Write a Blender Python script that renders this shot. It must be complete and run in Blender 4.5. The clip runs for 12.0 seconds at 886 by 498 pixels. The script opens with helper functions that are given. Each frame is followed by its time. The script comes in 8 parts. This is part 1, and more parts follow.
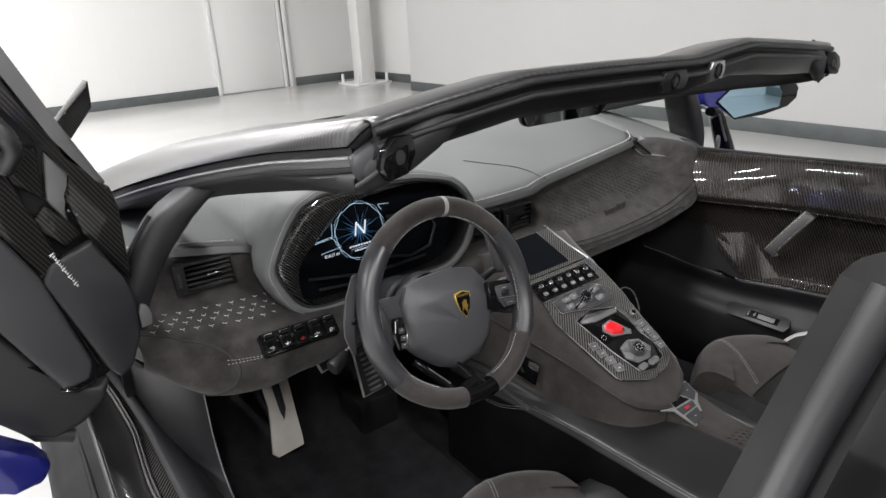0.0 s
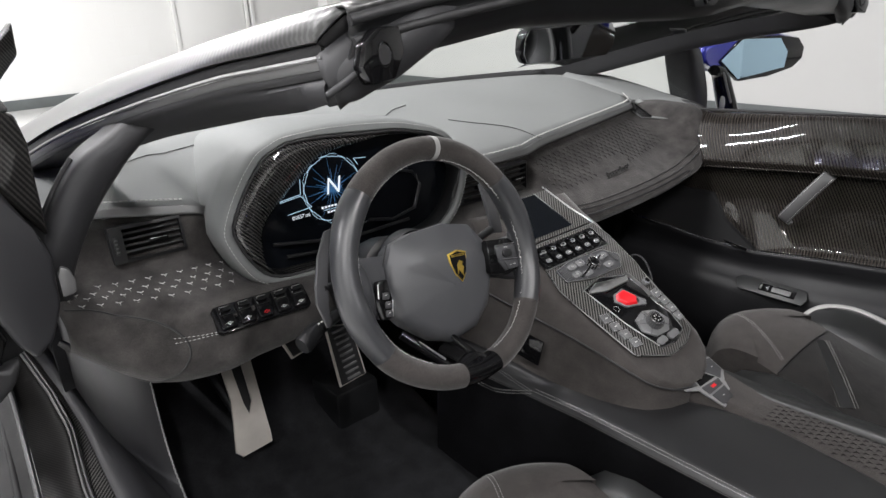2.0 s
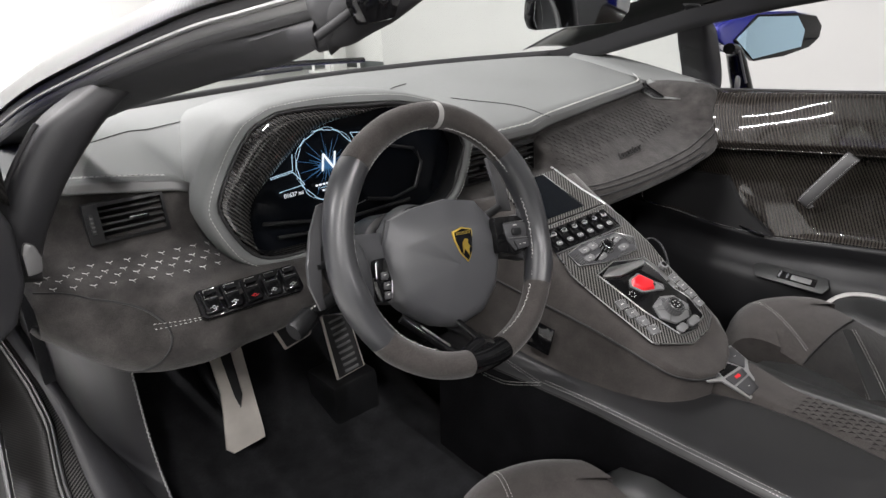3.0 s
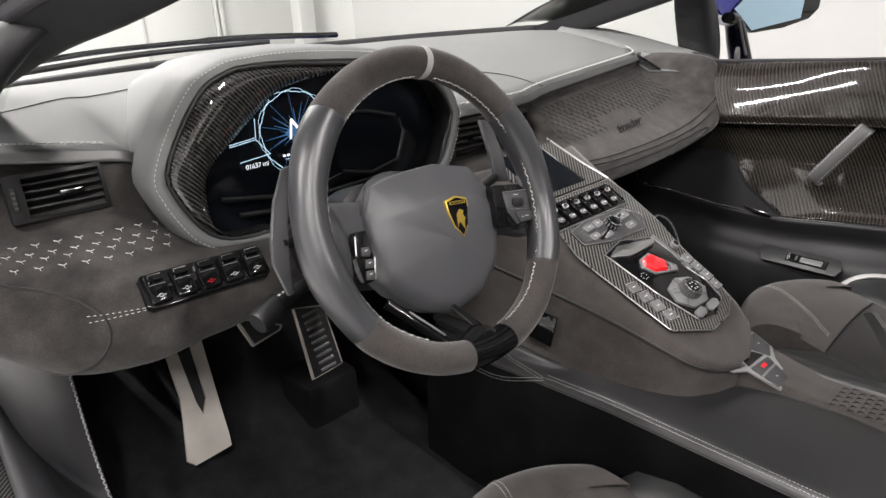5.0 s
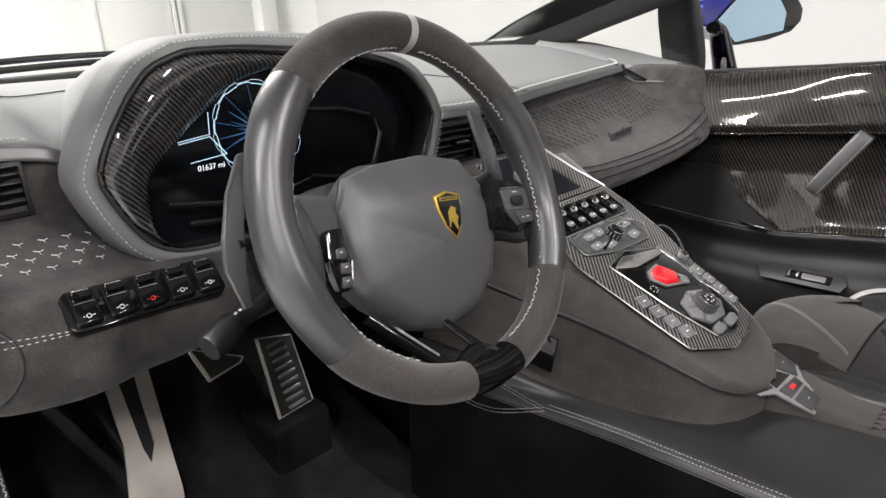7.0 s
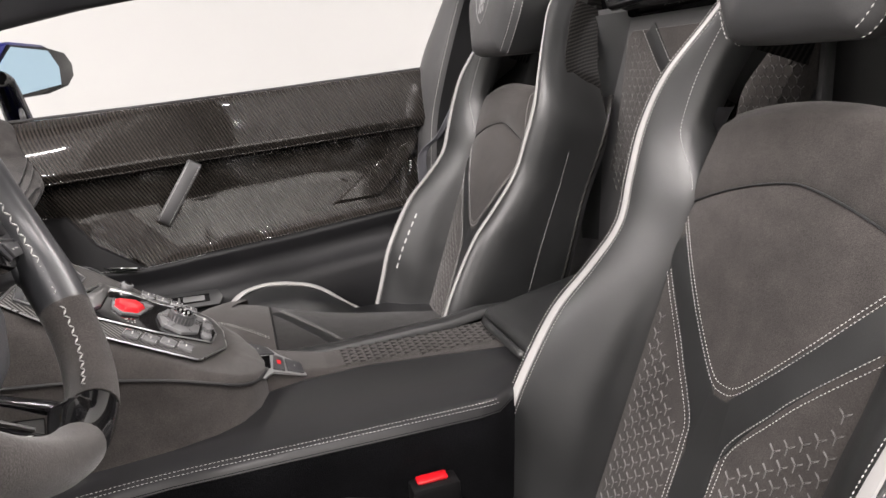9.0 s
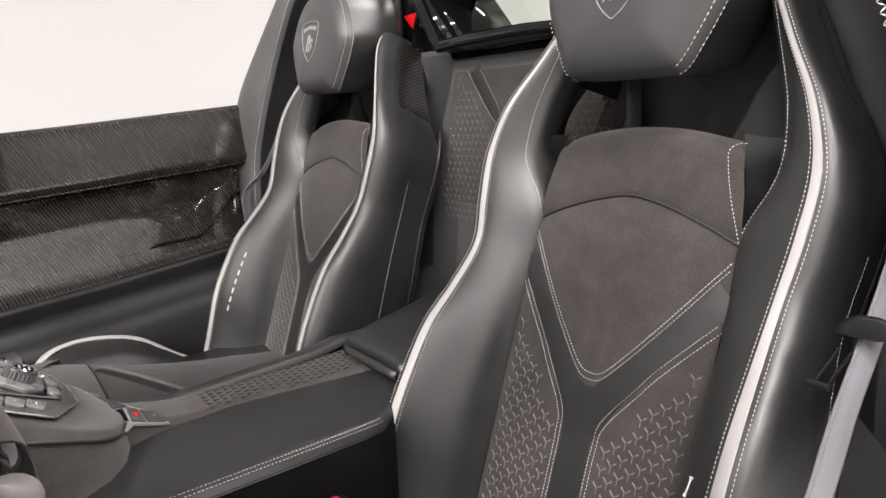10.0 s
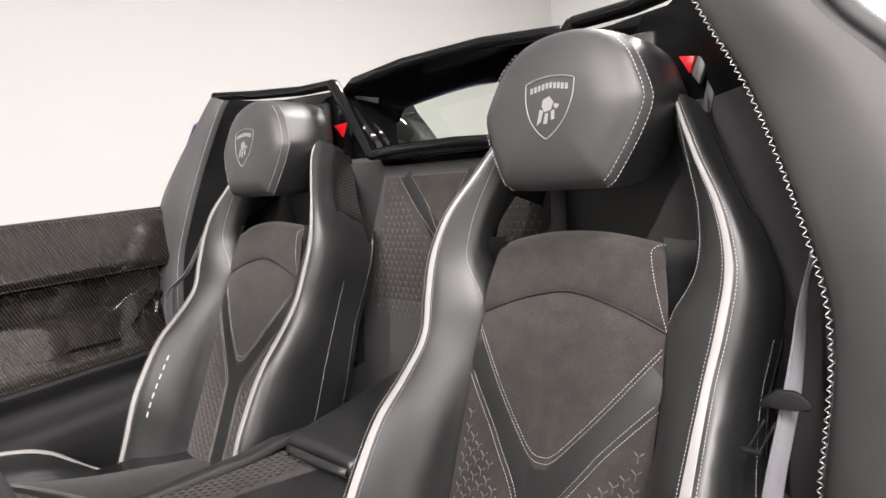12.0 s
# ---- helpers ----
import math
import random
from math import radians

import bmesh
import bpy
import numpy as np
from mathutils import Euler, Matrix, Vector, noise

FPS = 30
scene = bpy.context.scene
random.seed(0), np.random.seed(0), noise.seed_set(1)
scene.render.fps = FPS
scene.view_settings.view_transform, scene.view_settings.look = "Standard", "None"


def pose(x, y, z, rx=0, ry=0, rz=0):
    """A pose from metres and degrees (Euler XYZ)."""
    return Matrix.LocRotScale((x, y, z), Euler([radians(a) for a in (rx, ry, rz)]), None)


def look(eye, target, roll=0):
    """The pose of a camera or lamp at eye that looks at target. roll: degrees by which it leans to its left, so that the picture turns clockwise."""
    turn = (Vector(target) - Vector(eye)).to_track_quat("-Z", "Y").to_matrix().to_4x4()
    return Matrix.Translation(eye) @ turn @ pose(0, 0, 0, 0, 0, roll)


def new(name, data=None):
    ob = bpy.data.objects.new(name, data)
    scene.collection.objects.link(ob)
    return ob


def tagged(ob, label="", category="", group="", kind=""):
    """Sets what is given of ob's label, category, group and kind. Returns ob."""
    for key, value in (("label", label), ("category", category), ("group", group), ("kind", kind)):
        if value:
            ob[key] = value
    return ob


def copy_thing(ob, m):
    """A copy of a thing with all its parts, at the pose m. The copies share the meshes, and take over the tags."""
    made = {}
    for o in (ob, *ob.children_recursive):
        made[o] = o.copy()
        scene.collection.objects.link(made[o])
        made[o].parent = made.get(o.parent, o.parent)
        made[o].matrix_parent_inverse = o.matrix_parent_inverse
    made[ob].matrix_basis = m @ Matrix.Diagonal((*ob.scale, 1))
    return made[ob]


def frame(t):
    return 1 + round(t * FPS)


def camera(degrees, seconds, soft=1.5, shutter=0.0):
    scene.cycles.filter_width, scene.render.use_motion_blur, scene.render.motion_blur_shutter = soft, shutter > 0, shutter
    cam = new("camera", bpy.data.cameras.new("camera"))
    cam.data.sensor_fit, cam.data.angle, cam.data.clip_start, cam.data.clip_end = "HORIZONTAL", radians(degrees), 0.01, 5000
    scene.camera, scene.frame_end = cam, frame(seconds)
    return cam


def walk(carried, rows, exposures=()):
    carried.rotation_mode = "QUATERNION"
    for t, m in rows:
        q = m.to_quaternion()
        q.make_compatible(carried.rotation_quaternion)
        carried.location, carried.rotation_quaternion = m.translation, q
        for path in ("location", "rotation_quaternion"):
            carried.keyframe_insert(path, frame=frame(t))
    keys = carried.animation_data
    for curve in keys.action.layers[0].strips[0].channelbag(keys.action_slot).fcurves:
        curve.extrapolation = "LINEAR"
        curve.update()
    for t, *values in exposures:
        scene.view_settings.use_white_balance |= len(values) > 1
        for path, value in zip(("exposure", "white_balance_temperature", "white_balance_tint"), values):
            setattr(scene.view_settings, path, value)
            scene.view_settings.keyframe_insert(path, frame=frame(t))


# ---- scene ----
cam = camera(66.98, 12.0)
PATH = [
    (0.0, (-1.0968, -0.8485, 1.2938), (0.0476, 0.6320, 0.5879), -2.95),
    (0.5, (-1.0723, -0.8087, 1.2584), (0.1067, 0.6424, 0.5483), -2.80),
    (1.0, (-1.0568, -0.7736, 1.2232), (0.1538, 0.6512, 0.5129), -2.69),
    (1.5, (-1.0407, -0.7342, 1.1884), (0.1743, 0.6873, 0.4790), -2.79),
    (2.0, (-1.0226, -0.7051, 1.1560), (0.1807, 0.7267, 0.4475), -2.96),
    (2.5, (-1.0035, -0.6795, 1.1271), (0.1895, 0.7615, 0.4196), -3.09),
    (3.0, (-0.9826, -0.6477, 1.0990), (0.2176, 0.7837, 0.3846), -3.07),
    (3.5, (-0.9605, -0.6127, 1.0715), (0.2551, 0.7995, 0.3449), -3.03),
    (5.5, (-0.9062, -0.5236, 1.0072), (0.3578, 0.8536, 0.2962), -3.06),
    (6.0, (-0.8915, -0.5026, 0.9905), (0.3878, 0.8765, 0.3113), -3.07),
    (6.5, (-0.8705, -0.4756, 0.9653), (0.4238, 0.9061, 0.3205), -3.14),
    (6.7, (-0.8590, -0.4622, 0.9547), (0.4420, 0.9183, 0.3209), -3.16),
    (8.3, (-0.9249, -0.3474, 0.8958), (0.9693, 0.0298, 0.3767), -4.16),
    (8.5, (-0.9313, -0.3055, 0.8695), (1.0002, -0.2409, 0.3547), -3.69),
    (9.0, (-0.9250, -0.2021, 0.8685), (0.9263, -0.7473, 0.3437), -4.19),
    (9.5, (-0.9145, -0.1367, 0.8552), (0.8002, -1.0430, 0.3668), -3.95),
    (10.0, (-0.9111, -0.0822, 0.8584), (0.6803, -1.2104, 0.4172), -3.52),
    (10.5, (-0.9147, -0.0533, 0.8606), (0.5988, -1.3042, 0.4801), -3.37),
    (11.0, (-0.9122, -0.0180, 0.8696), (0.5500, -1.3470, 0.5603), -3.29),
    (11.5, (-0.9113, -0.0037, 0.8706), (0.5228, -1.3782, 0.6379), -3.19),
    (12.0, (-0.9102, 0.0127, 0.8768), (0.5032, -1.3907, 0.6958), -3.22),
]
walk(cam, [(t, look(eye, target, roll)) for t, eye, target, roll in PATH],
     [(0.0, -0.36, 6500, 10), (1.5, -0.22, 6450, 10), (3.0, 0.0, 6600, 11), (5.5, 0.24, 6750, 12), (6.5, 0.24, 6750, 12), (8.5, 0.30, 6850, 14), (12.0, 0.45, 6850, 14)])
# ---- light and room values ----
world = bpy.data.worlds.new("room_world")
world.use_nodes = True
world.node_tree.nodes["Background"].inputs[0].default_value = (0.8, 0.85, 0.9, 1)
world.node_tree.nodes["Background"].inputs[1].default_value = 0.1
scene.world = world
scene.view_settings.exposure = 0.0
TUBE_POWER = 137.0


import functools

# ---- mesh tools ----
def V(*p):
    return np.array(p, float)


def link(ob, parent, label=""):
    if parent is not None:
        ob.parent = parent
        ob.matrix_parent_inverse = parent.matrix_world.inverted()
    if label:
        ob["label"] = label
    return ob


def thing(name, at, label, category, group="", kind=""):
    """An Empty at the base of a thing, for its parts."""
    ob = new(name)
    ob.empty_display_size = 0.05
    ob.location = at
    ob.matrix_world = Matrix.Translation(at)
    return tagged(ob, label, category, group, kind)


def raw(name, verts, faces, mat, parent=None, label="", smooth=35.0):
    me = bpy.data.meshes.new(name)
    me.from_pydata([tuple(float(c) for c in v) for v in verts], [], [tuple(int(i) for i in f) for f in faces])
    me.validate()
    bm = bmesh.new()
    bm.from_mesh(me)
    bmesh.ops.recalc_face_normals(bm, faces=bm.faces)
    bm.to_mesh(me)
    bm.free()
    me.shade_smooth()
    me.set_sharp_from_angle(angle=radians(smooth))
    me.materials.append(mat)
    return link(new(name, me), parent, label)


def part(name, bm, mat, parent=None, label="", smooth=35.0):
    """Links a bmesh as one mesh object under a thing or a part."""
    bmesh.ops.recalc_face_normals(bm, faces=bm.faces)
    me = bpy.data.meshes.new(name)
    bm.to_mesh(me)
    bm.free()
    me.shade_smooth()
    me.set_sharp_from_angle(angle=radians(smooth))
    me.materials.append(mat)
    return link(new(name, me), parent, label)


def curve(pts, n):
    """A smooth line (Catmull-Rom) through pts, resampled to n points by length."""
    p = np.array(pts, float)
    if len(p) < 3:
        t = np.linspace(0, 1, n)[:, None]
        return p[0] * (1 - t) + p[-1] * t
    q = np.vstack([2 * p[0] - p[1], p, 2 * p[-1] - p[-2]])
    s = np.linspace(0, 1, 16, endpoint=False)[None, :, None]
    a, b, c, d = q[:-3, None], q[1:-2, None], q[2:-1, None], q[3:, None]
    out = 0.5 * (2 * b + (c - a) * s + (2 * a - 5 * b + 4 * c - d) * s ** 2 + (3 * b - a - 3 * c + d) * s ** 3)
    return resample(np.vstack([out.reshape(-1, p.shape[1]), p[-1:]]), n)


def resample(p, n):
    p = np.array(p, float)
    d = np.r_[0, np.cumsum(np.linalg.norm(np.diff(p, axis=0), axis=1))]
    t = np.linspace(0, d[-1], n)
    return np.array([np.interp(t, d, p[:, k]) for k in range(p.shape[1])]).T


def interp(x, xs, ys):
    return float(np.interp(x, xs, ys))


def smoothstep(x, a, b):
    t = min(max((x - a) / (b - a), 0.0), 1.0)
    return t * t * (3 - 2 * t)


def sheet(name, rows, mat, parent=None, label="", thick=0.0, closed=False, caps=False, smooth=35.0, offset=-1.0):
    """A surface through rows of points; thick: a solid of that thickness."""
    rows = [np.array(r, float) for r in rows]
    n, m = len(rows), len(rows[0])
    verts = np.vstack(rows)
    faces = []
    for i in range(n - 1):
        for j in range(m if closed else m - 1):
            k = (j + 1) % m
            faces.append((i * m + j, i * m + k, (i + 1) * m + k, (i + 1) * m + j))
    if caps:
        faces.append(tuple(range(m)))
        faces.append(tuple((n - 1) * m + j for j in range(m)))
    ob = raw(name, verts, faces, mat, parent, label, smooth)
    if thick:
        s = ob.modifiers.new("solid", "SOLIDIFY")
        s.thickness, s.offset = thick, offset
    return ob


def tube(name, pts, r, mat, parent=None, label="", n=12, closed=False, flat=1.0, up=(0, 0, 1)):
    """A round bar along pts; r: its radius, or one for each point; flat: its height against its width."""
    p = np.array(pts, float)
    rs = np.full(len(p), r) if np.isscalar(r) else np.array(r)
    rows = []
    for i in range(len(p)):
        a = p[(i + 1) % len(p)] if closed or i + 1 < len(p) else p[i]
        b = p[i - 1] if closed or i > 0 else p[i]
        t = (a - b) / max(np.linalg.norm(a - b), 1e-9)
        u = np.cross(t, V(*up))
        if np.linalg.norm(u) < 1e-3:
            u = np.cross(t, V(1, 0, 0))
        u /= np.linalg.norm(u)
        w = np.cross(u, t)
        rows.append([p[i] + rs[i] * (np.cos(k) * u + flat * np.sin(k) * w) for k in np.linspace(0, 2 * np.pi, n, endpoint=False)])
    if closed:
        rows.append(rows[0])
    ob = sheet(name, rows, mat, parent, label, closed=True, caps=not closed, smooth=50)
    return ob


def prism(name, outline, depth, m, mat, parent=None, label="", bevel=0.0, top=1.0, seg=2, smooth=35.0):
    """An outline in the plane of m, raised by depth along its z; top: the scale of its upper face."""
    bm = bmesh.new()
    o = [Vector((x, y, 0)) for x, y in outline]
    mid = sum(o, Vector()) / len(o)
    low = [bm.verts.new(p) for p in o]
    high = [bm.verts.new(mid + (p - mid) * top + Vector((0, 0, depth))) for p in o]
    bm.faces.new(low)
    bm.faces.new(high)
    for i in range(len(o)):
        bm.faces.new((low[i], low[(i + 1) % len(o)], high[(i + 1) % len(o)], high[i]))
    if bevel:
        bmesh.ops.bevel(bm, geom=list(bm.edges), offset=bevel, segments=seg, profile=0.5, affect="EDGES", clamp_overlap=True)
    bmesh.ops.transform(bm, matrix=m, verts=bm.verts)
    return part(name, bm, mat, parent, label, smooth)


def box(name, size, m, mat, parent=None, label="", bevel=0.002, top=1.0):
    x, y, z = size
    return prism(name, [(-x / 2, -y / 2), (x / 2, -y / 2), (x / 2, y / 2), (-x / 2, y / 2)], z, m, mat, parent, label, bevel, top)


def slab(name, low, high, mat, parent=None, label="", bevel=0.0):
    """An upright box between two corners."""
    lo, hi = V(*low), V(*high)
    c = (lo + hi) / 2
    return box(name, hi - lo, pose(c[0], c[1], lo[2]), mat, parent, label, bevel)


def basis(o, x, n):
    """A pose with its origin at o, x along x and z along n."""
    n = Vector(n).normalized()
    x = Vector(x)
    x = (x - n * x.dot(n)).normalized()
    y = n.cross(x)
    m = Matrix((x, y, n)).transposed().to_4x4()
    m.translation = Vector(o)
    return m


def rect(w, h, c=0.0):
    """A rectangle with its corners cut by c."""
    a, b = w / 2, h / 2
    if not c:
        return [(-a, -b), (a, -b), (a, b), (-a, b)]
    return [(-a + c, -b), (a - c, -b), (a, -b + c), (a, b - c), (a - c, b), (-a + c, b), (-a, b - c), (-a, -b + c)]


def disc(r, n=24):
    return [(r * math.cos(2 * math.pi * i / n), r * math.sin(2 * math.pi * i / n)) for i in range(n)]


def stitches(name, pts, parent, gap=0.0062, length=0.0046, r=0.00075, zig=0.0, side=None, mat=None, label=""):
    """A row of thread stitches along pts; zig: the half width of a zigzag, to the side given for each point."""
    p = np.array(pts, float)
    total = np.linalg.norm(np.diff(p, axis=0), axis=1).sum()
    n = max(2, int(total / gap))
    q = resample(p, n + 1)
    r, length = r * 0.8, length * 1.06
    verts, faces = [], []
    sd = resample(np.array(side, float), n + 1) if side is not None else None
    for i in range(n):
        a, b = q[i], q[i + 1]
        if zig:
            s = 1 if i % 2 else -1
            a, b = a + sd[i] * zig * s, b - sd[i + 1] * zig * s
            c, d = a, b
        else:
            t = (b - a) / max(np.linalg.norm(b - a), 1e-9)
            mid = (a + b) / 2
            c, d = mid - t * length / 2, mid + t * length / 2
        t = (d - c) / max(np.linalg.norm(d - c), 1e-9)
        u = np.cross(t, V(0.31, 0.52, 0.8))
        u /= np.linalg.norm(u)
        w = np.cross(t, u)
        m = (c + d) / 2
        k = len(verts)
        verts += [c, m + u * r, m + w * r, m - u * r, m - w * r, d]
        for j in range(4):
            faces += [(k, k + 1 + j, k + 1 + (j + 1) % 4), (k + 5, k + 1 + (j + 1) % 4, k + 1 + j)]
    me = bpy.data.meshes.new(name)
    me.from_pydata([tuple(v) for v in verts], [], faces)
    me.materials.append(mat or M_THREAD)
    ob = link(new(name, me), parent, label)
    return tagged(ob, kind="stuff") if parent is None else ob


def marks(name, spots, size, parent, mat, stroke=0.09, lift=0.0006):
    """Small three-armed embroidered marks at spots (place, right, up)."""
    verts, faces = [], []
    for o, ex, ey in spots:
        n = np.cross(ex, ey)
        n = n / np.linalg.norm(n)
        for ang in (math.radians(a) for a in (270, 35, 145)):
            d = ex * math.cos(ang) + ey * math.sin(ang)
            s = np.cross(n, d)
            w = stroke * size / 2
            k = len(verts)
            a, b = o, o + d * size * 0.5
            bend = b + ey * size * 0.1
            verts += [a - s * w + n * lift * 0.2, a + s * w + n * lift * 0.2, a + n * lift * 2, b - s * w * 0.6, b + s * w * 0.6, bend + n * lift]
            faces += [(k, k + 3, k + 5, k + 2), (k + 1, k + 2, k + 5, k + 4), (k + 3, k + 4, k + 5)]
    me = bpy.data.meshes.new(name)
    me.from_pydata([tuple(v) for v in verts], [], faces)
    me.materials.append(mat)
    return link(new(name, me), parent)


def normal_of(f, u, v, e=0.002):
    a = f(u + e, v) - f(u - e, v)
    b = f(u, v + e) - f(u, v - e)
    n = np.cross(a, b)
    return n / max(np.linalg.norm(n), 1e-12)


def ribbon(name, f, uv, width, lift, mat, parent, label="", n=60, sign=1.0, crown=0.0):
    """A raised band along a line uv on the surface f; width: its own, or one for each point."""
    q = np.array(uv, float)
    c = curve(q, n) if len(q) > 2 else resample(q, n)
    ws = np.interp(np.linspace(0, 1, n), np.linspace(0, 1, len(q)), width if not np.isscalar(width) else [width] * len(q))
    rows = []
    for i in range(n):
        t = c[min(i + 1, n - 1)] - c[max(i - 1, 0)]
        t = t / max(np.linalg.norm(t), 1e-9)
        s = V(-t[1], t[0])
        row = []
        for k, h in ((-0.5, -0.001), (-0.5, lift * 0.7), (-0.4, lift), (0.0, lift + crown), (0.4, lift), (0.5, lift * 0.7), (0.5, -0.001)):
            u, v = c[i] + s * ws[i] * k
            row.append(f(u, v) + sign * h * normal_of(f, u, v))
        rows.append(row)
    return sheet(name, rows, mat, parent, label, smooth=40)


def letters(text, size, m, mat, parent, name="lettering", shear=0.0, depth=0.0003):
    c = bpy.data.curves.new(name, "FONT")
    c.body, c.size, c.shear, c.extrude = text, size, shear, depth
    c.align_x, c.align_y = "CENTER", "CENTER"
    c.materials.append(mat)
    ob = new(name, c)
    ob.matrix_world = m
    ob.parent = parent
    ob.matrix_parent_inverse = parent.matrix_world.inverted()
    ob.matrix_basis = m
    return ob


# ---- materials ----
def material(name, colour, rough=0.5, metal=0.0, coat=0.0, bump=0.0, bump_scale=400.0, vary=0.15, vary_scale=9.0, sheen=0.0, spec=0.5, fine=0.0, ior=1.5):
    """A surface with broad blotches and fine grain in colour, gloss and relief."""
    m = bpy.data.materials.new(name)
    m.use_nodes = True
    t = m.node_tree
    b = t.nodes["Principled BSDF"]
    co = t.nodes.new("ShaderNodeTexCoord")
    big = t.nodes.new("ShaderNodeTexNoise")
    big.inputs["Scale"].default_value, big.inputs["Detail"].default_value = vary_scale, 4
    t.links.new(co.outputs["Object"], big.inputs["Vector"])
    ramp = t.nodes.new("ShaderNodeMapRange")
    ramp.inputs[1].default_value, ramp.inputs[2].default_value = 0.3, 0.7
    ramp.inputs[3].default_value, ramp.inputs[4].default_value = 1 - vary, 1 + vary
    t.links.new(big.outputs["Fac"], ramp.inputs[0])
    grain = t.nodes.new("ShaderNodeTexNoise")
    grain.inputs["Scale"].default_value, grain.inputs["Detail"].default_value = bump_scale, 2
    t.links.new(co.outputs["Object"], grain.inputs["Vector"])
    gr = t.nodes.new("ShaderNodeMapRange")
    gr.inputs[1].default_value, gr.inputs[2].default_value = 0.25, 0.75
    gr.inputs[3].default_value, gr.inputs[4].default_value = 1 - fine, 1 + fine
    t.links.new(grain.outputs["Fac"], gr.inputs[0])
    mul = t.nodes.new("ShaderNodeMath")
    mul.operation = "MULTIPLY"
    t.links.new(ramp.outputs[0], mul.inputs[0])
    t.links.new(gr.outputs[0], mul.inputs[1])
    mix = t.nodes.new("ShaderNodeVectorMath")
    mix.operation = "SCALE"
    mix.inputs[0].default_value = colour
    t.links.new(mul.outputs[0], mix.inputs["Scale"])
    t.links.new(mix.outputs[0], b.inputs["Base Color"])
    ro = t.nodes.new("ShaderNodeMapRange")
    ro.inputs[1].default_value, ro.inputs[2].default_value = 0.3, 0.7
    ro.inputs[3].default_value, ro.inputs[4].default_value = max(rough * 0.88, 0.0), min(rough * 1.12, 1.0)
    t.links.new(big.outputs["Fac"], ro.inputs[0])
    t.links.new(ro.outputs[0], b.inputs["Roughness"])
    b.inputs["Metallic"].default_value = metal
    b.inputs["Coat Weight"].default_value = coat
    b.inputs["Coat Roughness"].default_value = 0.04
    b.inputs["Sheen Weight"].default_value = sheen
    b.inputs["Sheen Roughness"].default_value = 0.45
    b.inputs["Specular IOR Level"].default_value = spec
    b.inputs["IOR"].default_value = ior
    if bump:
        bp = t.nodes.new("ShaderNodeBump")
        bp.inputs["Strength"].default_value, bp.inputs["Distance"].default_value = bump, 0.0006
        t.links.new(grain.outputs["Fac"], bp.inputs["Height"])
        t.links.new(bp.outputs[0], b.inputs["Normal"])
    return m


def carbon(name, rib=(0.8, 0.4, 0.45), pitch=0.0046, tone=1.0, rough=0.05, coat=1.0, metal=0.25, gloss=1.52, warm=0.75, dark=0.083, spec=0.5):
    """Woven carbon fibre under clear lacquer: slanting ribs of twill, broken up along their length."""
    m = bpy.data.materials.new(name)
    m.use_nodes = True
    t = m.node_tree
    b = t.nodes["Principled BSDF"]
    co = t.nodes.new("ShaderNodeTexCoord")
    d1 = Vector(rib).normalized()
    d2 = d1.cross(Vector((0.35, -0.6, 0.72))).normalized()

    def wave(d, step):
        dot = t.nodes.new("ShaderNodeVectorMath")
        dot.operation = "DOT_PRODUCT"
        dot.inputs[1].default_value = d * (2 * math.pi / step)
        t.links.new(co.outputs["Object"], dot.inputs[0])
        sn = t.nodes.new("ShaderNodeMath")
        sn.operation = "SINE"
        t.links.new(dot.outputs["Value"], sn.inputs[0])
        return sn

    def mad(x, a, c):
        n = t.nodes.new("ShaderNodeMath")
        n.operation = "MULTIPLY_ADD"
        t.links.new(x.outputs[0], n.inputs[0])
        n.inputs[1].default_value = a
        if isinstance(c, float):
            n.inputs[2].default_value = c
        else:
            t.links.new(c.outputs[0], n.inputs[2])
        return n

    ribs = mad(wave(d1, pitch), 0.42, mad(wave(d2, pitch * 0.9), 0.10, 0.5))
    cloud = t.nodes.new("ShaderNodeTexNoise")
    cloud.inputs["Scale"].default_value, cloud.inputs["Detail"].default_value = 26.0, 3
    t.links.new(co.outputs["Object"], cloud.inputs["Vector"])
    add = mad(cloud, 0.25, mad(ribs, 1.0, -0.12))
    ramp = t.nodes.new("ShaderNodeValToRGB")
    ramp.color_ramp.elements[0].position = 0.36
    ramp.color_ramp.elements[0].color = (0.06 * dark * tone, (0.06 - 0.006 * warm) * dark * tone, (0.06 - 0.012 * warm) * dark * tone, 1)
    ramp.color_ramp.elements[1].position = 0.80
    ramp.color_ramp.elements[1].color = (0.06 * tone, (0.06 - 0.01 * warm) * tone, (0.06 - 0.017 * warm) * tone, 1)
    t.links.new(add.outputs[0], ramp.inputs[0])
    t.links.new(ramp.outputs[0], b.inputs["Base Color"])
    b.inputs["Metallic"].default_value = metal
    b.inputs["Roughness"].default_value = 0.42
    b.inputs["Coat Weight"].default_value = coat
    b.inputs["Coat Roughness"].default_value = rough
    b.inputs["Coat IOR"].default_value = gloss
    b.inputs["Specular IOR Level"].default_value = spec
    bp = t.nodes.new("ShaderNodeBump")
    bp.inputs["Strength"].default_value, bp.inputs["Distance"].default_value = 0.06, 0.0003
    t.links.new(ribs.outputs[0], bp.inputs["Height"])
    t.links.new(bp.outputs[0], b.inputs["Normal"])
    geo = t.nodes.new("ShaderNodeNewGeometry")
    t.links.new(geo.outputs["Normal"], b.inputs["Coat Normal"])
    return m


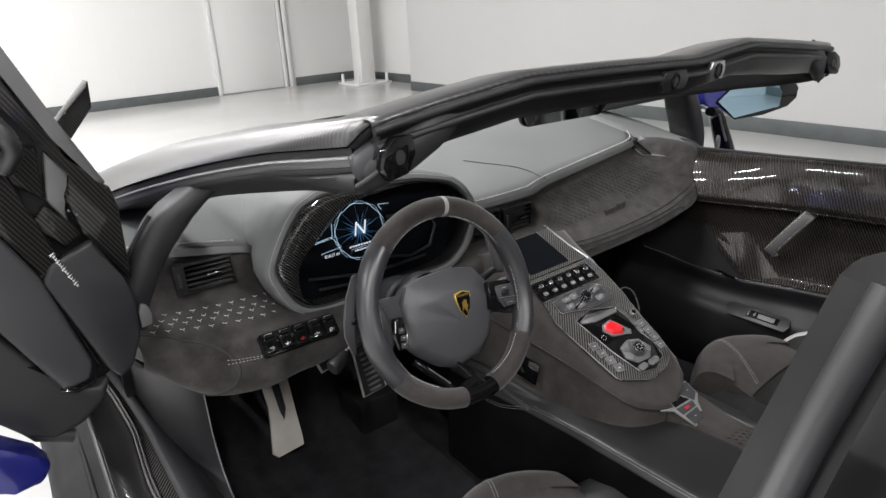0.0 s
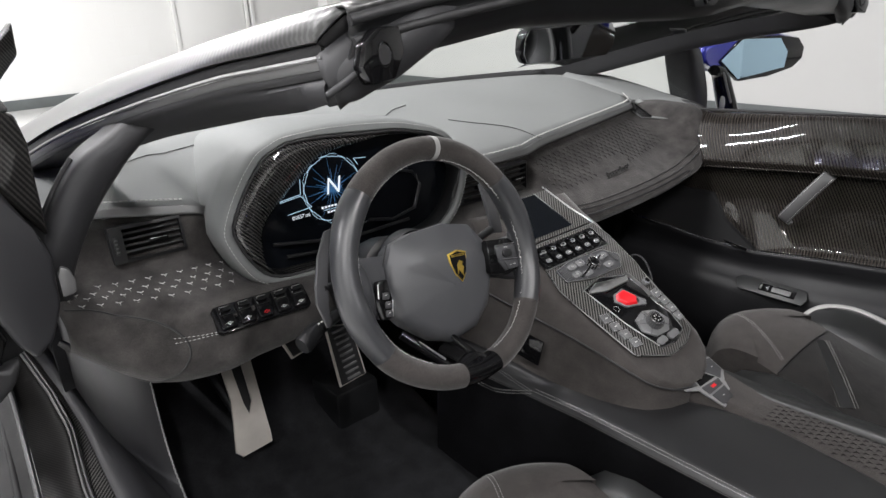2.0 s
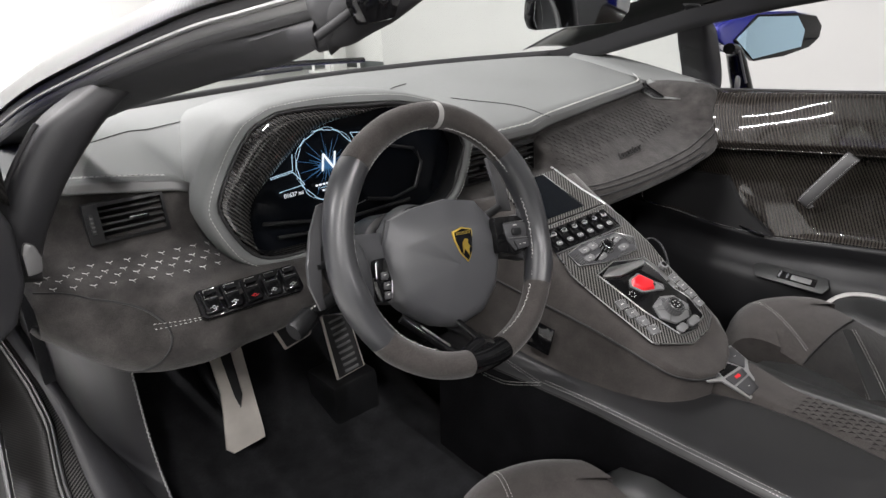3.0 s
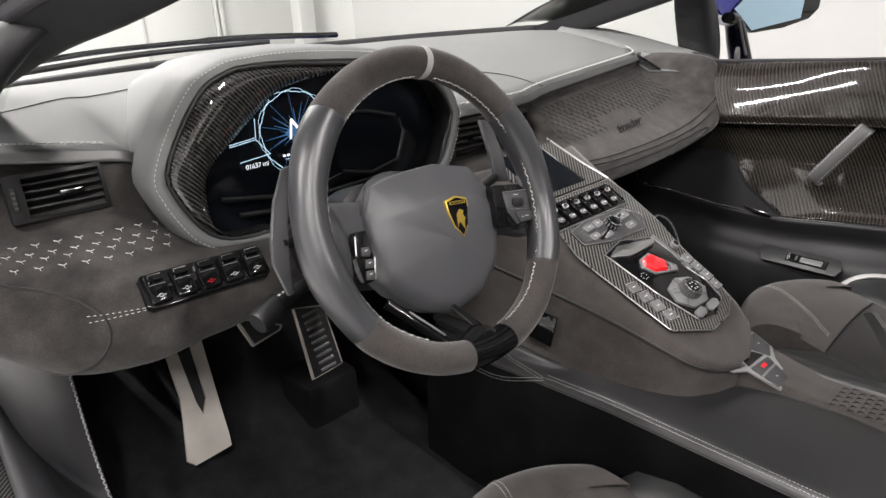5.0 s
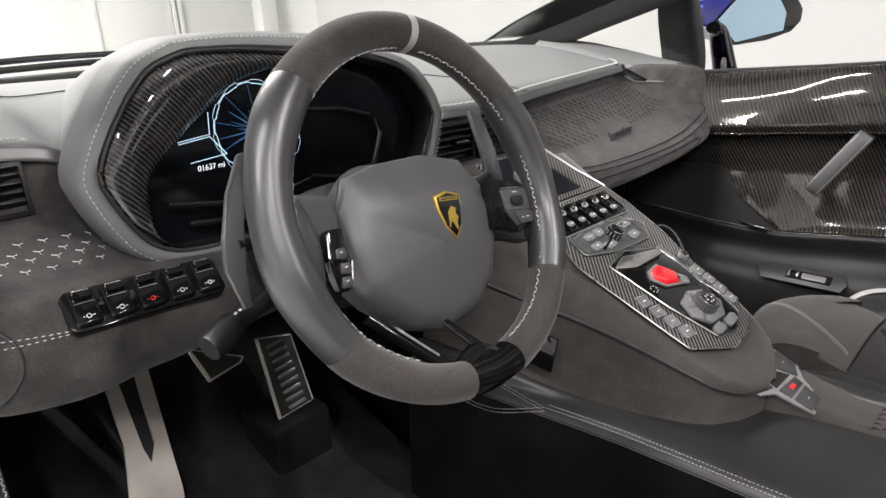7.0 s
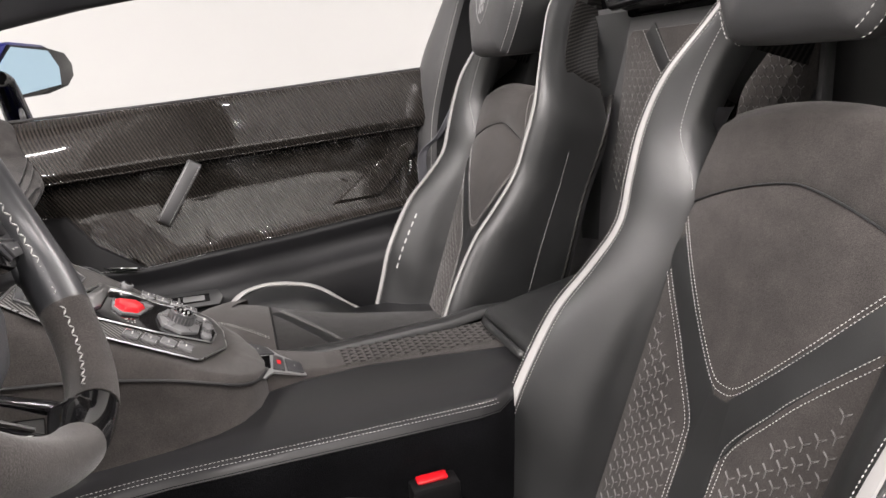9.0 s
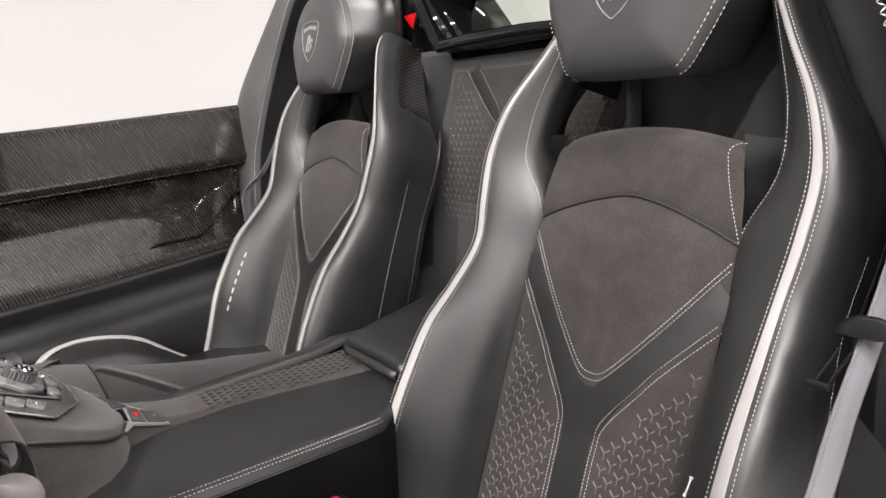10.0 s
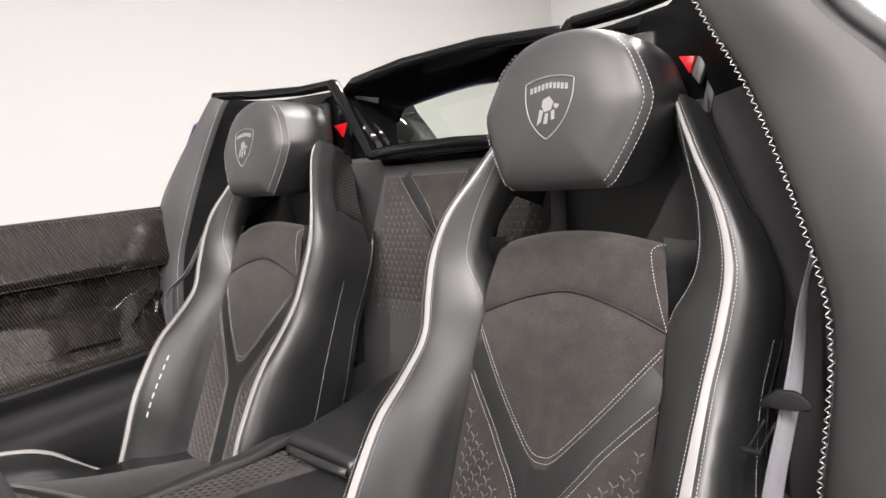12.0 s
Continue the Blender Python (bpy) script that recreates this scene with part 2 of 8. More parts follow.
def glow(name, colour, strength):
    m = bpy.data.materials.new(name)
    m.use_nodes = True
    b = m.node_tree.nodes["Principled BSDF"]
    b.inputs["Base Color"].default_value = (0.01, 0.01, 0.01, 1)
    b.inputs["Emission Color"].default_value = (*colour, 1)
    b.inputs["Emission Strength"].default_value = strength
    return m


def glass(name, tint, rough=0.0):
    m = bpy.data.materials.new(name)
    m.use_nodes = True
    t = m.node_tree
    out = t.nodes["Material Output"]
    clear = t.nodes.new("ShaderNodeBsdfTransparent")
    clear.inputs[0].default_value = (*tint, 1)
    gl = t.nodes.new("ShaderNodeBsdfGlossy")
    gl.inputs["Roughness"].default_value = rough
    mx = t.nodes.new("ShaderNodeMixShader")
    mx.inputs[0].default_value = 0.07
    t.links.new(clear.outputs[0], mx.inputs[1])
    t.links.new(gl.outputs[0], mx.inputs[2])
    t.links.new(mx.outputs[0], out.inputs["Surface"])
    return m


M_WALL = material("white_wall_paint", (0.67, 0.67, 0.655), 0.6, bump=0.15, bump_scale=60, vary=0.02, vary_scale=0.7)
# East wall's copy of the white paint, with its dimmer light in the colour.
M_WALL_DIM = material("dimmed_wall_paint", (0.49, 0.49, 0.482), 0.6, bump=0.15, bump_scale=60, vary=0.02, vary_scale=0.7)
M_FLOOR = material("pale_grey_epoxy", (0.5, 0.5, 0.485), 0.16, vary=0.05, vary_scale=0.8, bump=0.03, bump_scale=20)
M_BASE = material("dark_rubber_skirting", (0.09, 0.1, 0.1), 0.45, vary=0.12)
M_CEIL = material("ceiling_paint", (0.34, 0.34, 0.345), 0.8, vary=0.03, vary_scale=0.5)
M_LEATHER_SOFT = material("soft_black_leather", (0.0095, 0.0096, 0.0106), 0.44, spec=0.28, bump=0.2, bump_scale=900, vary=0.1, vary_scale=9, fine=0.08)
M_LEATHER = material("black_leather", (0.0155, 0.0162, 0.0164), 0.43, spec=0.85, bump=0.25, bump_scale=900, vary=0.14, vary_scale=14, fine=0.12)
M_LEATHER_TUNNEL = material("smooth_tunnel_leather", (0.017, 0.017, 0.018), 0.36, spec=0.6, bump=0.15, bump_scale=900, vary=0.08, vary_scale=7, fine=0.06)
M_LEATHER_SIDE = material("charcoal_side_leather", (0.021, 0.021, 0.0232), 0.48, spec=0.38, bump=0.2, bump_scale=900, vary=0.08, vary_scale=8, fine=0.08)
# Headrest front: paler leather, the light it faces put into the colour.
M_LEATHER_LIT = material("lit_headrest_leather", (0.046, 0.046, 0.047), 0.42, spec=0.55, bump=0.25, bump_scale=900, vary=0.08, vary_scale=14, fine=0.12)
M_PAD = material("airbag_cover_skin", (0.058, 0.059, 0.063), 0.42, spec=0.6, bump=0.25, bump_scale=1300, vary=0.06, vary_scale=9, fine=0.08)
M_RIM = material("smooth_rim_leather", (0.032, 0.033, 0.036), 0.34, spec=0.7, bump=0.12, bump_scale=900, vary=0.08, vary_scale=12, fine=0.06)
M_LEATHER_DEEP = material("matt_black_leather", (0.007, 0.007, 0.0075), 0.6, spec=0.2, bump=0.2, bump_scale=900, vary=0.1, vary_scale=9)
M_LEATHER_TRIM = material("grey_trim_leather", (0.066, 0.0655, 0.0665), 0.5, spec=0.45, bump=0.3, bump_scale=1100, vary=0.06, vary_scale=7, fine=0.1)
M_DASH = material("dash_leather", (0.168, 0.174, 0.172), 0.62, spec=0.35, bump=0.3, bump_scale=1100, vary=0.07, vary_scale=6, fine=0.12)
M_SUEDE = material("charcoal_suede", (0.049, 0.0442, 0.0418), 0.92, bump=0.6, bump_scale=900, vary=0.20, vary_scale=34, sheen=0.22, fine=0.42, spec=0.15)
# Dash copy of the suede, darkened to carry the weaker light there.
M_SUEDE_DIM = material("dimmed_dash_suede", (0.043, 0.040, 0.0385), 0.92, bump=0.6, bump_scale=900, vary=0.42, vary_scale=30, sheen=0.16, fine=0.42, spec=0.15)
M_SUEDE_DARK = material("dark_suede", (0.022, 0.0208, 0.0202), 0.95, bump=0.5, bump_scale=1500, vary=0.3, vary_scale=30, sheen=0.2, fine=0.25, spec=0.1)
M_CARPET = material("black_carpet", (0.0195, 0.0198, 0.0215), 1.0, bump=0.9, bump_scale=700, vary=0.25, vary_scale=22, sheen=0.04, fine=0.5, spec=0.05)
M_WHITE = material("white_leather", (0.40, 0.393, 0.385), 0.42, bump=0.15, bump_scale=900, vary=0.04)
M_THREAD = material("pale_thread", (0.52, 0.52, 0.50), 0.7, vary=0.1, vary_scale=80)
M_PLASTIC = material("satin_black_plastic", (0.010, 0.0103, 0.0112), 0.42, spec=0.4, vary=0.12, bump=0.12, bump_scale=1400, fine=0.1)
M_MATT = material("matt_black_plastic", (0.006, 0.006, 0.0065), 0.55, spec=0.2, vary=0.1, bump=0.1, bump_scale=1200)
M_PLATE = material("light_satin_plate", (0.30, 0.30, 0.30), 0.34, metal=0.3, vary=0.06, vary_scale=30)
# Same carpet for the tunnel flank, with the seat's shade in its colour.
M_CARPET_SHADED = material("shaded_black_carpet", (0.006, 0.006, 0.0068), 1.0, bump=0.9, bump_scale=700, vary=0.25, vary_scale=22, fine=0.5, spec=0.05)
M_RUBBER = material("black_rubber_seal", (0.02, 0.02, 0.021), 0.55, vary=0.15, bump=0.1, bump_scale=500)
M_PIANO = material("piano_black", (0.005, 0.005, 0.0055), 0.06, spec=0.35, vary=0.1)
M_TRIM = material("satin_grey_trim", (0.17, 0.17, 0.17), 0.42, metal=0.5, vary=0.06, vary_scale=30)
M_SILVER = material("satin_silver", (0.5, 0.5, 0.5), 0.3, metal=1.0, vary=0.06, vary_scale=30)
M_GREYPANEL = material("satin_dark_grey_paint", (0.045, 0.045, 0.048), 0.38, vary=0.05, coat=0.2)
M_STEEL = material("brushed_steel", (0.62, 0.58, 0.53), 0.42, metal=0.25, vary=0.08, vary_scale=24, bump=0.15, bump_scale=900)
M_GREY_METAL = material("dark_chrome", (0.07, 0.07, 0.07), 0.3, metal=1.0, vary=0.03)
M_CHROME = material("chrome", (0.75, 0.75, 0.76), 0.08, metal=1.0, vary=0.02)
M_GREY = material("satin_grey_key", (0.19, 0.19, 0.193), 0.26, metal=0.3, coat=0.3, vary=0.08)
M_MARK = material("muted_grey_embroidery", (0.15, 0.145, 0.14), 0.7, vary=0.12, vary_scale=60)
M_RED = material("red_plastic", (0.75, 0.012, 0.02), 0.3, coat=0.6, vary=0.08)
M_GOLD = material("gold_enamel", (0.75, 0.52, 0.1), 0.3, metal=0.9, vary=0.08)
M_BLUE = material("deep_blue_car_paint", (0.012, 0.016, 0.19), 0.25, metal=0.35, coat=1.0, vary=0.05)
M_MIRROR = material("mirror_glass", (0.55, 0.78, 0.95), 0.02, metal=1.0, vary=0.0)
M_MIRROR_IN = material("dark_mirror_glass", (0.35, 0.36, 0.37), 0.03, metal=1.0, vary=0.0)
M_BELT = material("grey_webbing", (0.14, 0.14, 0.155), 0.6, bump=0.6, bump_scale=1800, vary=0.1, fine=0.2)
M_SCREEN = material("dark_screen_glass", (0.004, 0.005, 0.007), 0.08, spec=0.15, vary=0.1)
M_CARBON = carbon("lacquered_carbon_weave", tone=0.45, metal=0.0, coat=0.6, spec=0.15, pitch=0.005, warm=0.4)
M_CARBON_COWL = carbon("cowl_carbon_weave", rib=(0.72, 0.2, 0.66), tone=0.75, gloss=1.9, rough=0.03, warm=0.3, metal=0.0, spec=0.15, pitch=0.005)
M_CARBON_DOOR = carbon("brown_black_carbon_weave", rib=(0.1, 0.86, -0.45), pitch=0.0068, tone=0.46, gloss=1.6, coat=1.0, metal=0.0, spec=0.08, warm=1.0, dark=0.45)
M_CARBON_DECK = carbon("bright_carbon_weave", rib=(0.75, -0.55, -0.35), pitch=0.0055, tone=2.6, warm=0.2, gloss=1.45, coat=0.5, metal=0.0, spec=0.1, dark=0.03)
M_CARBON_MATT = carbon("satin_carbon_weave", rib=(0.45, 0.88, -0.15), pitch=0.0052, rough=0.3, tone=1.0, metal=0.15, warm=0.0, dark=0.4)
# Sill carbon, toned down to stand for the raised door's dark reflection.
M_CARBON_SHADED = carbon("shaded_carbon_weave", tone=0.35, rough=0.1, gloss=1.3, coat=0.6, metal=0.0, warm=0.3, spec=0.12)
M_BRACKET = material("soft_grey_moulding", (0.022, 0.022, 0.024), 0.55, vary=0.1, bump=0.15, bump_scale=1200, fine=0.1)
M_BLUE_LINE = glow("pale_blue_display_line", (0.55, 0.8, 1.0), 1.1)
M_BLUE_DEEP = glow("deep_blue_display_glow", (0.05, 0.2, 0.45), 0.55)
M_WHITE_LINE = glow("white_display_line", (0.85, 0.92, 1.0), 1.1)
M_RED_LINE = glow("red_display_lamp", (1.0, 0.03, 0.03), 1.0)
M_TUBE = glow("tube_light_diffuser", (1.0, 0.98, 0.95), 6.0)
M_GLASS = glass("clear_tinted_glass", (0.93, 0.96, 0.94))
M_GLASS_REAR = glass("smoked_rear_glass", (0.78, 0.84, 0.78))
# ---- the room ----
floor = slab("floor", (-7.2, -8.2, -0.2), (5.6, 9.95, 0.0), M_FLOOR)
tagged(floor, "glossy pale grey epoxy showroom floor", "floor", kind="structure")
for name, lo, hi in (
    ("wall_north", (-7.2, 9.75, 0.0), (5.6, 9.95, 4.2)),
    ("wall_alcove", (5.4, 7.45, 0.0), (5.6, 9.75, 4.2)),
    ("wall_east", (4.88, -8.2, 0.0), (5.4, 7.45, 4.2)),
    ("wall_south", (-7.2, -8.4, 0.0), (5.6, -8.2, 4.2)),
    ("wall_west", (-7.4, -8.4, 0.0), (-7.2, 9.95, 4.2)),
):
    tagged(slab(name, lo, hi, M_WALL_DIM if name == "wall_east" else M_WALL), "smooth white painted block wall of the showroom", "wall", kind="structure")
# courses of painted blocks on the far wall
bm = bmesh.new()
for i in range(21):
    for j in range(26):
        x0 = -6.9 + j * 0.405 + (0.2 if i % 2 else 0.0)
        if x0 + 0.4 > 2.75:
            continue
        v = [bm.verts.new((x0 + a * 0.392, 9.75 - b * 0.0009, 0.16 + i * 0.203 + c * 0.195)) for a, b, c in
             ((0, 0, 0), (1, 0, 0), (1, 0, 1), (0, 0, 1), (0.006, 1, 0.012), (0.994, 1, 0.012), (0.994, 1, 0.988), (0.006, 1, 0.988))]
        for f in ((4, 5, 6, 7), (0, 1, 5, 4), (1, 2, 6, 5), (2, 3, 7, 6), (3, 0, 4, 7)):
            bm.faces.new([v[k] for k in f])
ob = part("painted_blocks", bm, M_WALL, bpy.data.objects["wall_north"], smooth=4)
ob["kind"] = "stuff"
ceiling = slab("ceiling", (-7.4, -8.4, 4.2), (5.6, 9.95, 4.35), M_CEIL)
tagged(ceiling, "plain grey painted showroom ceiling", "ceiling", kind="structure")
for lo, hi in (((-7.2, 9.725, 0.0), (2.8, 9.742, 0.135)), ((4.15, 9.733, 0.0), (5.4, 9.749, 0.135)), ((5.384, 7.45, 0.0), (5.399, 9.73, 0.135)), ((4.866, -8.2, 0.0), (4.879, 7.45, 0.135))):
    tagged(slab("baseboard", lo, hi, M_BASE, bevel=0.004), "dark grey rubber skirting along the white wall", "baseboard", kind="structure")
# flush door with its frame in the far wall
door = thing("door_1", (3.45, 9.74, 0), "white flush double door in a white painted frame", "door", kind="structure")
slab("door_leaf", (2.86, 9.71, 0.02), (3.92, 9.749, 2.3), M_WALL, door, bevel=0.004)
for lo, hi in (((3.93, 9.68, 0.0), (3.98, 9.749, 2.4)), ((4.02, 9.68, 0.0), (4.08, 9.749, 2.4)), ((2.8, 9.68, 0.0), (2.85, 9.749, 2.4)), ((2.8, 9.68, 2.31), (4.08, 9.70, 2.4))):
    slab("door_frame", lo, hi, M_WALL, door, bevel=0.005)
# steel column on a bolted foot plate
col = thing("column", (5.0, 8.9, 0), "white painted square steel column with bolted foot plate", "column", kind="structure")
slab("shaft", (4.86, 8.78, 0.02), (5.12, 9.04, 4.2), M_WALL, col, bevel=0.012)
slab("foot_plate", (4.66, 8.6, 0.0), (5.32, 9.22, 0.03), M_WALL, col, bevel=0.005)
for x in (4.72, 5.26):
    for y in (8.66, 9.16):
        prism("bolt", disc(0.03, 6), 0.13, pose(x, y, 0.03), M_WALL, col, top=0.8)
# tube lights under the ceiling
# (-2.3, -3.4) and (0.4, -5.9) are added to brighten footwell and rear wall
for x, y in [(a, b) for a in (-4.8, -2.5, -0.2) for b in (0.6, 2.9, 5.2, 7.4) if not (a == -2.5 and b > 7) and not (a == -0.2 and b < 1)] + [(-4.8, -3.4), (-2.3, -3.4), (0.4, -3.2), (0.4, -5.9)]:
    lamp = thing("ceiling_light", (x, y, 4.2), "twin-tube white ceiling light fitting", "ceiling light", "ceiling lights")
    slab("housing", (x - 0.11, y - 0.62, 4.15), (x + 0.11, y + 0.62, 4.199), M_CEIL, lamp, bevel=0.006)
    for dx in (-0.06, 0.06):
        tube("light_tube", [(x + dx, y - 0.59, 4.125), (x + dx, y + 0.59, 4.125)], 0.018, M_TUBE, lamp, n=8)
    li = bpy.data.lights.new("tube_light", "AREA")
    li.shape, li.size, li.size_y, li.energy, li.color = "RECTANGLE", 0.06, 1.2, TUBE_POWER, (1.0, 0.985, 0.992)
    ob = new("tube_light", li)
    ob.location = (x, y, 4.1)
# ---- dashboard ----
# stations across the car: x, then (y, z) of nine lines from the windscreen foot over the top, the front edge and down the face
DASH = [
    (-0.88, (0.80, 0.885), (0.62, 0.893), (0.490, 0.868), (0.484, 0.852), (0.465, 0.775), (0.345, 0.740), (0.325, 0.715), (0.350, 0.680), (0.46, 0.650)),
    (-0.79, (0.88, 0.890), (0.66, 0.897), (0.456, 0.862), (0.450, 0.846), (0.425, 0.770), (0.300, 0.730), (0.262, 0.690), (0.280, 0.622), (0.40, 0.580)),
    (-0.70, (0.94, 0.893), (0.68, 0.899), (0.430, 0.852), (0.424, 0.835), (0.400, 0.768), (0.258, 0.725), (0.222, 0.690), (0.240, 0.615), (0.37, 0.560)),
    (-0.625, (0.97, 0.895), (0.70, 0.900), (0.415, 0.838), (0.409, 0.822), (0.392, 0.762), (0.252, 0.722), (0.216, 0.690), (0.235, 0.622), (0.36, 0.568)),
    (-0.58, (0.99, 0.895), (0.70, 0.895), (0.450, 0.800), (0.445, 0.780), (0.430, 0.735), (0.262, 0.718), (0.216, 0.688), (0.232, 0.625), (0.36, 0.570)),
    (-0.42, (1.02, 0.896), (0.72, 0.892), (0.470, 0.790), (0.465, 0.770), (0.440, 0.715), (0.270, 0.706), (0.226, 0.685), (0.240, 0.635), (0.36, 0.580)),
    (-0.24, (1.04, 0.897), (0.72, 0.892), (0.470, 0.790), (0.465, 0.770), (0.440, 0.715), (0.275, 0.706), (0.236, 0.690), (0.245, 0.640), (0.36, 0.580)),
    (-0.15, (1.05, 0.898), (0.72, 0.895), (0.430, 0.800), (0.425, 0.785), (0.40, 0.735), (0.27, 0.715), (0.238, 0.695), (0.250, 0.640), (0.36, 0.580)),
    (-0.10, (1.05, 0.898), (0.72, 0.900), (0.328, 0.820), (0.323, 0.806), (0.320, 0.745), (0.262, 0.730), (0.235, 0.705), (0.250, 0.640), (0.36, 0.580)),
    (-0.02, (1.05, 0.898), (0.72, 0.900), (0.318, 0.820), (0.313, 0.806), (0.312, 0.745), (0.255, 0.730), (0.225, 0.705), (0.235, 0.640), (0.36, 0.580)),
    (0.085, (1.05, 0.898), (0.72, 0.900), (0.318, 0.821), (0.312, 0.806), (0.306, 0.745), (0.235, 0.728), (0.195, 0.700), (0.215, 0.640), (0.36, 0.580)),
    (0.105, (1.05, 0.898), (0.72, 0.900), (0.322, 0.822), (0.315, 0.807), (0.306, 0.789), (0.225, 0.733), (0.178, 0.694), (0.205, 0.641), (0.36, 0.580)),
    (0.18, (1.04, 0.897), (0.72, 0.900), (0.342, 0.826), (0.335, 0.811), (0.325, 0.795), (0.225, 0.730), (0.165, 0.690), (0.190, 0.645), (0.36, 0.585)),
    (0.37, (1.00, 0.896), (0.72, 0.900), (0.370, 0.833), (0.362, 0.818), (0.350, 0.802), (0.245, 0.734), (0.172, 0.686), (0.192, 0.648), (0.36, 0.590)),
    (0.55, (0.94, 0.894), (0.72, 0.898), (0.398, 0.838), (0.390, 0.824), (0.385, 0.806), (0.275, 0.742), (0.190, 0.690), (0.205, 0.655), (0.37, 0.595)),
    (0.66, (0.90, 0.892), (0.72, 0.895), (0.428, 0.840), (0.420, 0.826), (0.408, 0.810), (0.285, 0.766), (0.203, 0.712), (0.208, 0.667), (0.36, 0.600)),
    (0.74, (0.86, 0.889), (0.70, 0.890), (0.500, 0.845), (0.492, 0.832), (0.365, 0.836), (0.258, 0.819), (0.231, 0.745), (0.231, 0.685), (0.30, 0.620)),
    (0.80, (0.80, 0.885), (0.68, 0.888), (0.540, 0.845), (0.532, 0.833), (0.405, 0.832), (0.286, 0.816), (0.260, 0.742), (0.261, 0.678), (0.33, 0.615)),
]
DX = [s[0] for s in DASH]


def dash_line(k):
    return curve([(s[0], *s[k + 1]) for s in DASH], 160)


def dash_rows(a, b, sub=7):
    lines = [dash_line(k) for k in range(a, b + 1)]
    rows = []
    for j in range(160):
        rows.append(curve([ln[j] for ln in lines], sub * (b - a) + 1))
    return rows


DASH_LINES = [dash_line(k) for k in range(9)]
DASH_K = {}
for a, b in ((0, 2), (2, 3), (3, 8)):
    ks = np.linspace(a, b, (b - a) * 20 + 1)
    grid = []
    for j in range(160):
        pts = np.array([DASH_LINES[k][j] for k in range(a, b + 1)])
        seg = np.r_[0, np.cumsum(np.linalg.norm(np.diff(pts, axis=0), axis=1))]
        line = curve(pts, 129)
        ts = np.interp(ks, range(a, b + 1), seg / seg[-1])
        grid.append([[np.interp(t, np.linspace(0, 1, 129), line[:, c]) for c in range(3)] for t in ts])
    DASH_K[a] = (ks, np.array(grid))


def dash_at(x, k):
    """A place on the dash's skin; k: the line, from 0 at the windscreen to 8 under the knee edge."""
    ks, grid = DASH_K[0 if k < 2 else 2 if k < 3 else 3]
    f = min(max((k - ks[0]) * 20, 0.0), len(ks) - 1.001)
    i = int(f)
    line = grid[:, i] * (1 - f + i) + grid[:, i + 1] * (f - i)
    return np.array([np.interp(x, line[:, 0], line[:, c]) for c in range(3)])


dash = thing("dashboard", (0, 0.45, 0.56), "dark grey leather and charcoal suede dashboard with pale stitching", "dashboard")
sheet("dash_top", dash_rows(0, 2), M_DASH, dash, "dark grey smooth leather top", thick=0.012, offset=-1.0)
rows = dash_rows(2, 3, 4)
sheet("trim_strip", rows, M_TRIM, dash, "satin silver edge strip", thick=0.006, offset=1.0)
sheet("dash_face", dash_rows(3, 8, 6), M_SUEDE_DIM, dash, "charcoal suede face", thick=0.01, offset=1.0)
edge = dash_line(2)
for lo, hi in ((-0.86, -0.64), (-0.10, 0.74)):
    sel = np.array([p for p in edge if lo <= p[0] <= hi])
    for ph in (0, 1):
        stitches("edge_stitching", curve(sel + V(0, 0.006, 0.0085), 200)[ph * 2:], dash, gap=0.0075, length=0.006, r=0.0015, zig=0.003 * (1 - 2 * ph), side=[(0, 0.9, 0.4)] * (200 - 2 * ph))
tube("end_seal", [dash_at(0.797, k) + V(0.006, -0.003, 0) for k in np.linspace(3.9, 8.0, 50)], 0.007, M_RUBBER, dash, "black rubber end seal", n=10)
# seams in the leather top
for uv in (((0.18, 2.0), (0.165, 1.75), (0.06, 1.45)), ((-0.10, 1.3), (-0.02, 1.15), (0.04, 1.1)), ((-0.75, 1.35), (-0.6, 1.15), (-0.45, 1.05))):
    line = [dash_at(x, k) + V(0, -0.0004, 0.0014) for x, k in curve(np.array(uv, float), 30)]
    tube("leather_seam", line, 0.001, M_RUBBER, dash, n=6)
# double seam along the glovebox lid
for off in (0.0, 0.16):
    stitches("glovebox_stitching", [dash_at(x, 5.70 + off + 0.06 * abs(x - 0.4)) + V(0, -0.002, 0.0015) for x in np.linspace(0.06, 0.70, 60)], dash, gap=0.006, length=0.0045, r=0.0006, mat=M_MARK)
    tube("glovebox_groove", [dash_at(x, 5.72 + off + 0.06 * abs(x - 0.4)) + V(0, -0.0006, 0.0) for x in np.linspace(0.06, 0.72, 60)], 0.0014, M_RUBBER, dash, n=6)
tube("glovebox_lid_groove", [dash_at(x, k) + V(0, -0.0005, -0.001) for x, k in curve(np.array([(0.12, 6.12), (0.3, 6.04), (0.5, 6.0), (0.58, 6.06), (0.6, 6.2), (0.57, 6.42), (0.4, 6.5)]), 50)], 0.0022, M_RUBBER, dash, n=6)
# script badge: raised joined strokes that spell nothing
fn = normal_of(dash_at, 0.33, 5.0)
fn = -fn if fn[1] > 0 else fn
wave = []
for i in range(60):
    t = i / 59
    h = 0.0062 * math.sin(t * 2 * math.pi * 8.5) * (1.5 if t < 0.1 or 0.55 < t < 0.68 else 0.8)
    wave.append(dash_at(0.285 + 0.107 * t + 0.25 * h, 5.06) + fn * 0.0042 + V(0, 0.45, 0.9) * h)
tube("badge", wave, 0.0012, M_GREY_METAL, dash, "dark chrome script badge", n=6)
tube("badge_rule", [dash_at(x, 5.06) + fn * 0.0042 - V(0, 0.45, 0.9) * 0.007 for x in np.linspace(0.284, 0.388, 12)], 0.0011, M_GREY_METAL, dash, n=6)


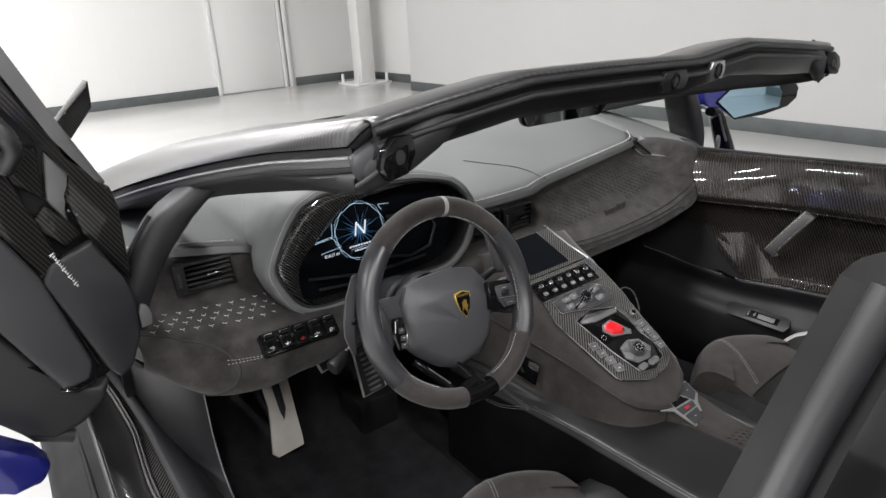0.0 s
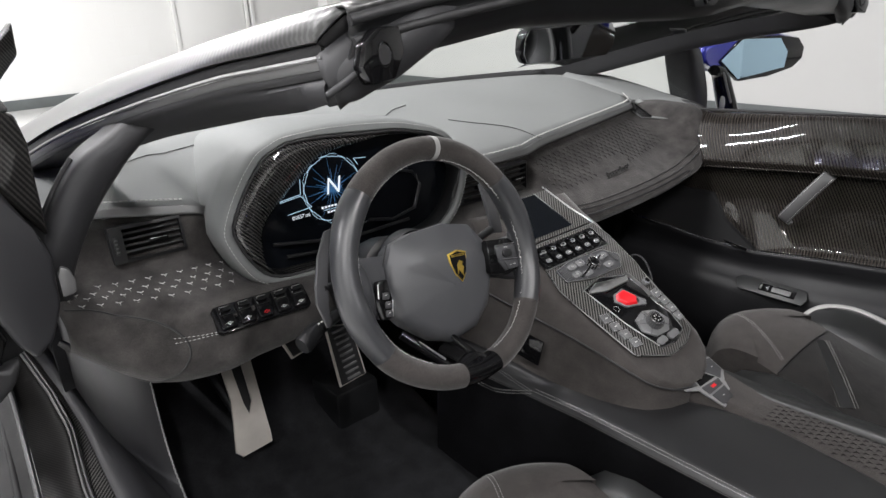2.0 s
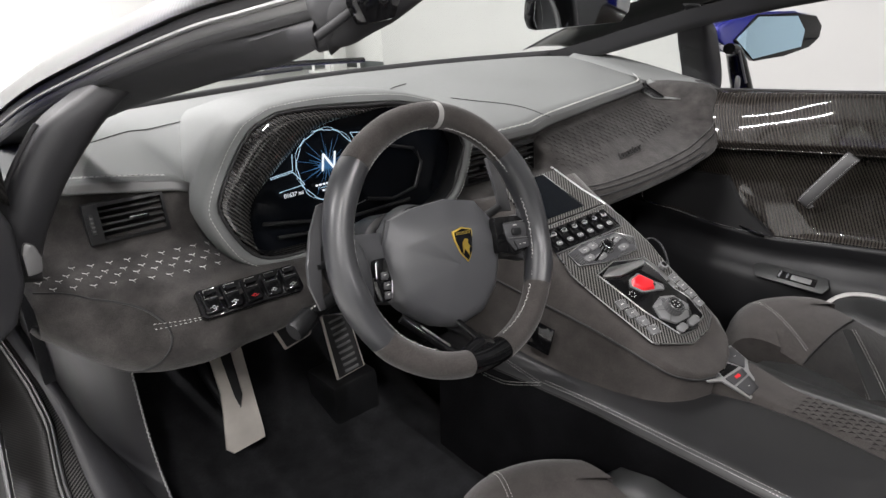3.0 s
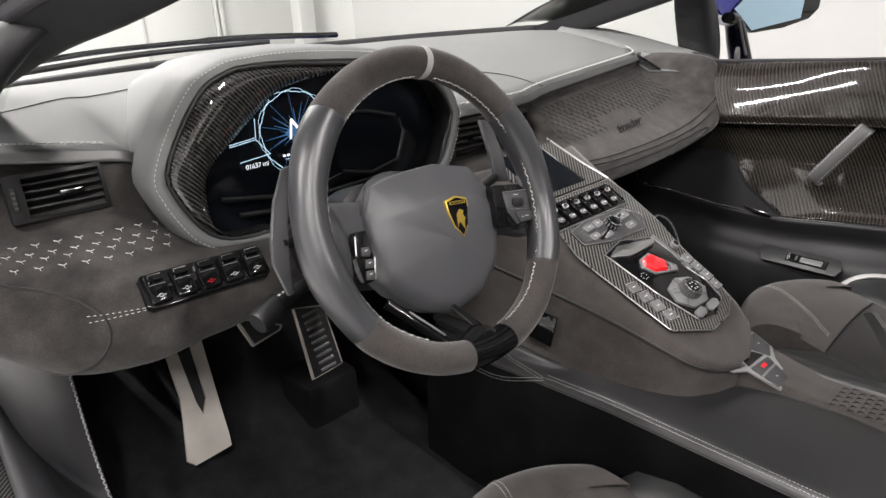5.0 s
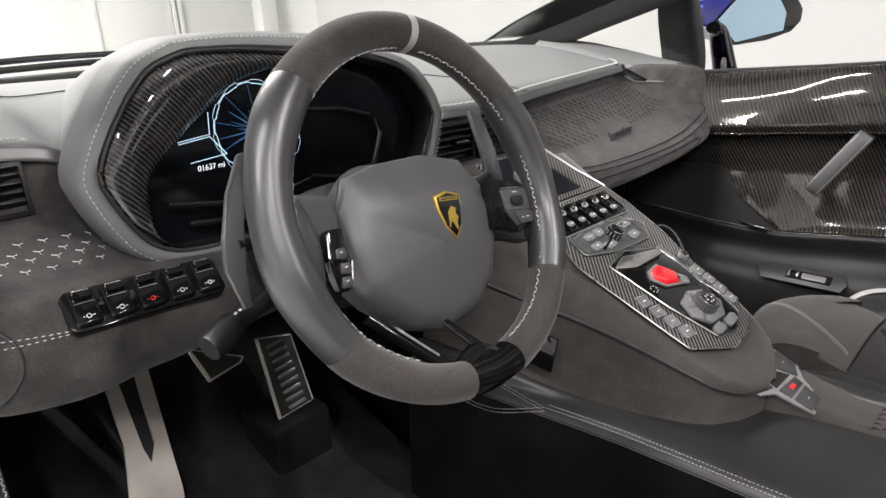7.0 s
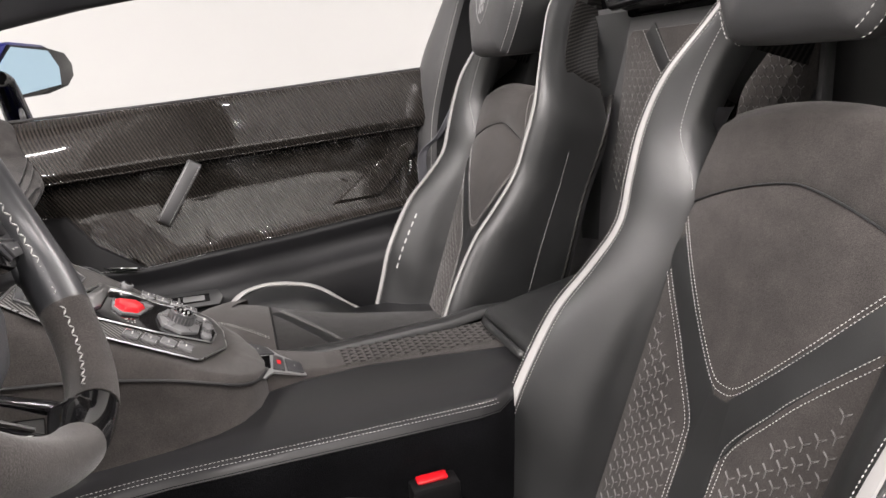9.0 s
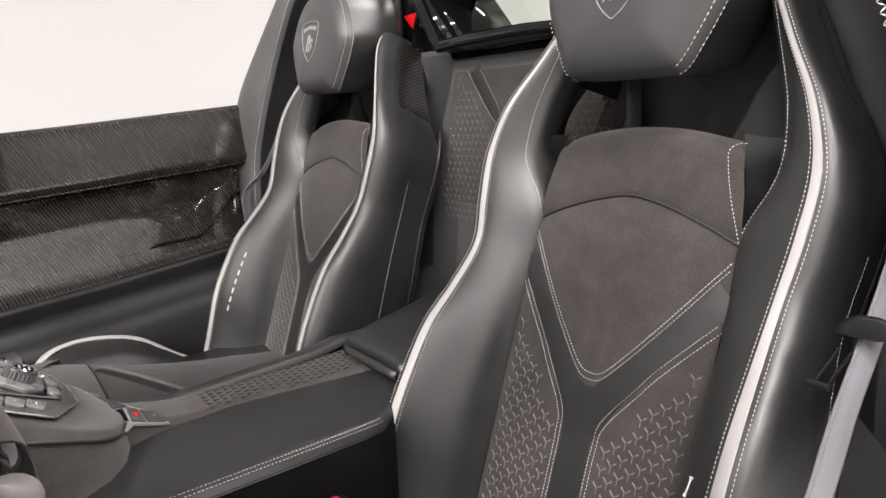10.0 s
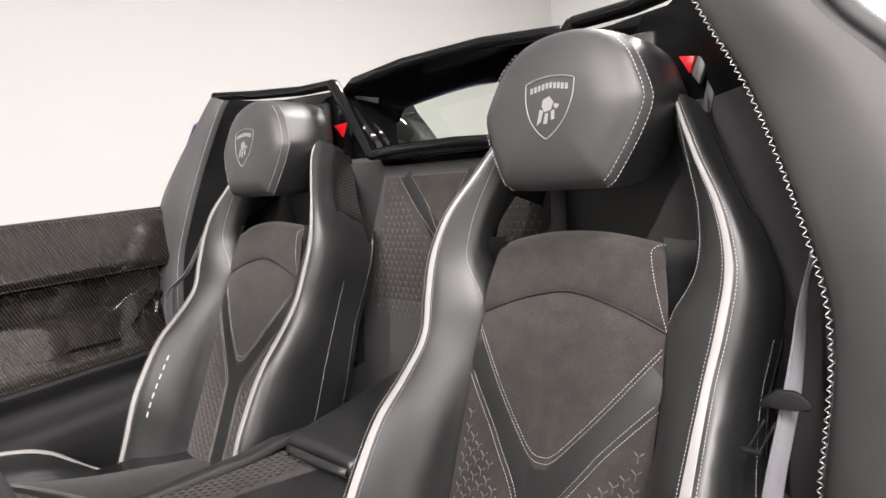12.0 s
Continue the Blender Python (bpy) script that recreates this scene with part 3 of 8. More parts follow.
def face_spot(x, k):
    o = dash_at(x, k)
    ex = dash_at(x + 0.01, k) - dash_at(x - 0.01, k)
    ey = dash_at(x, k - 0.05) - dash_at(x, k + 0.05)
    ex, ey = ex / np.linalg.norm(ex), ey / np.linalg.norm(ey)
    n = np.cross(ex, ey)
    return o + n * 0.0008, ex, ey


# embroidered marks over the driver's knee, and the quilted relief on the passenger side
spots = []
for i in range(13):
    for j in range(4):
        x = -0.86 + i * 0.0235 + 0.0118 * (j % 2)
        if x < -0.575 and not (j == 3 and i > 9) and not (j == 0 and i < 2):
            spots.append(face_spot(x, 4.40 + j * 0.13 - 0.012 * i + 0.02 * (j % 2)))
marks("embroidery", spots, 0.0112, dash, M_THREAD, stroke=0.066)
spots = []
for i in range(30):
    for j in range(9):
        x = 0.115 + i * 0.0205 + (0.01 if j % 2 else 0)
        if x < 0.62 and not (0.26 < x < 0.42 and j > 5):
            spots.append(face_spot(x, 4.12 + j * 0.1))
marks("quilting_relief", spots, 0.015, dash, M_SUEDE_DIM, stroke=0.13, lift=0.0007)
# knee bolster seam and the driver's side panel
stitches("knee_stitching", [dash_at(x, 5.9 + 0.12 * np.sin((x + 0.75) * 14)) + V(0, -0.002, 0) for x in np.linspace(-0.76, -0.70, 12)], dash, gap=0.006, length=0.0045)
stitches("knee_stitching", [dash_at(x, 6.02) + V(0, -0.002, 0) for x in np.linspace(-0.76, -0.70, 12)], dash, gap=0.006, length=0.0045)
tube("knee_panel_seam", [dash_at(x, k) + V(0, -0.0004, 0) for x, k in curve(np.array([(-0.872, 4.85), (-0.83, 4.92), (-0.775, 5.3), (-0.749, 5.8), (-0.741, 6.2), (-0.75, 6.55), (-0.776, 7.0), (-0.80, 7.35)]), 60)], 0.0017, M_RUBBER, dash, n=6)


def air_vent(at, w, h, yaw, slats=5, dx=0.0, lean=0.0, tall=False):
    """A black air vent with a surround, slats and a chrome finger tab."""
    v = thing("air_vent", at, "black slatted air vent with chrome tab in the dashboard", "air vent", "dashboard vents")
    m = pose(*at, 90 + lean, 0, yaw)
    ring = bmesh.new()
    lo = [(-w / 2 - 0.02, -h / 2 - 0.005), (w / 2 + 0.005, -h / 2 - 0.005), (w / 2 + 0.004, h / 2 + 0.005), (-w / 2 - 0.02, h / 2 + 0.005)]
    li = [(-w / 2, -h / 2), (w / 2, -h / 2), (w / 2, h / 2), (-w / 2, h / 2)]
    a = [ring.verts.new((x, y, 0.001)) for x, y in lo]
    b = [ring.verts.new((x, y, 0.003)) for x, y in li]
    c = [ring.verts.new((x, y, -0.035)) for x, y in li]
    d = [ring.verts.new((x * 1.02, y * 1.05, -0.03)) for x, y in lo]
    for i in range(4):
        k = (i + 1) % 4
        ring.faces.new((a[i], a[k], b[k], b[i]))
        ring.faces.new((b[i], b[k], c[k], c[i]))
        ring.faces.new((d[i], d[k], a[k], a[i]))
    ring.faces.new(c)
    bmesh.ops.transform(ring, matrix=m, verts=ring.verts)
    part("surround", ring, M_PLASTIC, v)
    for i in range(slats):
        y = -h / 2 + (i + 0.5) * h / slats
        box("slat", (w, 0.0035, 0.018), m @ pose(0, y, -0.016, -25), M_PLASTIC, v, bevel=0.0008)
    for x in (-w * 0.25, 0.02 * w, w * 0.3):
        box("fin", (0.002, h, 0.01), m @ pose(x, 0, -0.03), M_PLASTIC, v, bevel=0)
    box("tab", (0.03, 0.007, 0.012), m @ pose(w * 0.08, 0, 0.0), M_PIANO, v, bevel=0.002)
    box("chrome_strip", (0.026, 0.002, 0.0015), m @ pose(w * 0.08, 0.0015, 0.0125), M_CHROME, v, bevel=0.0005)
    box("thumb_wheel", (0.006, h * 0.6, 0.006), m @ pose(-w / 2 - 0.012, 0, 0.001), M_RUBBER, v, bevel=0.001)
    for i in range(4):
        box("wheel_mark", (0.004, 0.0022, 0.0006), m @ pose(-w / 2 - 0.012, -h * 0.2 + i * h * 0.13, 0.0072), M_GREY, v, bevel=0)
    return v


air_vent((-0.712, 0.408, 0.803), 0.09, 0.05, -6, 5, lean=-12)
air_vent((-0.077, 0.297, 0.772), 0.080, 0.056, -3, 5)
air_vent((0.036, 0.296, 0.766), 0.076, 0.057, 3, 5)
air_vent((0.690, 0.432, 0.822), 0.036, 0.028, 30, 4)

# light and fog switches under the driver's vent
bank = thing("switch_bank", (-0.62, 0.22, 0.70), "gloss black bank of five rocker switches in the dashboard", "switches")
mb = basis((-0.622, 0.2275, 0.7025), (1, -0.05, 0.0), (0, -0.71, 0.70))
prism("bezel", rect(0.158, 0.046, 0.006), 0.012, mb @ pose(0, 0, -0.006), M_PIANO, bank, bevel=0.002)
for i in range(5):
    x = -0.061 + i * 0.0305
    k = prism("rocker", rect(0.026, 0.04, 0.003), 0.006, mb @ pose(x, 0, 0.006), M_PIANO, bank, bevel=0.0015, top=0.9)
    prism("rocker_cap", [(-0.009, -0.004), (0.009, -0.004), (0.0075, 0.006), (-0.0075, 0.006)], 0.005, mb @ pose(x, 0.011, 0.011, -12), M_PIANO, k, bevel=0.001)
    box("rocker_edge", (0.019, 0.0007, 0.0008), mb @ pose(x, 0.0035, 0.0125), M_CHROME, k, bevel=0)
    tube("symbol", [np.array(mb @ Vector((x + a, -0.011 + b, 0.0127))) for a, b in disc(0.0022, 10)], 0.0004, M_RED if i == 2 else M_THREAD, k, n=4, closed=True)
    for a in (-0.0045, 0.0045):
        box("symbol_ray", (0.0018, 0.0007, 0.0004), mb @ pose(x + a, -0.011, 0.0125), M_RED if i == 2 else M_THREAD, k, bevel=0)
    tube("rocker_glint", [np.array(mb @ Vector((x - 0.0085, 0.006, 0.0135))), np.array(mb @ Vector((x - 0.0075, 0.0155, 0.0165))), np.array(mb @ Vector((x + 0.0075, 0.0155, 0.0165)))], 0.0005, M_SILVER, k, n=5)

# ---- instrument binnacle ----
CX, CZ = -0.362, 0.825
HOOD = [(0.246, 0.825), (0.232, 0.862), (0.195, 0.902), (0.13, 0.925), (0.065, 0.938), (-0.058, 0.948), (-0.14, 0.947), (-0.165, 0.941), (-0.194, 0.929), (-0.214, 0.911), (-0.230, 0.893), (-0.257, 0.855), (-0.274, 0.820), (-0.270, 0.795), (-0.256, 0.762), (-0.236, 0.733), (-0.20, 0.716), (-0.12, 0.711), (0.12, 0.711), (0.19, 0.735), (0.225, 0.778)]
MOUTH = [(0.226, 0.822), (0.205, 0.868), (0.165, 0.898), (0.082, 0.915), (0.0, 0.910), (-0.057, 0.904), (-0.086, 0.892), (-0.116, 0.872), (-0.155, 0.845), (-0.180, 0.826), (-0.197, 0.810), (-0.206, 0.793), (-0.210, 0.765), (-0.208, 0.739), (-0.18, 0.724), (-0.1, 0.720), (0.1, 0.720), (0.17, 0.740), (0.208, 0.780)]


def polar(loop, n):
    """A closed outline as n points at even angles round the binnacle's middle, with slightly rounded corners."""
    p = curve(np.array(loop + [loop[0]]), 400)
    d = p - V(0, CZ)
    a = np.unwrap(np.arctan2(d[:, 1], d[:, 0]))
    t = np.linspace(0, 2 * np.pi, n, endpoint=False)
    return np.array([np.interp(t, a, d[:, k], period=2 * np.pi) for k in (0, 1)]).T


def hood_ring(y, mix=0.0, grow=0.0, dz=0.0, lean=0.14, n=120, sx=1.0):
    """A ring of the binnacle between its rim (mix 0) and its mouth (mix 1)."""
    h, m = polar(HOOD, n), polar(MOUTH, n)
    d = h * (1 - mix) + m * mix
    d = d + d / np.linalg.norm(d, axis=1)[:, None] * grow
    return np.array([(CX + x * sx, y + z * lean, CZ + z + dz) for x, z in d])


binn = thing("instrument_binnacle", (CX, 0.35, 0.71), "leather-hooded instrument binnacle with carbon inner cowl and lit display", "instrument cluster")
rows = [hood_ring(0.74, 0, 0.0, -0.045, sx=0.72), hood_ring(0.55, 0, 0.006, -0.012, sx=0.80), hood_ring(0.43, 0, 0.010, -0.002, sx=0.89), hood_ring(0.372, 0, 0.012, sx=0.955), hood_ring(0.345, 0, 0.012, sx=0.995), hood_ring(0.335, 0, 0.012), hood_ring(0.300, 0, 0.0105), hood_ring(0.290, 0, 0.007), hood_ring(0.2860, 0, 0.001), hood_ring(0.2855, 0, -0.007), hood_ring(0.292, 0, -0.012)]
sheet("hood", rows, M_DASH, binn, "dark grey leather hood", closed=True, smooth=60)
st = hood_ring(0.2865, 0, 0.004, n=400)
stitches("hood_stitching", np.vstack([st, st[:1]]) + V(0, -0.0012, 0), binn, gap=0.0065, length=0.005, r=0.001)
tube("cowl_seal", hood_ring(0.2905, 0, -0.0135), 0.003, M_RUBBER, binn, n=6, closed=True)
rows = np.array([hood_ring(0.297, 0, -0.014), hood_ring(0.292, 0, -0.019), hood_ring(0.289, 0.3, -0.013), hood_ring(0.291, 0.55, -0.008), hood_ring(0.297, 0.8, -0.003), hood_ring(0.306, 0.96, 0.0), hood_ring(0.312, 1.0, 0.0), hood_ring(0.33, 1.0, 0.002)])
sheet("carbon_cowl", rows[:, 18:84], M_CARBON_COWL, binn, "glossy carbon weave cowl", smooth=60)
sheet("cowl_side", np.concatenate([rows[:, 83:], rows[:, :19]], axis=1), M_PLASTIC, binn, "black cowl side", smooth=60)
bm = bmesh.new()
bm.faces.new([bm.verts.new(p) for p in hood_ring(0.327, 1.0, 0.001)])
part("screen", bm, M_SCREEN, binn, "black display glass")
# display picture: ring, rays, gear letter and counters
SM = basis((CX, 0.322, CZ), (1, 0, 0), (0, -1, 0.14))


def on_screen(x, y, lift=0.002):
    return np.array(SM @ Vector((x, y, lift)))


def screen_bar(name, a, b, w, mat):
    a, b = V(*a), V(*b)
    d = b - a
    box(name, (np.linalg.norm(d), w, 0.0005), SM @ pose((a[0] + b[0]) / 2, (a[1] + b[1]) / 2, 0.002, 0, 0, math.degrees(math.atan2(d[1], d[0]))), mat, binn, bevel=0)


RX, RY = -0.050, 0.013
for k, (r0, w) in enumerate(((0.0575, 0.0005), (0.0605, 0.0003))):
    ring_pts = []
    for i in range(120):
        a = 2 * math.pi * i / 120
        r = r0 * (1.03 if (i // 6 + k) % 2 else 1.0)
        ring_pts.append(on_screen(RX + r * math.cos(a), RY + r * math.sin(a)))
    tube("dial_ring", ring_pts, w, M_BLUE_LINE, binn, n=5, closed=True)
for i in range(22):
    a = i * 2 * math.pi / 22 + 0.1
    r0, r1 = 0.002, 0.022 + 0.032 * ((i * 5) % 7) / 6
    tube("dial_ray", [on_screen(RX + r0 * math.cos(a), RY + r0 * math.sin(a) * 0.7, 0.001), on_screen(RX + r1 * math.cos(a), RY + r1 * math.sin(a) * 0.8, 0.001)], [0.0012, 0.0002], M_BLUE_DEEP, binn, n=4)
for i in range(10):
    a = i * 2 * math.pi / 10 + 0.35
    tube("dial_spoke", [on_screen(RX + 0.02 * math.cos(a), RY + 0.02 * math.sin(a), 0.0008), on_screen(RX + 0.056 * math.cos(a), RY + 0.056 * math.sin(a), 0.0008)], 0.0003, M_BLUE_DEEP, binn, n=4)
prism("dial_glow", [(x * 1.6, y * 0.55) for x, y in disc(0.012, 20)], 0.0003, SM @ pose(RX, RY, 0.0006), M_BLUE_DEEP, binn)
letters("N", 0.042, SM @ pose(RX - 0.002, RY + 0.004, 0.003), M_WHITE_LINE, binn, "gear_letter", shear=0.25, depth=0.0002)
letters("01637 mi", 0.0095, SM @ pose(-0.124, -0.022, 0.003), M_WHITE_LINE, binn, "counter", shear=0.1, depth=0.0002)
letters("SET", 0.007, SM @ pose(-0.028, -0.049, 0.003), M_WHITE_LINE, binn, "set_mark", depth=0.0002)
for i in range(9):
    screen_bar("model_bar", (RX - 0.031 + i * 0.0069, RY - 0.030), (RX - 0.0265 + i * 0.0069, RY - 0.030), 0.0034, M_WHITE_LINE)
for i in range(7):
    screen_bar("model_bar", (RX - 0.020 + i * 0.0060, RY - 0.040), (RX - 0.0158 + i * 0.0060, RY - 0.040), 0.0030, M_WHITE_LINE)
screen_bar("display_line", (RX - 0.028, RY - 0.0353), (RX + 0.018, RY - 0.0353), 0.0006, M_BLUE_LINE)
for a, b in (((-0.158, 0.012), (-0.117, 0.016)), ((-0.158, 0.0095), (-0.117, 0.0135)), ((-0.117, 0.016), (-0.113, 0.042)), ((-0.148, -0.014), (-0.100, -0.010)), ((-0.117, 0.013), (-0.100, -0.010)), ((0.003, 0.058), (0.030, 0.055)), ((0.003, 0.058), (0.010, 0.045)), ((0.035, -0.015), (0.062, -0.011)), ((0.04, -0.028), (0.062, -0.033))):
    screen_bar("display_line", a, b, 0.0009, M_BLUE_LINE)
screen_bar("warning_lamp", (0.056, -0.052), (0.063, -0.051), 0.0036, M_RED_LINE)
# hooded side gauge and the lower frame of the display
gm = [(0.012, 0.030), (0.072, 0.024), (0.122, 0.010), (0.136, -0.018), (0.114, -0.060), (0.060, -0.070), (0.006, -0.058)]
tube("side_gauge_frame", [on_screen(a, b, 0.016) for a, b in gm], 0.003, M_PLASTIC, binn, n=8)
prism("side_gauge_glass", gm, 0.0006, SM @ pose(0, 0, 0.006), M_SCREEN, binn)
tube("side_gauge_glint", [on_screen(a, b, 0.0185) for a, b in ((0.129, 0.004), (0.132, -0.018), (0.113, -0.055))], 0.0009, M_GREY, binn, n=6)
for a, b in (((-0.19, -0.055), (-0.04, -0.082)), ((-0.04, -0.082), (0.10, -0.080)), ((-0.17, -0.082), (-0.05, -0.096))):
    tube("lower_frame", [on_screen(*a, 0.012), on_screen(*b, 0.012)], 0.0032, M_PLASTIC, binn, n=6)
tube("lower_glint", [on_screen(-0.04, -0.068, 0.014), on_screen(0.004, -0.060, 0.014)], 0.0007, M_SILVER, binn, n=6)
# scoop vent at the passenger end of the dashboard
side_vent = thing("side_vent", (0.70, 0.40, 0.80), "grey scooped side vent with dark louvres on the dashboard", "air vent")
VP = [V(0.662, 0.438, 0.829), V(0.655, 0.380, 0.803), V(0.690, 0.318, 0.800), V(0.742, 0.448, 0.842)]
sheet("scoop", [[VP[0] * (1 - a) + VP[3] * a + V(0, 0, -0.004 * math.sin(math.pi * a)) for a in np.linspace(0, 1, 9)], [(VP[0] + VP[1]) / 2 * (1 - a) + (VP[3] + VP[2]) / 2 * a + V(0, 0, -0.008 * math.sin(math.pi * a)) for a in np.linspace(0, 1, 9)], [VP[1] * (1 - a) + VP[2] * a for a in np.linspace(0, 1, 9)]], M_DASH, side_vent, "grey scoop", thick=0.003, smooth=60)
sheet("louvre_bed", [[VP[0] * (1 - a) + VP[3] * a + V(0, -0.001, 0.0015) for a in (0.0, 0.34)], [VP[1] * (1 - a) + VP[2] * a + V(0, -0.001, 0.0015) for a in (0.0, 0.34)]], M_RUBBER, side_vent, thick=0.001)
for f in np.linspace(0.08, 0.92, 7):
    q0, q1 = VP[0] * (1 - f) + VP[1] * f, VP[3] * (1 - f) + VP[2] * f
    tube("louvre", [q0 + V(0, -0.002, 0.003), q0 * 0.68 + q1 * 0.32 + V(0, -0.002, 0.003)], 0.0022, M_PLASTIC, side_vent, n=6)
tube("scoop_lip", [VP[0] * 0.66 + VP[3] * 0.34 + V(0, -0.002, 0.004), VP[1] * 0.66 + VP[2] * 0.34 + V(0, -0.002, 0.004)], 0.002, M_PIANO, side_vent, "gloss black lip", n=8)
# ---- steering wheel ----
WM = basis((-0.431, 0.002, 0.783), (1, 0, 0), (0.04, -0.93, 0.37)) @ pose(0, 0, 0, 0, 0, -10)
wheel = thing("steering_wheel", (-0.424, 0.0, 0.779), "flat-bottomed steering wheel in black leather and charcoal suede", "steering wheel")


def rim_point(a):
    """The rim's middle line; a: degrees from the top, clockwise."""
    t = radians(a)
    x, y = math.sin(t) * 0.1715, math.cos(t) * 0.172
    if y < -0.12:
        y = -0.12 + (y + 0.12) * 0.86
    c = 0.010 + 0.003 * math.cos(2 * t)
    return np.array(WM @ Vector((x, y, c)))


def rim_arc(name, a0, a1, mat, label, r=0.0180):
    n = int(abs(a1 - a0) / 3) + 2
    an = np.linspace(a0, a1, n)
    rr = [r + 0.0022 * math.exp(-((abs((a + 180) % 360 - 180) - 62) / 14) ** 2) + 0.002 * math.exp(-((abs((a + 180) % 360 - 180) - 108) / 10) ** 2) for a in an]
    ob = tube(name, [rim_point(a) for a in an], rr, mat, wheel, label, n=20, up=tuple(WM.col[2][:3]), flat=1.12)
    return ob


rim_arc("rim_top", -52, 45, M_SUEDE, "charcoal suede rim section")
rim_arc("rim_side", 45, 117, M_RIM, "smooth black leather grip")
rim_arc("rim_side", -130, -52, M_RIM, "smooth black leather grip")
rim_arc("rim_bottom", 117, 160, M_SUEDE, "charcoal suede rim section")
rim_arc("rim_bottom", 183, 230, M_SUEDE, "charcoal suede rim section")
rim_arc("rim_centre", 159, 184, M_PIANO, "gloss black lower spoke joint", r=0.0172)
rim_arc("centre_mark", -1.4, 1.4, M_WHITE, "pale centre mark", r=0.0184)
for s in (-1, 1):
    for a0, a1 in ((5, 115), (119, 157)):
        an = np.linspace(a0, a1, 60)
        line = []
        for a in an:
            p = rim_point(s * a)
            inward = np.array(WM.translation) - p
            inward = inward / np.linalg.norm(inward)
            line.append(p + inward * 0.0184 + np.array(WM.col[2][:3]) * 0.006)
        stitches("rim_stitching", line, wheel, gap=0.0052, length=0.0046, r=0.0011, zig=0.002, side=[np.array(WM.col[2][:3])] * 60)

# airbag cover: a faceted five-sided cushion
PAD = [(-0.0685, 0.0393), (-0.0307, 0.0533), (0.0333, 0.0643), (0.0878, 0.0594), (0.1207, 0.0256), (0.1241, -0.0149), (0.1034, -0.0726), (0.0719, -0.1037), (0.0209, -0.119), (-0.0165, -0.1111), (-0.0546, -0.087), (-0.0713, -0.0692), (-0.0817, -0.0241), (-0.0814, 0.009)]
FRONT = [(-0.050, 0.006, -0.015), (-0.028, 0.010, -0.010), (0.012, 0.024, -0.008), (0.075, 0.020, -0.006), (0.096, 0.002, -0.008), (0.102, -0.020, -0.010), (0.090, -0.062, -0.012), (0.063, -0.090, -0.014), (0.02, -0.105, -0.016), (-0.01, -0.099, -0.016), (-0.046, -0.079, -0.017), (-0.063, -0.063, -0.018), (-0.067, -0.026, -0.018), (-0.062, 0.0, -0.018)]


def pad_loop(pts, round_it):
    p = np.array(pts + [pts[0]], float)
    if round_it:
        return curve(p, 71)[:-1]
    return np.vstack([p[i] + (p[i + 1] - p[i]) * t for i in range(len(pts)) for t in np.linspace(0, 1, 5, endpoint=False)])


side = pad_loop([(x, y, -0.03) for x, y in PAD], False)
face = pad_loop(FRONT, False)
mid = V(0.022, -0.032, 0)
flat = V(1, 1, 0)
rows = [mid + (side - mid) * (V(0.9, 0.9, 0) + V(0, 0, 1)) + V(0, 0, -0.045), mid + (side - mid) * (V(0.985, 0.985, 0) + V(0, 0, 1)) + V(0, 0, -0.018), side + V(0, 0, -0.004), mid + (side - mid) * V(0.985, 0.985, 1) + V(0, 0, 0.002), side * 0.5 + face * 0.5 + V(0, 0, 0.002), face]
for f, h in ((0.92, 0.0012), (0.6, 0.004), (0.25, 0.006), (0.01, 0.0065)):
    rows.append(mid * flat + (face - mid) * V(f, f, 0) + V(0, 0, 1) * (face[:, 2:3] * f + (1 - f) * -0.011 + h))
rows = [[np.array(WM @ Vector(p)) for p in r] for r in rows]
sheet("airbag_cover", rows, M_PAD, wheel, "dark grey faceted airbag cover", closed=True, smooth=40)
for a, b in (((-0.084, -0.024, -0.05), (-0.072, 0.040, -0.032)),):
    tube("cover_seam", [np.array(WM @ Vector(p)) for p in (a, (-0.083, 0.010, -0.034), b)], 0.0012, M_RUBBER, wheel, n=6)
sh = [(0, -0.0255), (-0.012, -0.012), (-0.018, 0.008), (-0.0185, 0.0205), (0, 0.025), (0.0185, 0.0205), (0.018, 0.008), (0.012, -0.012)]
EM = WM @ pose(0.036, -0.006, -0.0085, 0, 2, 4)
em = prism("emblem", sh, 0.0045, EM, M_GOLD, wheel, "gold-rimmed black shield emblem", bevel=0.001)
prism("shield_field", [(x * 0.86, y * 0.88 + 0.0004) for x, y in sh], 0.0008, EM @ pose(0, 0, 0.0042), M_PIANO, em)
prism("shield_figure", [(-0.007, -0.011), (-0.003, -0.004), (0.0, -0.008), (0.004, -0.015), (0.005, -0.006), (0.008, -0.001), (0.005, 0.003), (0.007, 0.008), (0.001, 0.0105), (-0.005, 0.005), (-0.006, -0.003)], 0.0008, EM @ pose(0, -0.002, 0.0048), M_GOLD, em)
box("shield_band", (0.026, 0.0038, 0.0008), EM @ pose(0, 0.0165, 0.0048), M_GOLD, em, bevel=0)
for i in range(9):
    box("shield_bar", (0.0014, 0.0026, 0.0004), EM @ pose(-0.0104 + i * 0.0026, 0.0165, 0.0055), M_PIANO, em, bevel=0)
# hub behind the cover
rows = [[np.array(WM @ Vector((x, y, h))) for x, y in disc(r, 32)] for r, h in ((0.045, -0.14), (0.05, -0.10), (0.066, -0.075), (0.06, -0.05))]
sheet("hub", rows, M_PLASTIC, wheel, closed=True, smooth=60)
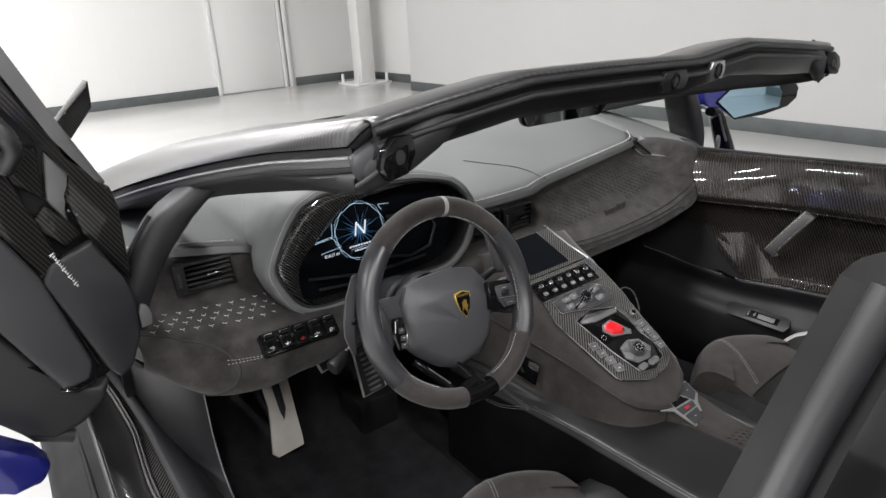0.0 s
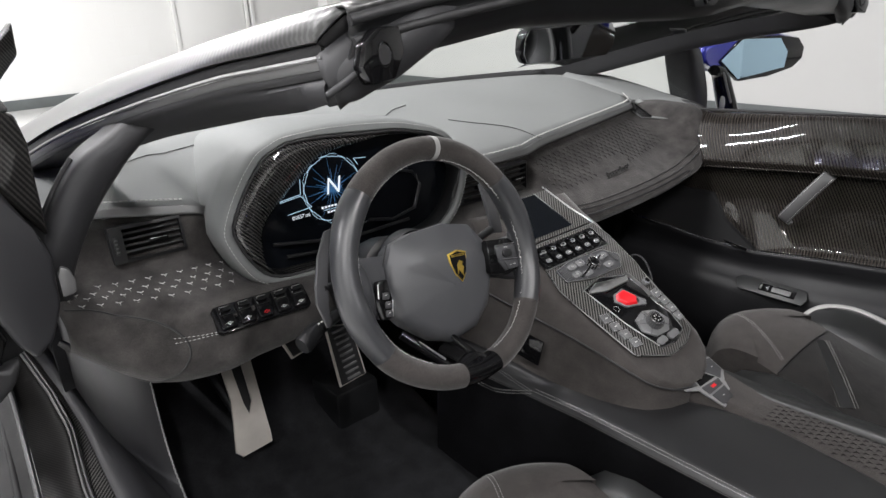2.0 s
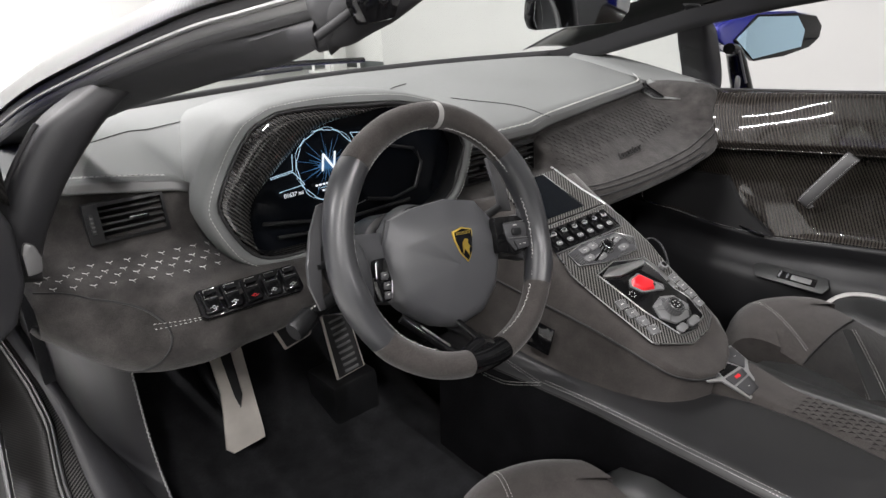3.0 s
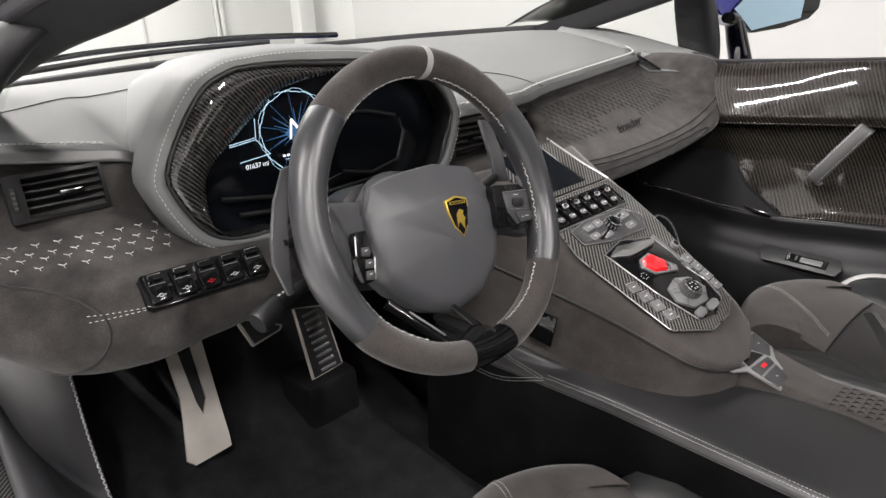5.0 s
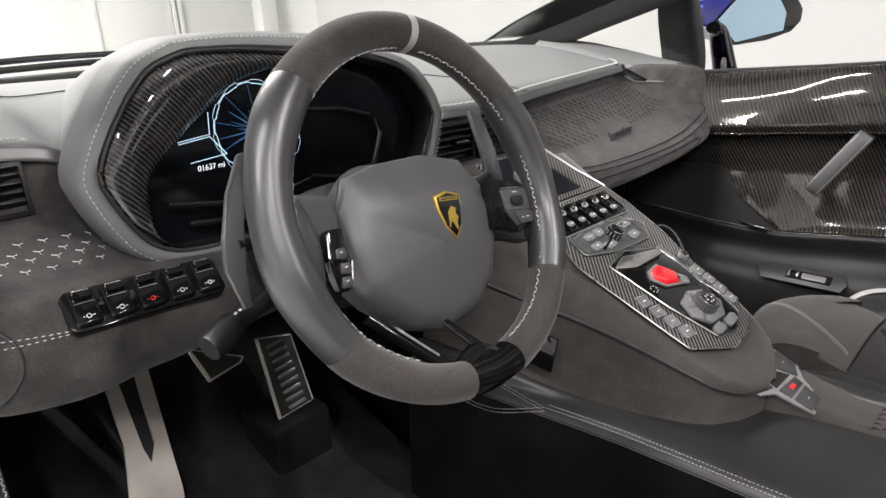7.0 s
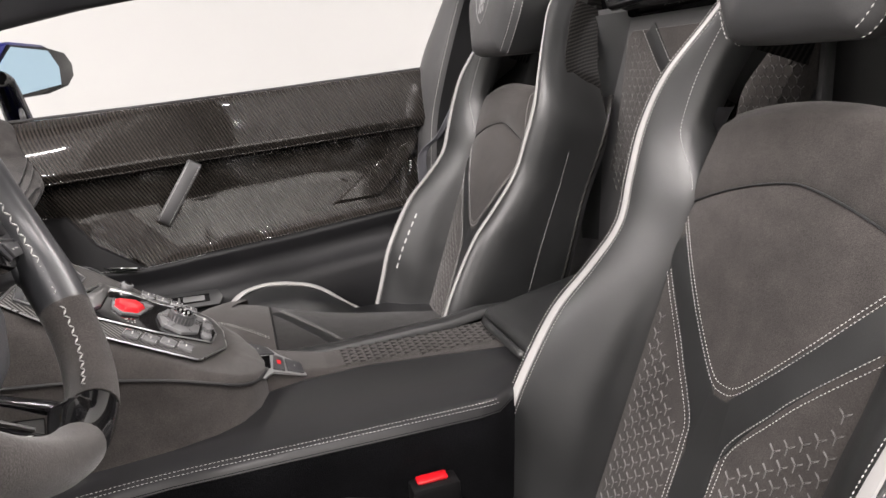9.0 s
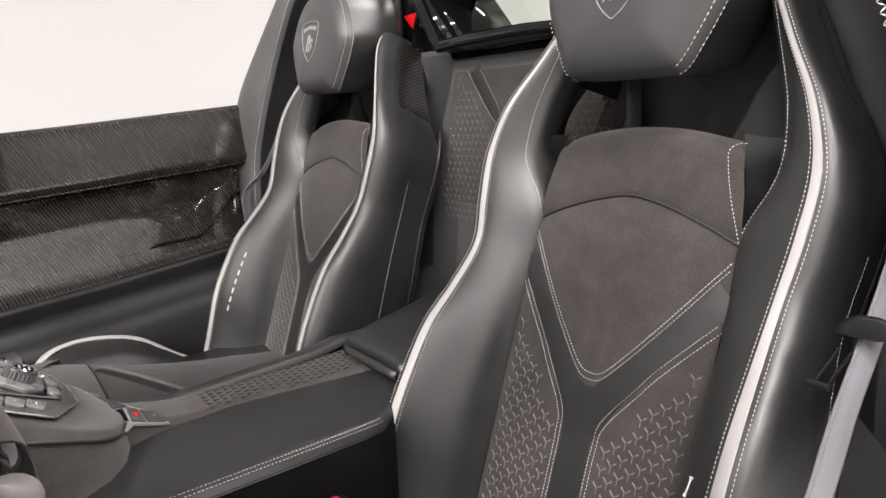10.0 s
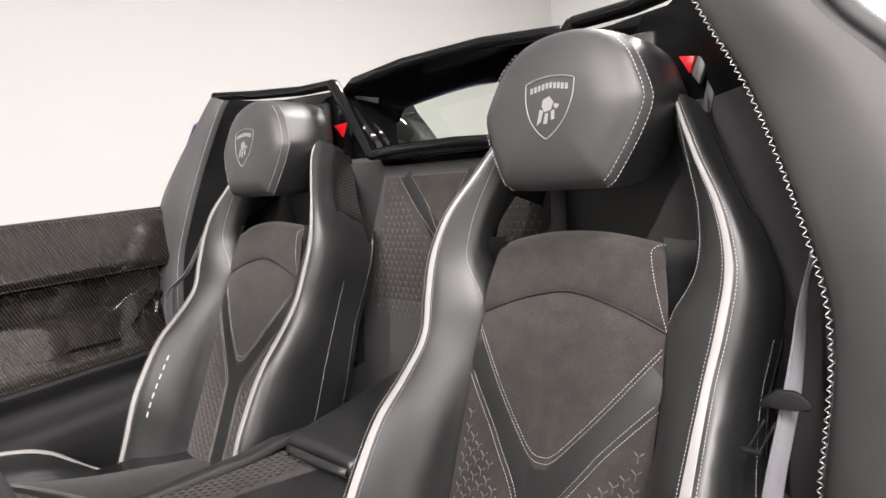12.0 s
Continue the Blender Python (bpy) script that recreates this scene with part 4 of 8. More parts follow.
# side spokes with switch pods
for s, hub_x in ((-1, 0.07), (1, 0.10)):
    rows = []
    for x, hw, h in ((hub_x, 0.03, -0.05), (hub_x + 0.02, 0.029, -0.042), ((hub_x + 0.166) / 2 + 0.01, 0.028, -0.03), (0.146, 0.030, -0.021), (0.164, 0.036, -0.014)):
        rows.append([np.array(WM @ Vector((s * x, y - 0.004, h + c))) for y, c in ((-hw, -0.02), (-hw, 0.004), (-hw * 0.6, 0.011), (hw * 0.6, 0.011), (hw, 0.004), (hw, -0.02))])
    sheet("spoke", rows, M_PAD, wheel, "dark grey leather spoke", closed=True, caps=True, smooth=50)
POD_R = [(0.094, 0.0275), (0.1421, 0.0277), (0.1698, 0.0097), (0.165, -0.0193), (0.1314, -0.0311), (0.0924, -0.0243)]
POD_L = [(-0.1122, -0.0113), (-0.096, -0.0098), (-0.0916, -0.0397), (-0.097, -0.0654), (-0.1112, -0.0663), (-0.1168, -0.0368)]
pod = prism("switch_pod", POD_R, 0.014, WM @ pose(0, 0, -0.012), M_PIANO, wheel, "gloss black switch pod", bevel=0.003)
plate = prism("switch_plate", [(0.108, 0.0164), (0.1501, 0.018), (0.1633, 0.0064), (0.1552, -0.015), (0.1247, -0.0248), (0.1116, -0.0083)], 0.0025, WM @ pose(0, 0, 0.0015), M_GREYPANEL, pod, "dark grey switch plate", bevel=0.001)
prism("rocker_key", rect(0.020, 0.0115, 0.003), 0.0035, WM @ pose(0.1312, 0.0035, 0.0035), M_PLASTIC, plate, bevel=0.0012)
prism("rocker_key", [(-0.015, 0.006), (0.019, 0.0065), (0.014, -0.0055), (-0.008, -0.0075)], 0.003, WM @ pose(0.1375, -0.0155, 0.0035), M_GREYPANEL, plate, bevel=0.001)
for x, y, w in ((0.131, 0.0132, 0.008), (0.1425, -0.0150, 0.006), (0.134, -0.0158, 0.003)):
    box("key_mark", (w, 0.0012, 0.0003), WM @ pose(x, y, 0.0066 if y < 0 else 0.0041), M_THREAD, plate, bevel=0)
for a, b in (((0.108, 0.0172), (0.1501, 0.0188)), ((0.115, -0.0052), (0.156, -0.0062))):
    tube("pod_glint", [np.array(WM @ Vector((*p, 0.0045))) for p in (a, b)], 0.0006, M_SILVER, pod, n=6)
pod = prism("switch_pod", POD_L, 0.014, WM @ pose(0, 0, -0.022), M_PIANO, wheel, "gloss black switch pod", bevel=0.003)
for x, y in ((-0.1040, -0.0330), (-0.1015, -0.0460), (-0.1025, -0.0580)):
    k = prism("rocker_key", [(-0.006, -0.0045), (0.0045, -0.0055), (0.0065, 0.0), (0.0045, 0.005), (-0.0045, 0.0045)], 0.003, WM @ pose(x, y, -0.0085), M_GREYPANEL, pod, bevel=0.001)
    box("key_mark", (0.0035, 0.0011, 0.0003), WM @ pose(x, y + 0.001, -0.0053, 0, 0, 15), M_THREAD, k, bevel=0)
for a, b in (((-0.0925, -0.040), (-0.0965, -0.063)), ((-0.1135, -0.016), (-0.1155, -0.036))):
    tube("pod_glint", [np.array(WM @ Vector((*p, -0.0078))) for p in (a, b)], 0.0008, M_SILVER, pod, n=6)
# leather thumb rests where the spokes meet the rim
for cx, cy, cz, rx, ry, rz, turn in ((-0.146, -0.030, -0.004, 0.020, 0.052, 0.013, 4), (0.172, 0.034, -0.006, 0.020, 0.026, 0.010, -35), (0.170, -0.036, -0.008, 0.016, 0.022, 0.010, 30)):
    lm = WM @ pose(cx, cy, cz, 0, 0, turn)
    rows = [[np.array(lm @ Vector((rx * math.sin(a) * x, ry * math.sin(a) * y, -rz * math.cos(a)))) for x, y in disc(1.0, 24)] for a in np.linspace(0.02, math.pi - 0.02, 13)]
    sheet("thumb_rest", rows, M_RIM, wheel, "smooth black leather thumb rest", closed=True, caps=True, smooth=70)
# lower spoke: a gloss black fork
for pts, r in (([(-0.079, -0.091, -0.02), (-0.05, -0.12, -0.008), (-0.02, -0.15, 0.004)], [0.0065, 0.006, 0.007]), ([(0.012, -0.10, -0.03), (0.020, -0.12, -0.012), (0.030, -0.14, 0.004)], [0.004, 0.004, 0.006])):
    tube("lower_spoke", [np.array(WM @ Vector(p)) for p in pts], r, M_PIANO, wheel, "gloss black lower spoke", n=10)
tube("spoke_glint", [np.array(WM @ Vector(p)) for p in ((-0.062, -0.104, -0.0055), (-0.028, -0.137, 0.0075))], 0.0016, M_SILVER, wheel, n=6)
prism("lower_spoke_plate", [(-0.0138, -0.1477), (0.0133, -0.1331), (0.0289, -0.1339), (0.055, -0.1475), (0.0487, -0.166), (-0.0059, -0.1771)], 0.022, WM @ pose(0, 0, 0.002), M_PIANO, wheel, "gloss black spoke plate", bevel=0.006, top=0.82)
# shift paddles behind the rim
PADDLES = [[(-0.1407, 0.0744), (-0.1558, 0.07), (-0.1711, 0.0358), (-0.1824, -0.005), (-0.184, -0.0303), (-0.1726, -0.0648), (-0.1642, -0.0631), (-0.168, -0.0315), (-0.1606, 0.0092), (-0.1498, 0.0458)],
           [(0.1543, 0.1292), (0.1746, 0.1288), (0.1882, 0.0827), (0.1929, 0.0421), (0.1666, 0.0426), (0.1652, 0.0751)]]
for outline, s in zip(PADDLES, (-1, 1)):
    prism("shift_paddle", outline, 0.006, WM @ pose(0, 0, -0.063), M_GREYPANEL, wheel, "satin dark grey shift paddle", bevel=0.002)
    tube("paddle_arm", [np.array(WM @ Vector(p)) for p in ((s * 0.05, 0.0, -0.085), (s * 0.12, -0.005 + 0.03 * (s > 0), -0.075), (s * 0.17, -0.01 + 0.06 * (s > 0), -0.062))], 0.007, M_PLASTIC, wheel, n=8)
col = thing("steering_column", (-0.424, 0.15, 0.66), "black plastic steering column shroud under the wheel", "steering column")
rows = [[np.array(WM @ Vector((x, y - 0.005, h))) for x, y in disc(r, 32)] for r, h in ((0.05, -0.30), (0.062, -0.22), (0.07, -0.16), (0.066, -0.115), (0.05, -0.11))]
sheet("shroud", rows, M_PLASTIC, col, closed=True, caps=True, smooth=60)
stalk = thing("indicator_stalk", (-0.60, 0.09, 0.69), "black indicator stalk with ribbed knob beside the steering column", "stalk")
tube("arm", [(-0.46, 0.17, 0.705), (-0.53, 0.152, 0.685), (-0.575, 0.146, 0.674)], [0.010, 0.010, 0.011], M_PLASTIC, stalk, n=14)
tube("knob", [(-0.570, 0.1465, 0.6755), (-0.574, 0.1455, 0.6743), (-0.604, 0.1365, 0.6645), (-0.608, 0.1355, 0.6635)], [0.0125, 0.0152, 0.0152, 0.0135], M_PLASTIC, stalk, n=20)
for i in range(4):
    box("symbol", (0.0035, 0.0022, 0.0004), basis((-0.556 - i * 0.0055, 0.140, 0.6925 - i * 0.0017), (-1, -0.2, -0.3), (0, -0.5, 0.86)), M_THREAD, stalk, bevel=0)
# ---- centre console ----
def deck(x, y, lift=0.0):
    """The sloping control deck between the seats."""
    return V(x, y, 0.609 + 0.594 * y) + lift * V(0, -0.511, 0.860)


DM = basis(deck(-0.012, 0.0), (1, 0, 0), (0, -0.511, 0.860))  # local y runs up the slope


def on_deck(x, y):
    """Deck pose from x across the car and y along it."""
    return basis(deck(x, y), (1, 0, 0), (0, -0.511, 0.860))


LINE_Y = (-0.62, -0.53, -0.44, -0.34, -0.28, -0.23, -0.17, -0.10, -0.05, 0.0, 0.085, 0.20, 0.30)
LINE_X = (-0.05, -0.035, -0.018, -0.006, -0.010, -0.018, -0.045, -0.072, -0.087, -0.108, -0.138, -0.165, -0.175)


def suede_line(y):
    """Where the suede of console and tunnel meets the leather on the driver's side."""
    return float(np.interp(y, LINE_Y, LINE_X))


console = thing("centre_console", (0, 0.0, 0.2), "charcoal suede centre console with carbon control deck", "console")
# suede body: sections from the dash down to its rounded nose, with the dark leather plinth under it
SIDE = [(0.30, 0.122, 0.146, 0.068, 0.597), (0.238, 0.124, 0.145, 0.024, 0.590), (0.215, 0.125, 0.145, 0.002, 0.587), (0.12, 0.124, 0.140, 0.002, 0.573), (0.0, 0.119, 0.134, 0.002, 0.557), (-0.08, 0.110, 0.125, 0.003, 0.538), (-0.13, 0.098, 0.110, 0.004, 0.517), (-0.162, 0.080, 0.090, 0.004, 0.498), (-0.185, 0.048, 0.056, 0.006, 0.484), (-0.197, 0.012, 0.016, 0.008, 0.478)]
rows, low, groove = [], [], []
for y, hw, hb, drop, zl in SIDE:
    zt = 0.609 + 0.594 * y - drop - 0.002
    h = zt - zl
    half = [(-hb, zl), (-hb * 0.99, zl + 0.12 * h), (-(hw * 0.4 + hb * 0.6), zl + h * 0.45), (-hw * 1.03, zt - 0.2 * h), (-hw, zt - 0.05 * h), (-hw + 0.010, zt)]
    rows.append(curve([(a - 0.012, y, b) for a, b in half + [(0, zt + 0.001)] + [(-a, b) for a, b in half[::-1]]], 45))
    xl = suede_line(y)
    xb = -0.012 - 0.985 * hb
    low.append(curve([(xb, y, zl + 0.002), (xb, y, zl - 0.005), (xb * 0.62 + min(xl, xb - 0.01) * 0.38, y, zl * 0.5 + 0.447 * 0.5), (min(xl, xb - 0.01), y, 0.4475), (min(xl, xb - 0.01) - 0.01, y, 0.444)], 14))
    groove.append((-0.012 - hb * 1.0, y, zl))
sheet("console_body", rows, M_SUEDE, console, "charcoal suede covering", smooth=60)
sheet("console_plinth", low, M_SUEDE, console, "charcoal suede plinth", smooth=60)
tube("console_groove", curve(groove, 60), 0.0022, M_RUBBER, console, n=8)
# carbon deck with a silver rim
DECK = [(-0.106, 0.125), (0.096, 0.125), (0.104, 0.089), (0.102, 0.018), (0.086, -0.030), (0.080, -0.105), (0.070, -0.130), (0.036, -0.145), (-0.024, -0.150), (-0.097, -0.121), (-0.122, -0.002), (-0.127, 0.029), (-0.112, 0.082)]


def deck_outline(pts, y0=0.0):
    """Plan points to the deck's own plane."""
    return [(x + 0.012, y * 1.163) for x, y in pts]


prism("deck_panel", deck_outline(DECK), 0.003, DM, M_CARBON_DECK, console, "glossy carbon weave deck", bevel=0.001)
tube("deck_rim", [deck(x, y, 0.002) for x, y in np.vstack([resample(np.array(DECK + [DECK[0]], float), 120)])[:-1]], 0.0011, M_SILVER, console, n=6, closed=True)
# screen surround above the deck
prism("screen_surround", deck_outline([(-0.105, 0.228), (0.064, 0.228), (0.092, 0.128), (-0.104, 0.128)]), 0.004, DM, M_CARBON_DECK, console, "carbon screen surround", bevel=0.001)
prism("media_screen", deck_outline([(-0.09, 0.224), (0.018, 0.224), (0.036, 0.136), (-0.09, 0.136)]), 0.002, DM @ pose(0, 0, 0.0035), M_SCREEN, console, "black media screen")
tube("surround_edge", [deck(x, y, 0.005) for x, y in ((0.058, 0.236), (0.075, 0.17), (0.094, 0.125))], 0.002, M_SILVER, console, n=6)
tube("surround_edge", [deck(x, y, 0.005) for x, y in ((0.020, 0.226), (0.03, 0.18), (0.039, 0.135))], 0.0013, M_CHROME, console, n=6)
# row of chrome-capped toggles
prism("toggle_tray", deck_outline([(-0.114, 0.117), (0.074, 0.117), (0.076, 0.074), (-0.117, 0.074)]), 0.003, DM @ pose(0, 0, 0.0025), M_PIANO, console, "gloss black toggle tray", bevel=0.001)
tube("tray_rim", [deck(x, y, 0.0045) for x, y in ((-0.117, 0.072), (0.077, 0.072), (0.076, 0.117))], 0.0013, M_SILVER, console, n=6)
for i in range(6):
    x = -0.097 + i * 0.0297
    m = on_deck(x, 0.094)
    t = box("toggle", (0.0255, 0.044, 0.007), m @ pose(0, 0, 0.002), M_PIANO, console, "gloss black toggle with chrome cap", bevel=0.002)
    prism("toggle_cap", rect(0.0165, 0.0115, 0.003), 0.007, m @ pose(0, 0.010, 0.0085, 14), M_CHROME, t, bevel=0.002, top=0.8)
    prism("toggle_hood", rect(0.021, 0.0075, 0.002), 0.0075, m @ pose(0, 0.0185, 0.0085, 20), M_PIANO, t, bevel=0.0015)
    prism("toggle_lip", rect(0.0155, 0.0105, 0.003), 0.0025, m @ pose(0, -0.0105, 0.0085), M_GREY, t, bevel=0.001, top=0.85)
    box("toggle_mark", (0.006, 0.0012, 0.0004), m @ pose(0, -0.0110, 0.0112), M_THREAD, t, bevel=0)
    box("toggle_rib", (0.0016, 0.042, 0.0035), m @ pose(0.0149, 0, 0.0085), M_PIANO, t, bevel=0.0006)
# climate cluster: a dial between angled keys
CL = [(-0.099, 0.063), (-0.100, 0.037), (-0.038, 0.024), (0.052, 0.021), (0.076, 0.045), (0.043, 0.067), (-0.054, 0.070)]
cl = prism("climate_plate", deck_outline(CL), 0.005, DM @ pose(0, 0, 0.002), M_GREYPANEL, console, "dark grey climate key plate", bevel=0.0015)
tube("climate_rim", [deck(x, y, 0.0066) for x, y in resample(np.array(CL + [CL[0]], float), 70)[:-1]], 0.0009, M_SILVER, cl, n=6, closed=True)
m = on_deck(-0.010, 0.047)
prism("climate_dial", disc(0.0135, 28), 0.013, m @ pose(0, 0, 0.006), M_PIANO, cl, "gloss black climate dial", bevel=0.002, top=0.9)
tube("dial_ring", [np.array(m @ Vector((x, y, 0.0185))) for x, y in disc(0.0112, 28)], 0.0011, M_CHROME, cl, n=6, closed=True)
for i in range(14):
    a = i * 2 * math.pi / 14
    box("dial_grip", (0.0018, 0.0022, 0.008), m @ pose(0.0135 * math.cos(a), 0.0135 * math.sin(a), 0.008, 0, 0, math.degrees(a)), M_GREY, cl, bevel=0.0004)
for x, y, w, turn in ((-0.048, -0.010, 0.040, 18), (0.036, 0.006, 0.030, 18)):
    box("dial_wing", (w, 0.004, 0.004), m @ pose(x * 0.62, y, 0.007, 0, 0, turn), M_PIANO, cl, bevel=0.001)
for x, y, w, h in ((-0.062, 0.057, 0.024, 0.013), (-0.036, 0.058, 0.022, 0.015), (-0.066, 0.041, 0.024, 0.013), (-0.038, 0.036, 0.026, 0.013), (0.026, 0.034, 0.026, 0.014), (0.030, 0.054, 0.026, 0.015)):
    k = prism("climate_key", rect(w, h, 0.003), 0.004, on_deck(x, y) @ pose(0, 0, 0.0065, 0, 0, 6), M_GREY, cl, bevel=0.0013)
    box("key_mark", (0.006, 0.0012, 0.0004), on_deck(x, y) @ pose(0, 0, 0.0107), M_THREAD, k, bevel=0)
for x0, y0 in ((-0.087, 0.047), (0.060, 0.045)):
    prism("grille_bed", rect(0.020, 0.026, 0.005), 0.0006, on_deck(x0, y0) @ pose(0, 0, 0.0066, 0, 0, 10), M_RUBBER, cl)
    for i in range(6):
        box("grille_bar", (0.017, 0.0015, 0.0018), on_deck(x0, y0) @ pose(0.0, -0.010 + i * 0.004, 0.0068, 0, 0, 10), M_GREY, cl, bevel=0.0003)
# gloss black island with start button, selector dial and keys
ISLE = [(-0.080, 0.011), (-0.024, 0.020), (0.043, 0.004), (0.050, -0.030), (0.047, -0.062), (0.058, -0.090), (0.050, -0.124), (0.004, -0.136), (-0.034, -0.131), (-0.060, -0.070)]
isle = prism("control_island", deck_outline(ISLE), 0.003, DM @ pose(0, 0, 0.003), M_PIANO, console, "gloss black control island", bevel=0.001)
tube("island_rim", [deck(x, y, 0.0055) for x, y in resample(np.array(ISLE + [ISLE[0]], float), 90)[:-1]], 0.0012, M_SILVER, console, n=6, closed=True)
prism("island_strip", deck_outline([(0.046, 0.006), (0.056, 0.006), (0.062, -0.030), (0.060, -0.066), (0.051, -0.062), (0.053, -0.030)]), 0.002, DM @ pose(0, 0, 0.003), M_SILVER, console, "satin silver strip", bevel=0.0006)
mk = prism("mode_key", deck_outline([(-0.076, 0.005), (-0.047, 0.013), (0.038, 0.0), (0.032, -0.009), (-0.042, -0.009), (-0.074, 0.0)]), 0.006, DM @ pose(0, 0, 0.0055), M_SILVER, isle, "satin silver mode key", bevel=0.002)
for x, y in ((-0.050, 0.002), (-0.030, 0.003), (-0.008, 0.0), (0.012, -0.002)):
    box("key_mark", (0.007, 0.0014, 0.0004), on_deck(x, y) @ pose(0, 0, 0.0117), M_WHITE, mk, bevel=0)
START = [(-0.028, -0.021), (-0.002, -0.018), (0.016, -0.041), (0.002, -0.053), (-0.026, -0.047), (-0.038, -0.031)]
mid = np.mean(START, axis=0)
prism("start_frame", deck_outline([tuple(mid + (np.array(p) - mid) * 1.14) for p in START]), 0.004, DM @ pose(0, 0, 0.0055), M_GREY, isle, "grey start button frame", bevel=0.0012)
prism("start_cover", deck_outline(START), 0.006, DM @ pose(0, 0, 0.0085), M_RED, isle, "red start button flap", bevel=0.0015, top=0.74)
box("start_slot", (0.010, 0.006, 0.002), on_deck(0.003, -0.045) @ pose(0, 0, 0.0115, 0, 0, -20), M_RUBBER, isle, bevel=0.0005)
prism("start_tab", deck_outline([(0.018, -0.042), (0.028, -0.052), (0.020, -0.060), (0.004, -0.055)]), 0.005, DM @ pose(0, 0, 0.0055), M_GREY, isle, bevel=0.0012)
for a in range(7):
    box("island_dot", (0.0016, 0.0016, 0.0003), on_deck(-0.050 + 0.006 * math.cos(a * 0.9), -0.042 + 0.005 * math.sin(a * 0.9)) @ pose(0, 0, 0.006), M_THREAD, isle, bevel=0)
m = on_deck(-0.006, -0.092)
prism("dial_base", [(-0.040, -0.004), (-0.030, 0.022), (0.0, 0.030), (0.030, 0.020), (0.042, -0.008), (0.018, -0.028), (-0.020, -0.026)], 0.006, m @ pose(0, 0, 0.0055), M_GREY, isle, "grey faceted dial base", bevel=0.002)
for a in (35, 100, 160, 215, 325):
    box("base_split", (0.016, 0.0012, 0.0006), m @ pose(0.026 * math.cos(radians(a)), 0.021 * math.sin(radians(a)), 0.0113, 0, 0, a), M_RUBBER, isle, bevel=0)
d = prism("selector_dial", disc(0.0175, 36), 0.013, m @ pose(0, 0, 0.011), M_GREYPANEL, isle, "knurled grey selector dial", bevel=0.002, top=0.92)
for i in range(24):
    a = i * 2 * math.pi / 24
    box("dial_grip", (0.0012, 0.0018, 0.009), m @ pose(0.0176 * math.cos(a), 0.0176 * math.sin(a), 0.012, 0, 0, math.degrees(a)), M_GREY, d, bevel=0.0003)
tube("dial_collar", [np.array(m @ Vector((x, y, 0.0243))) for x, y in disc(0.0135, 32)], 0.0012, M_CHROME, d, n=6, closed=True)
prism("dial_top", disc(0.0105, 24), 0.0012, m @ pose(0, 0, 0.0236), M_PIANO, d)
for a in range(0, 360, 60):
    box("dial_mark", (0.0024, 0.0024, 0.0005), m @ pose(0.0062 * math.cos(radians(a)), 0.0062 * math.sin(radians(a)), 0.0247), M_THREAD, d, bevel=0)
for x, w in ((-0.022, 0.028), (0.014, 0.034)):
    prism("lower_key", rect(w, 0.015, 0.005), 0.006, on_deck(x, -0.1235) @ pose(0, 0, 0.0055, 0, 0, 4), M_GREY, isle, "grey lower key", bevel=0.002)
for x, y in ((-0.090, -0.048), (-0.086, -0.0665), (-0.081, -0.085), (-0.076, -0.1035)):
    k = prism("side_key", rect(0.023, 0.0195, 0.002), 0.004, on_deck(x, y) @ pose(0, 0, 0.003, 0, 0, -8), M_GREY, console, "grey square key", bevel=0.0012)
    tube("key_edge", [np.array(on_deck(x, y) @ pose(0, 0, 0.0066, 0, 0, -8) @ Vector((a, b, 0))) for a, b in rect(0.0205, 0.017)], 0.0005, M_SILVER, k, n=5, closed=True)
    box("key_mark", (0.007, 0.0014, 0.0004), on_deck(x, y) @ pose(0, 0, 0.0072), M_THREAD, k, bevel=0)
for x, y in ((0.070, -0.050), (0.0715, -0.0675), (0.0715, -0.085), (0.069, -0.1025)):
    k = prism("side_key", rect(0.0195, 0.0190, 0.002), 0.004, on_deck(x, y) @ pose(0, 0, 0.003, 0, 0, 4), M_GREY, console, "grey square key", bevel=0.0012)
    tube("key_edge", [np.array(on_deck(x, y) @ pose(0, 0, 0.0066, 0, 0, 4) @ Vector((a, b, 0))) for a, b in rect(0.0175, 0.017)], 0.0005, M_SILVER, k, n=5, closed=True)
    box("key_mark", (0.006, 0.0014, 0.0004), on_deck(x, y) @ pose(0, 0, 0.0072), M_THREAD, k, bevel=0)
prism("round_knob", disc(0.0085, 18), 0.009, on_deck(0.072, -0.024) @ pose(0, 0, 0.003), M_GREY, console, "small grey round knob", bevel=0.002)
prism("knob_top", disc(0.005, 16), 0.001, on_deck(0.072, -0.024) @ pose(0, 0, 0.0118), M_PIANO, console)
tube("grab_loop", curve([(0.108, 0.05, 0.610), (0.134, 0.042, 0.622), (0.140, 0.02, 0.612), (0.128, -0.005, 0.585), (0.108, -0.015, 0.57)], 20), 0.0026, M_PLASTIC, console, n=8)
# gear keys behind the nose
GM = basis((-0.022, -0.205, 0.470), (1, 0, 0.0), (0, -0.38, 0.92))


def gear_xy(pts):
    return [(x + 0.022, (y + 0.205) * 1.1) for x, y in pts]


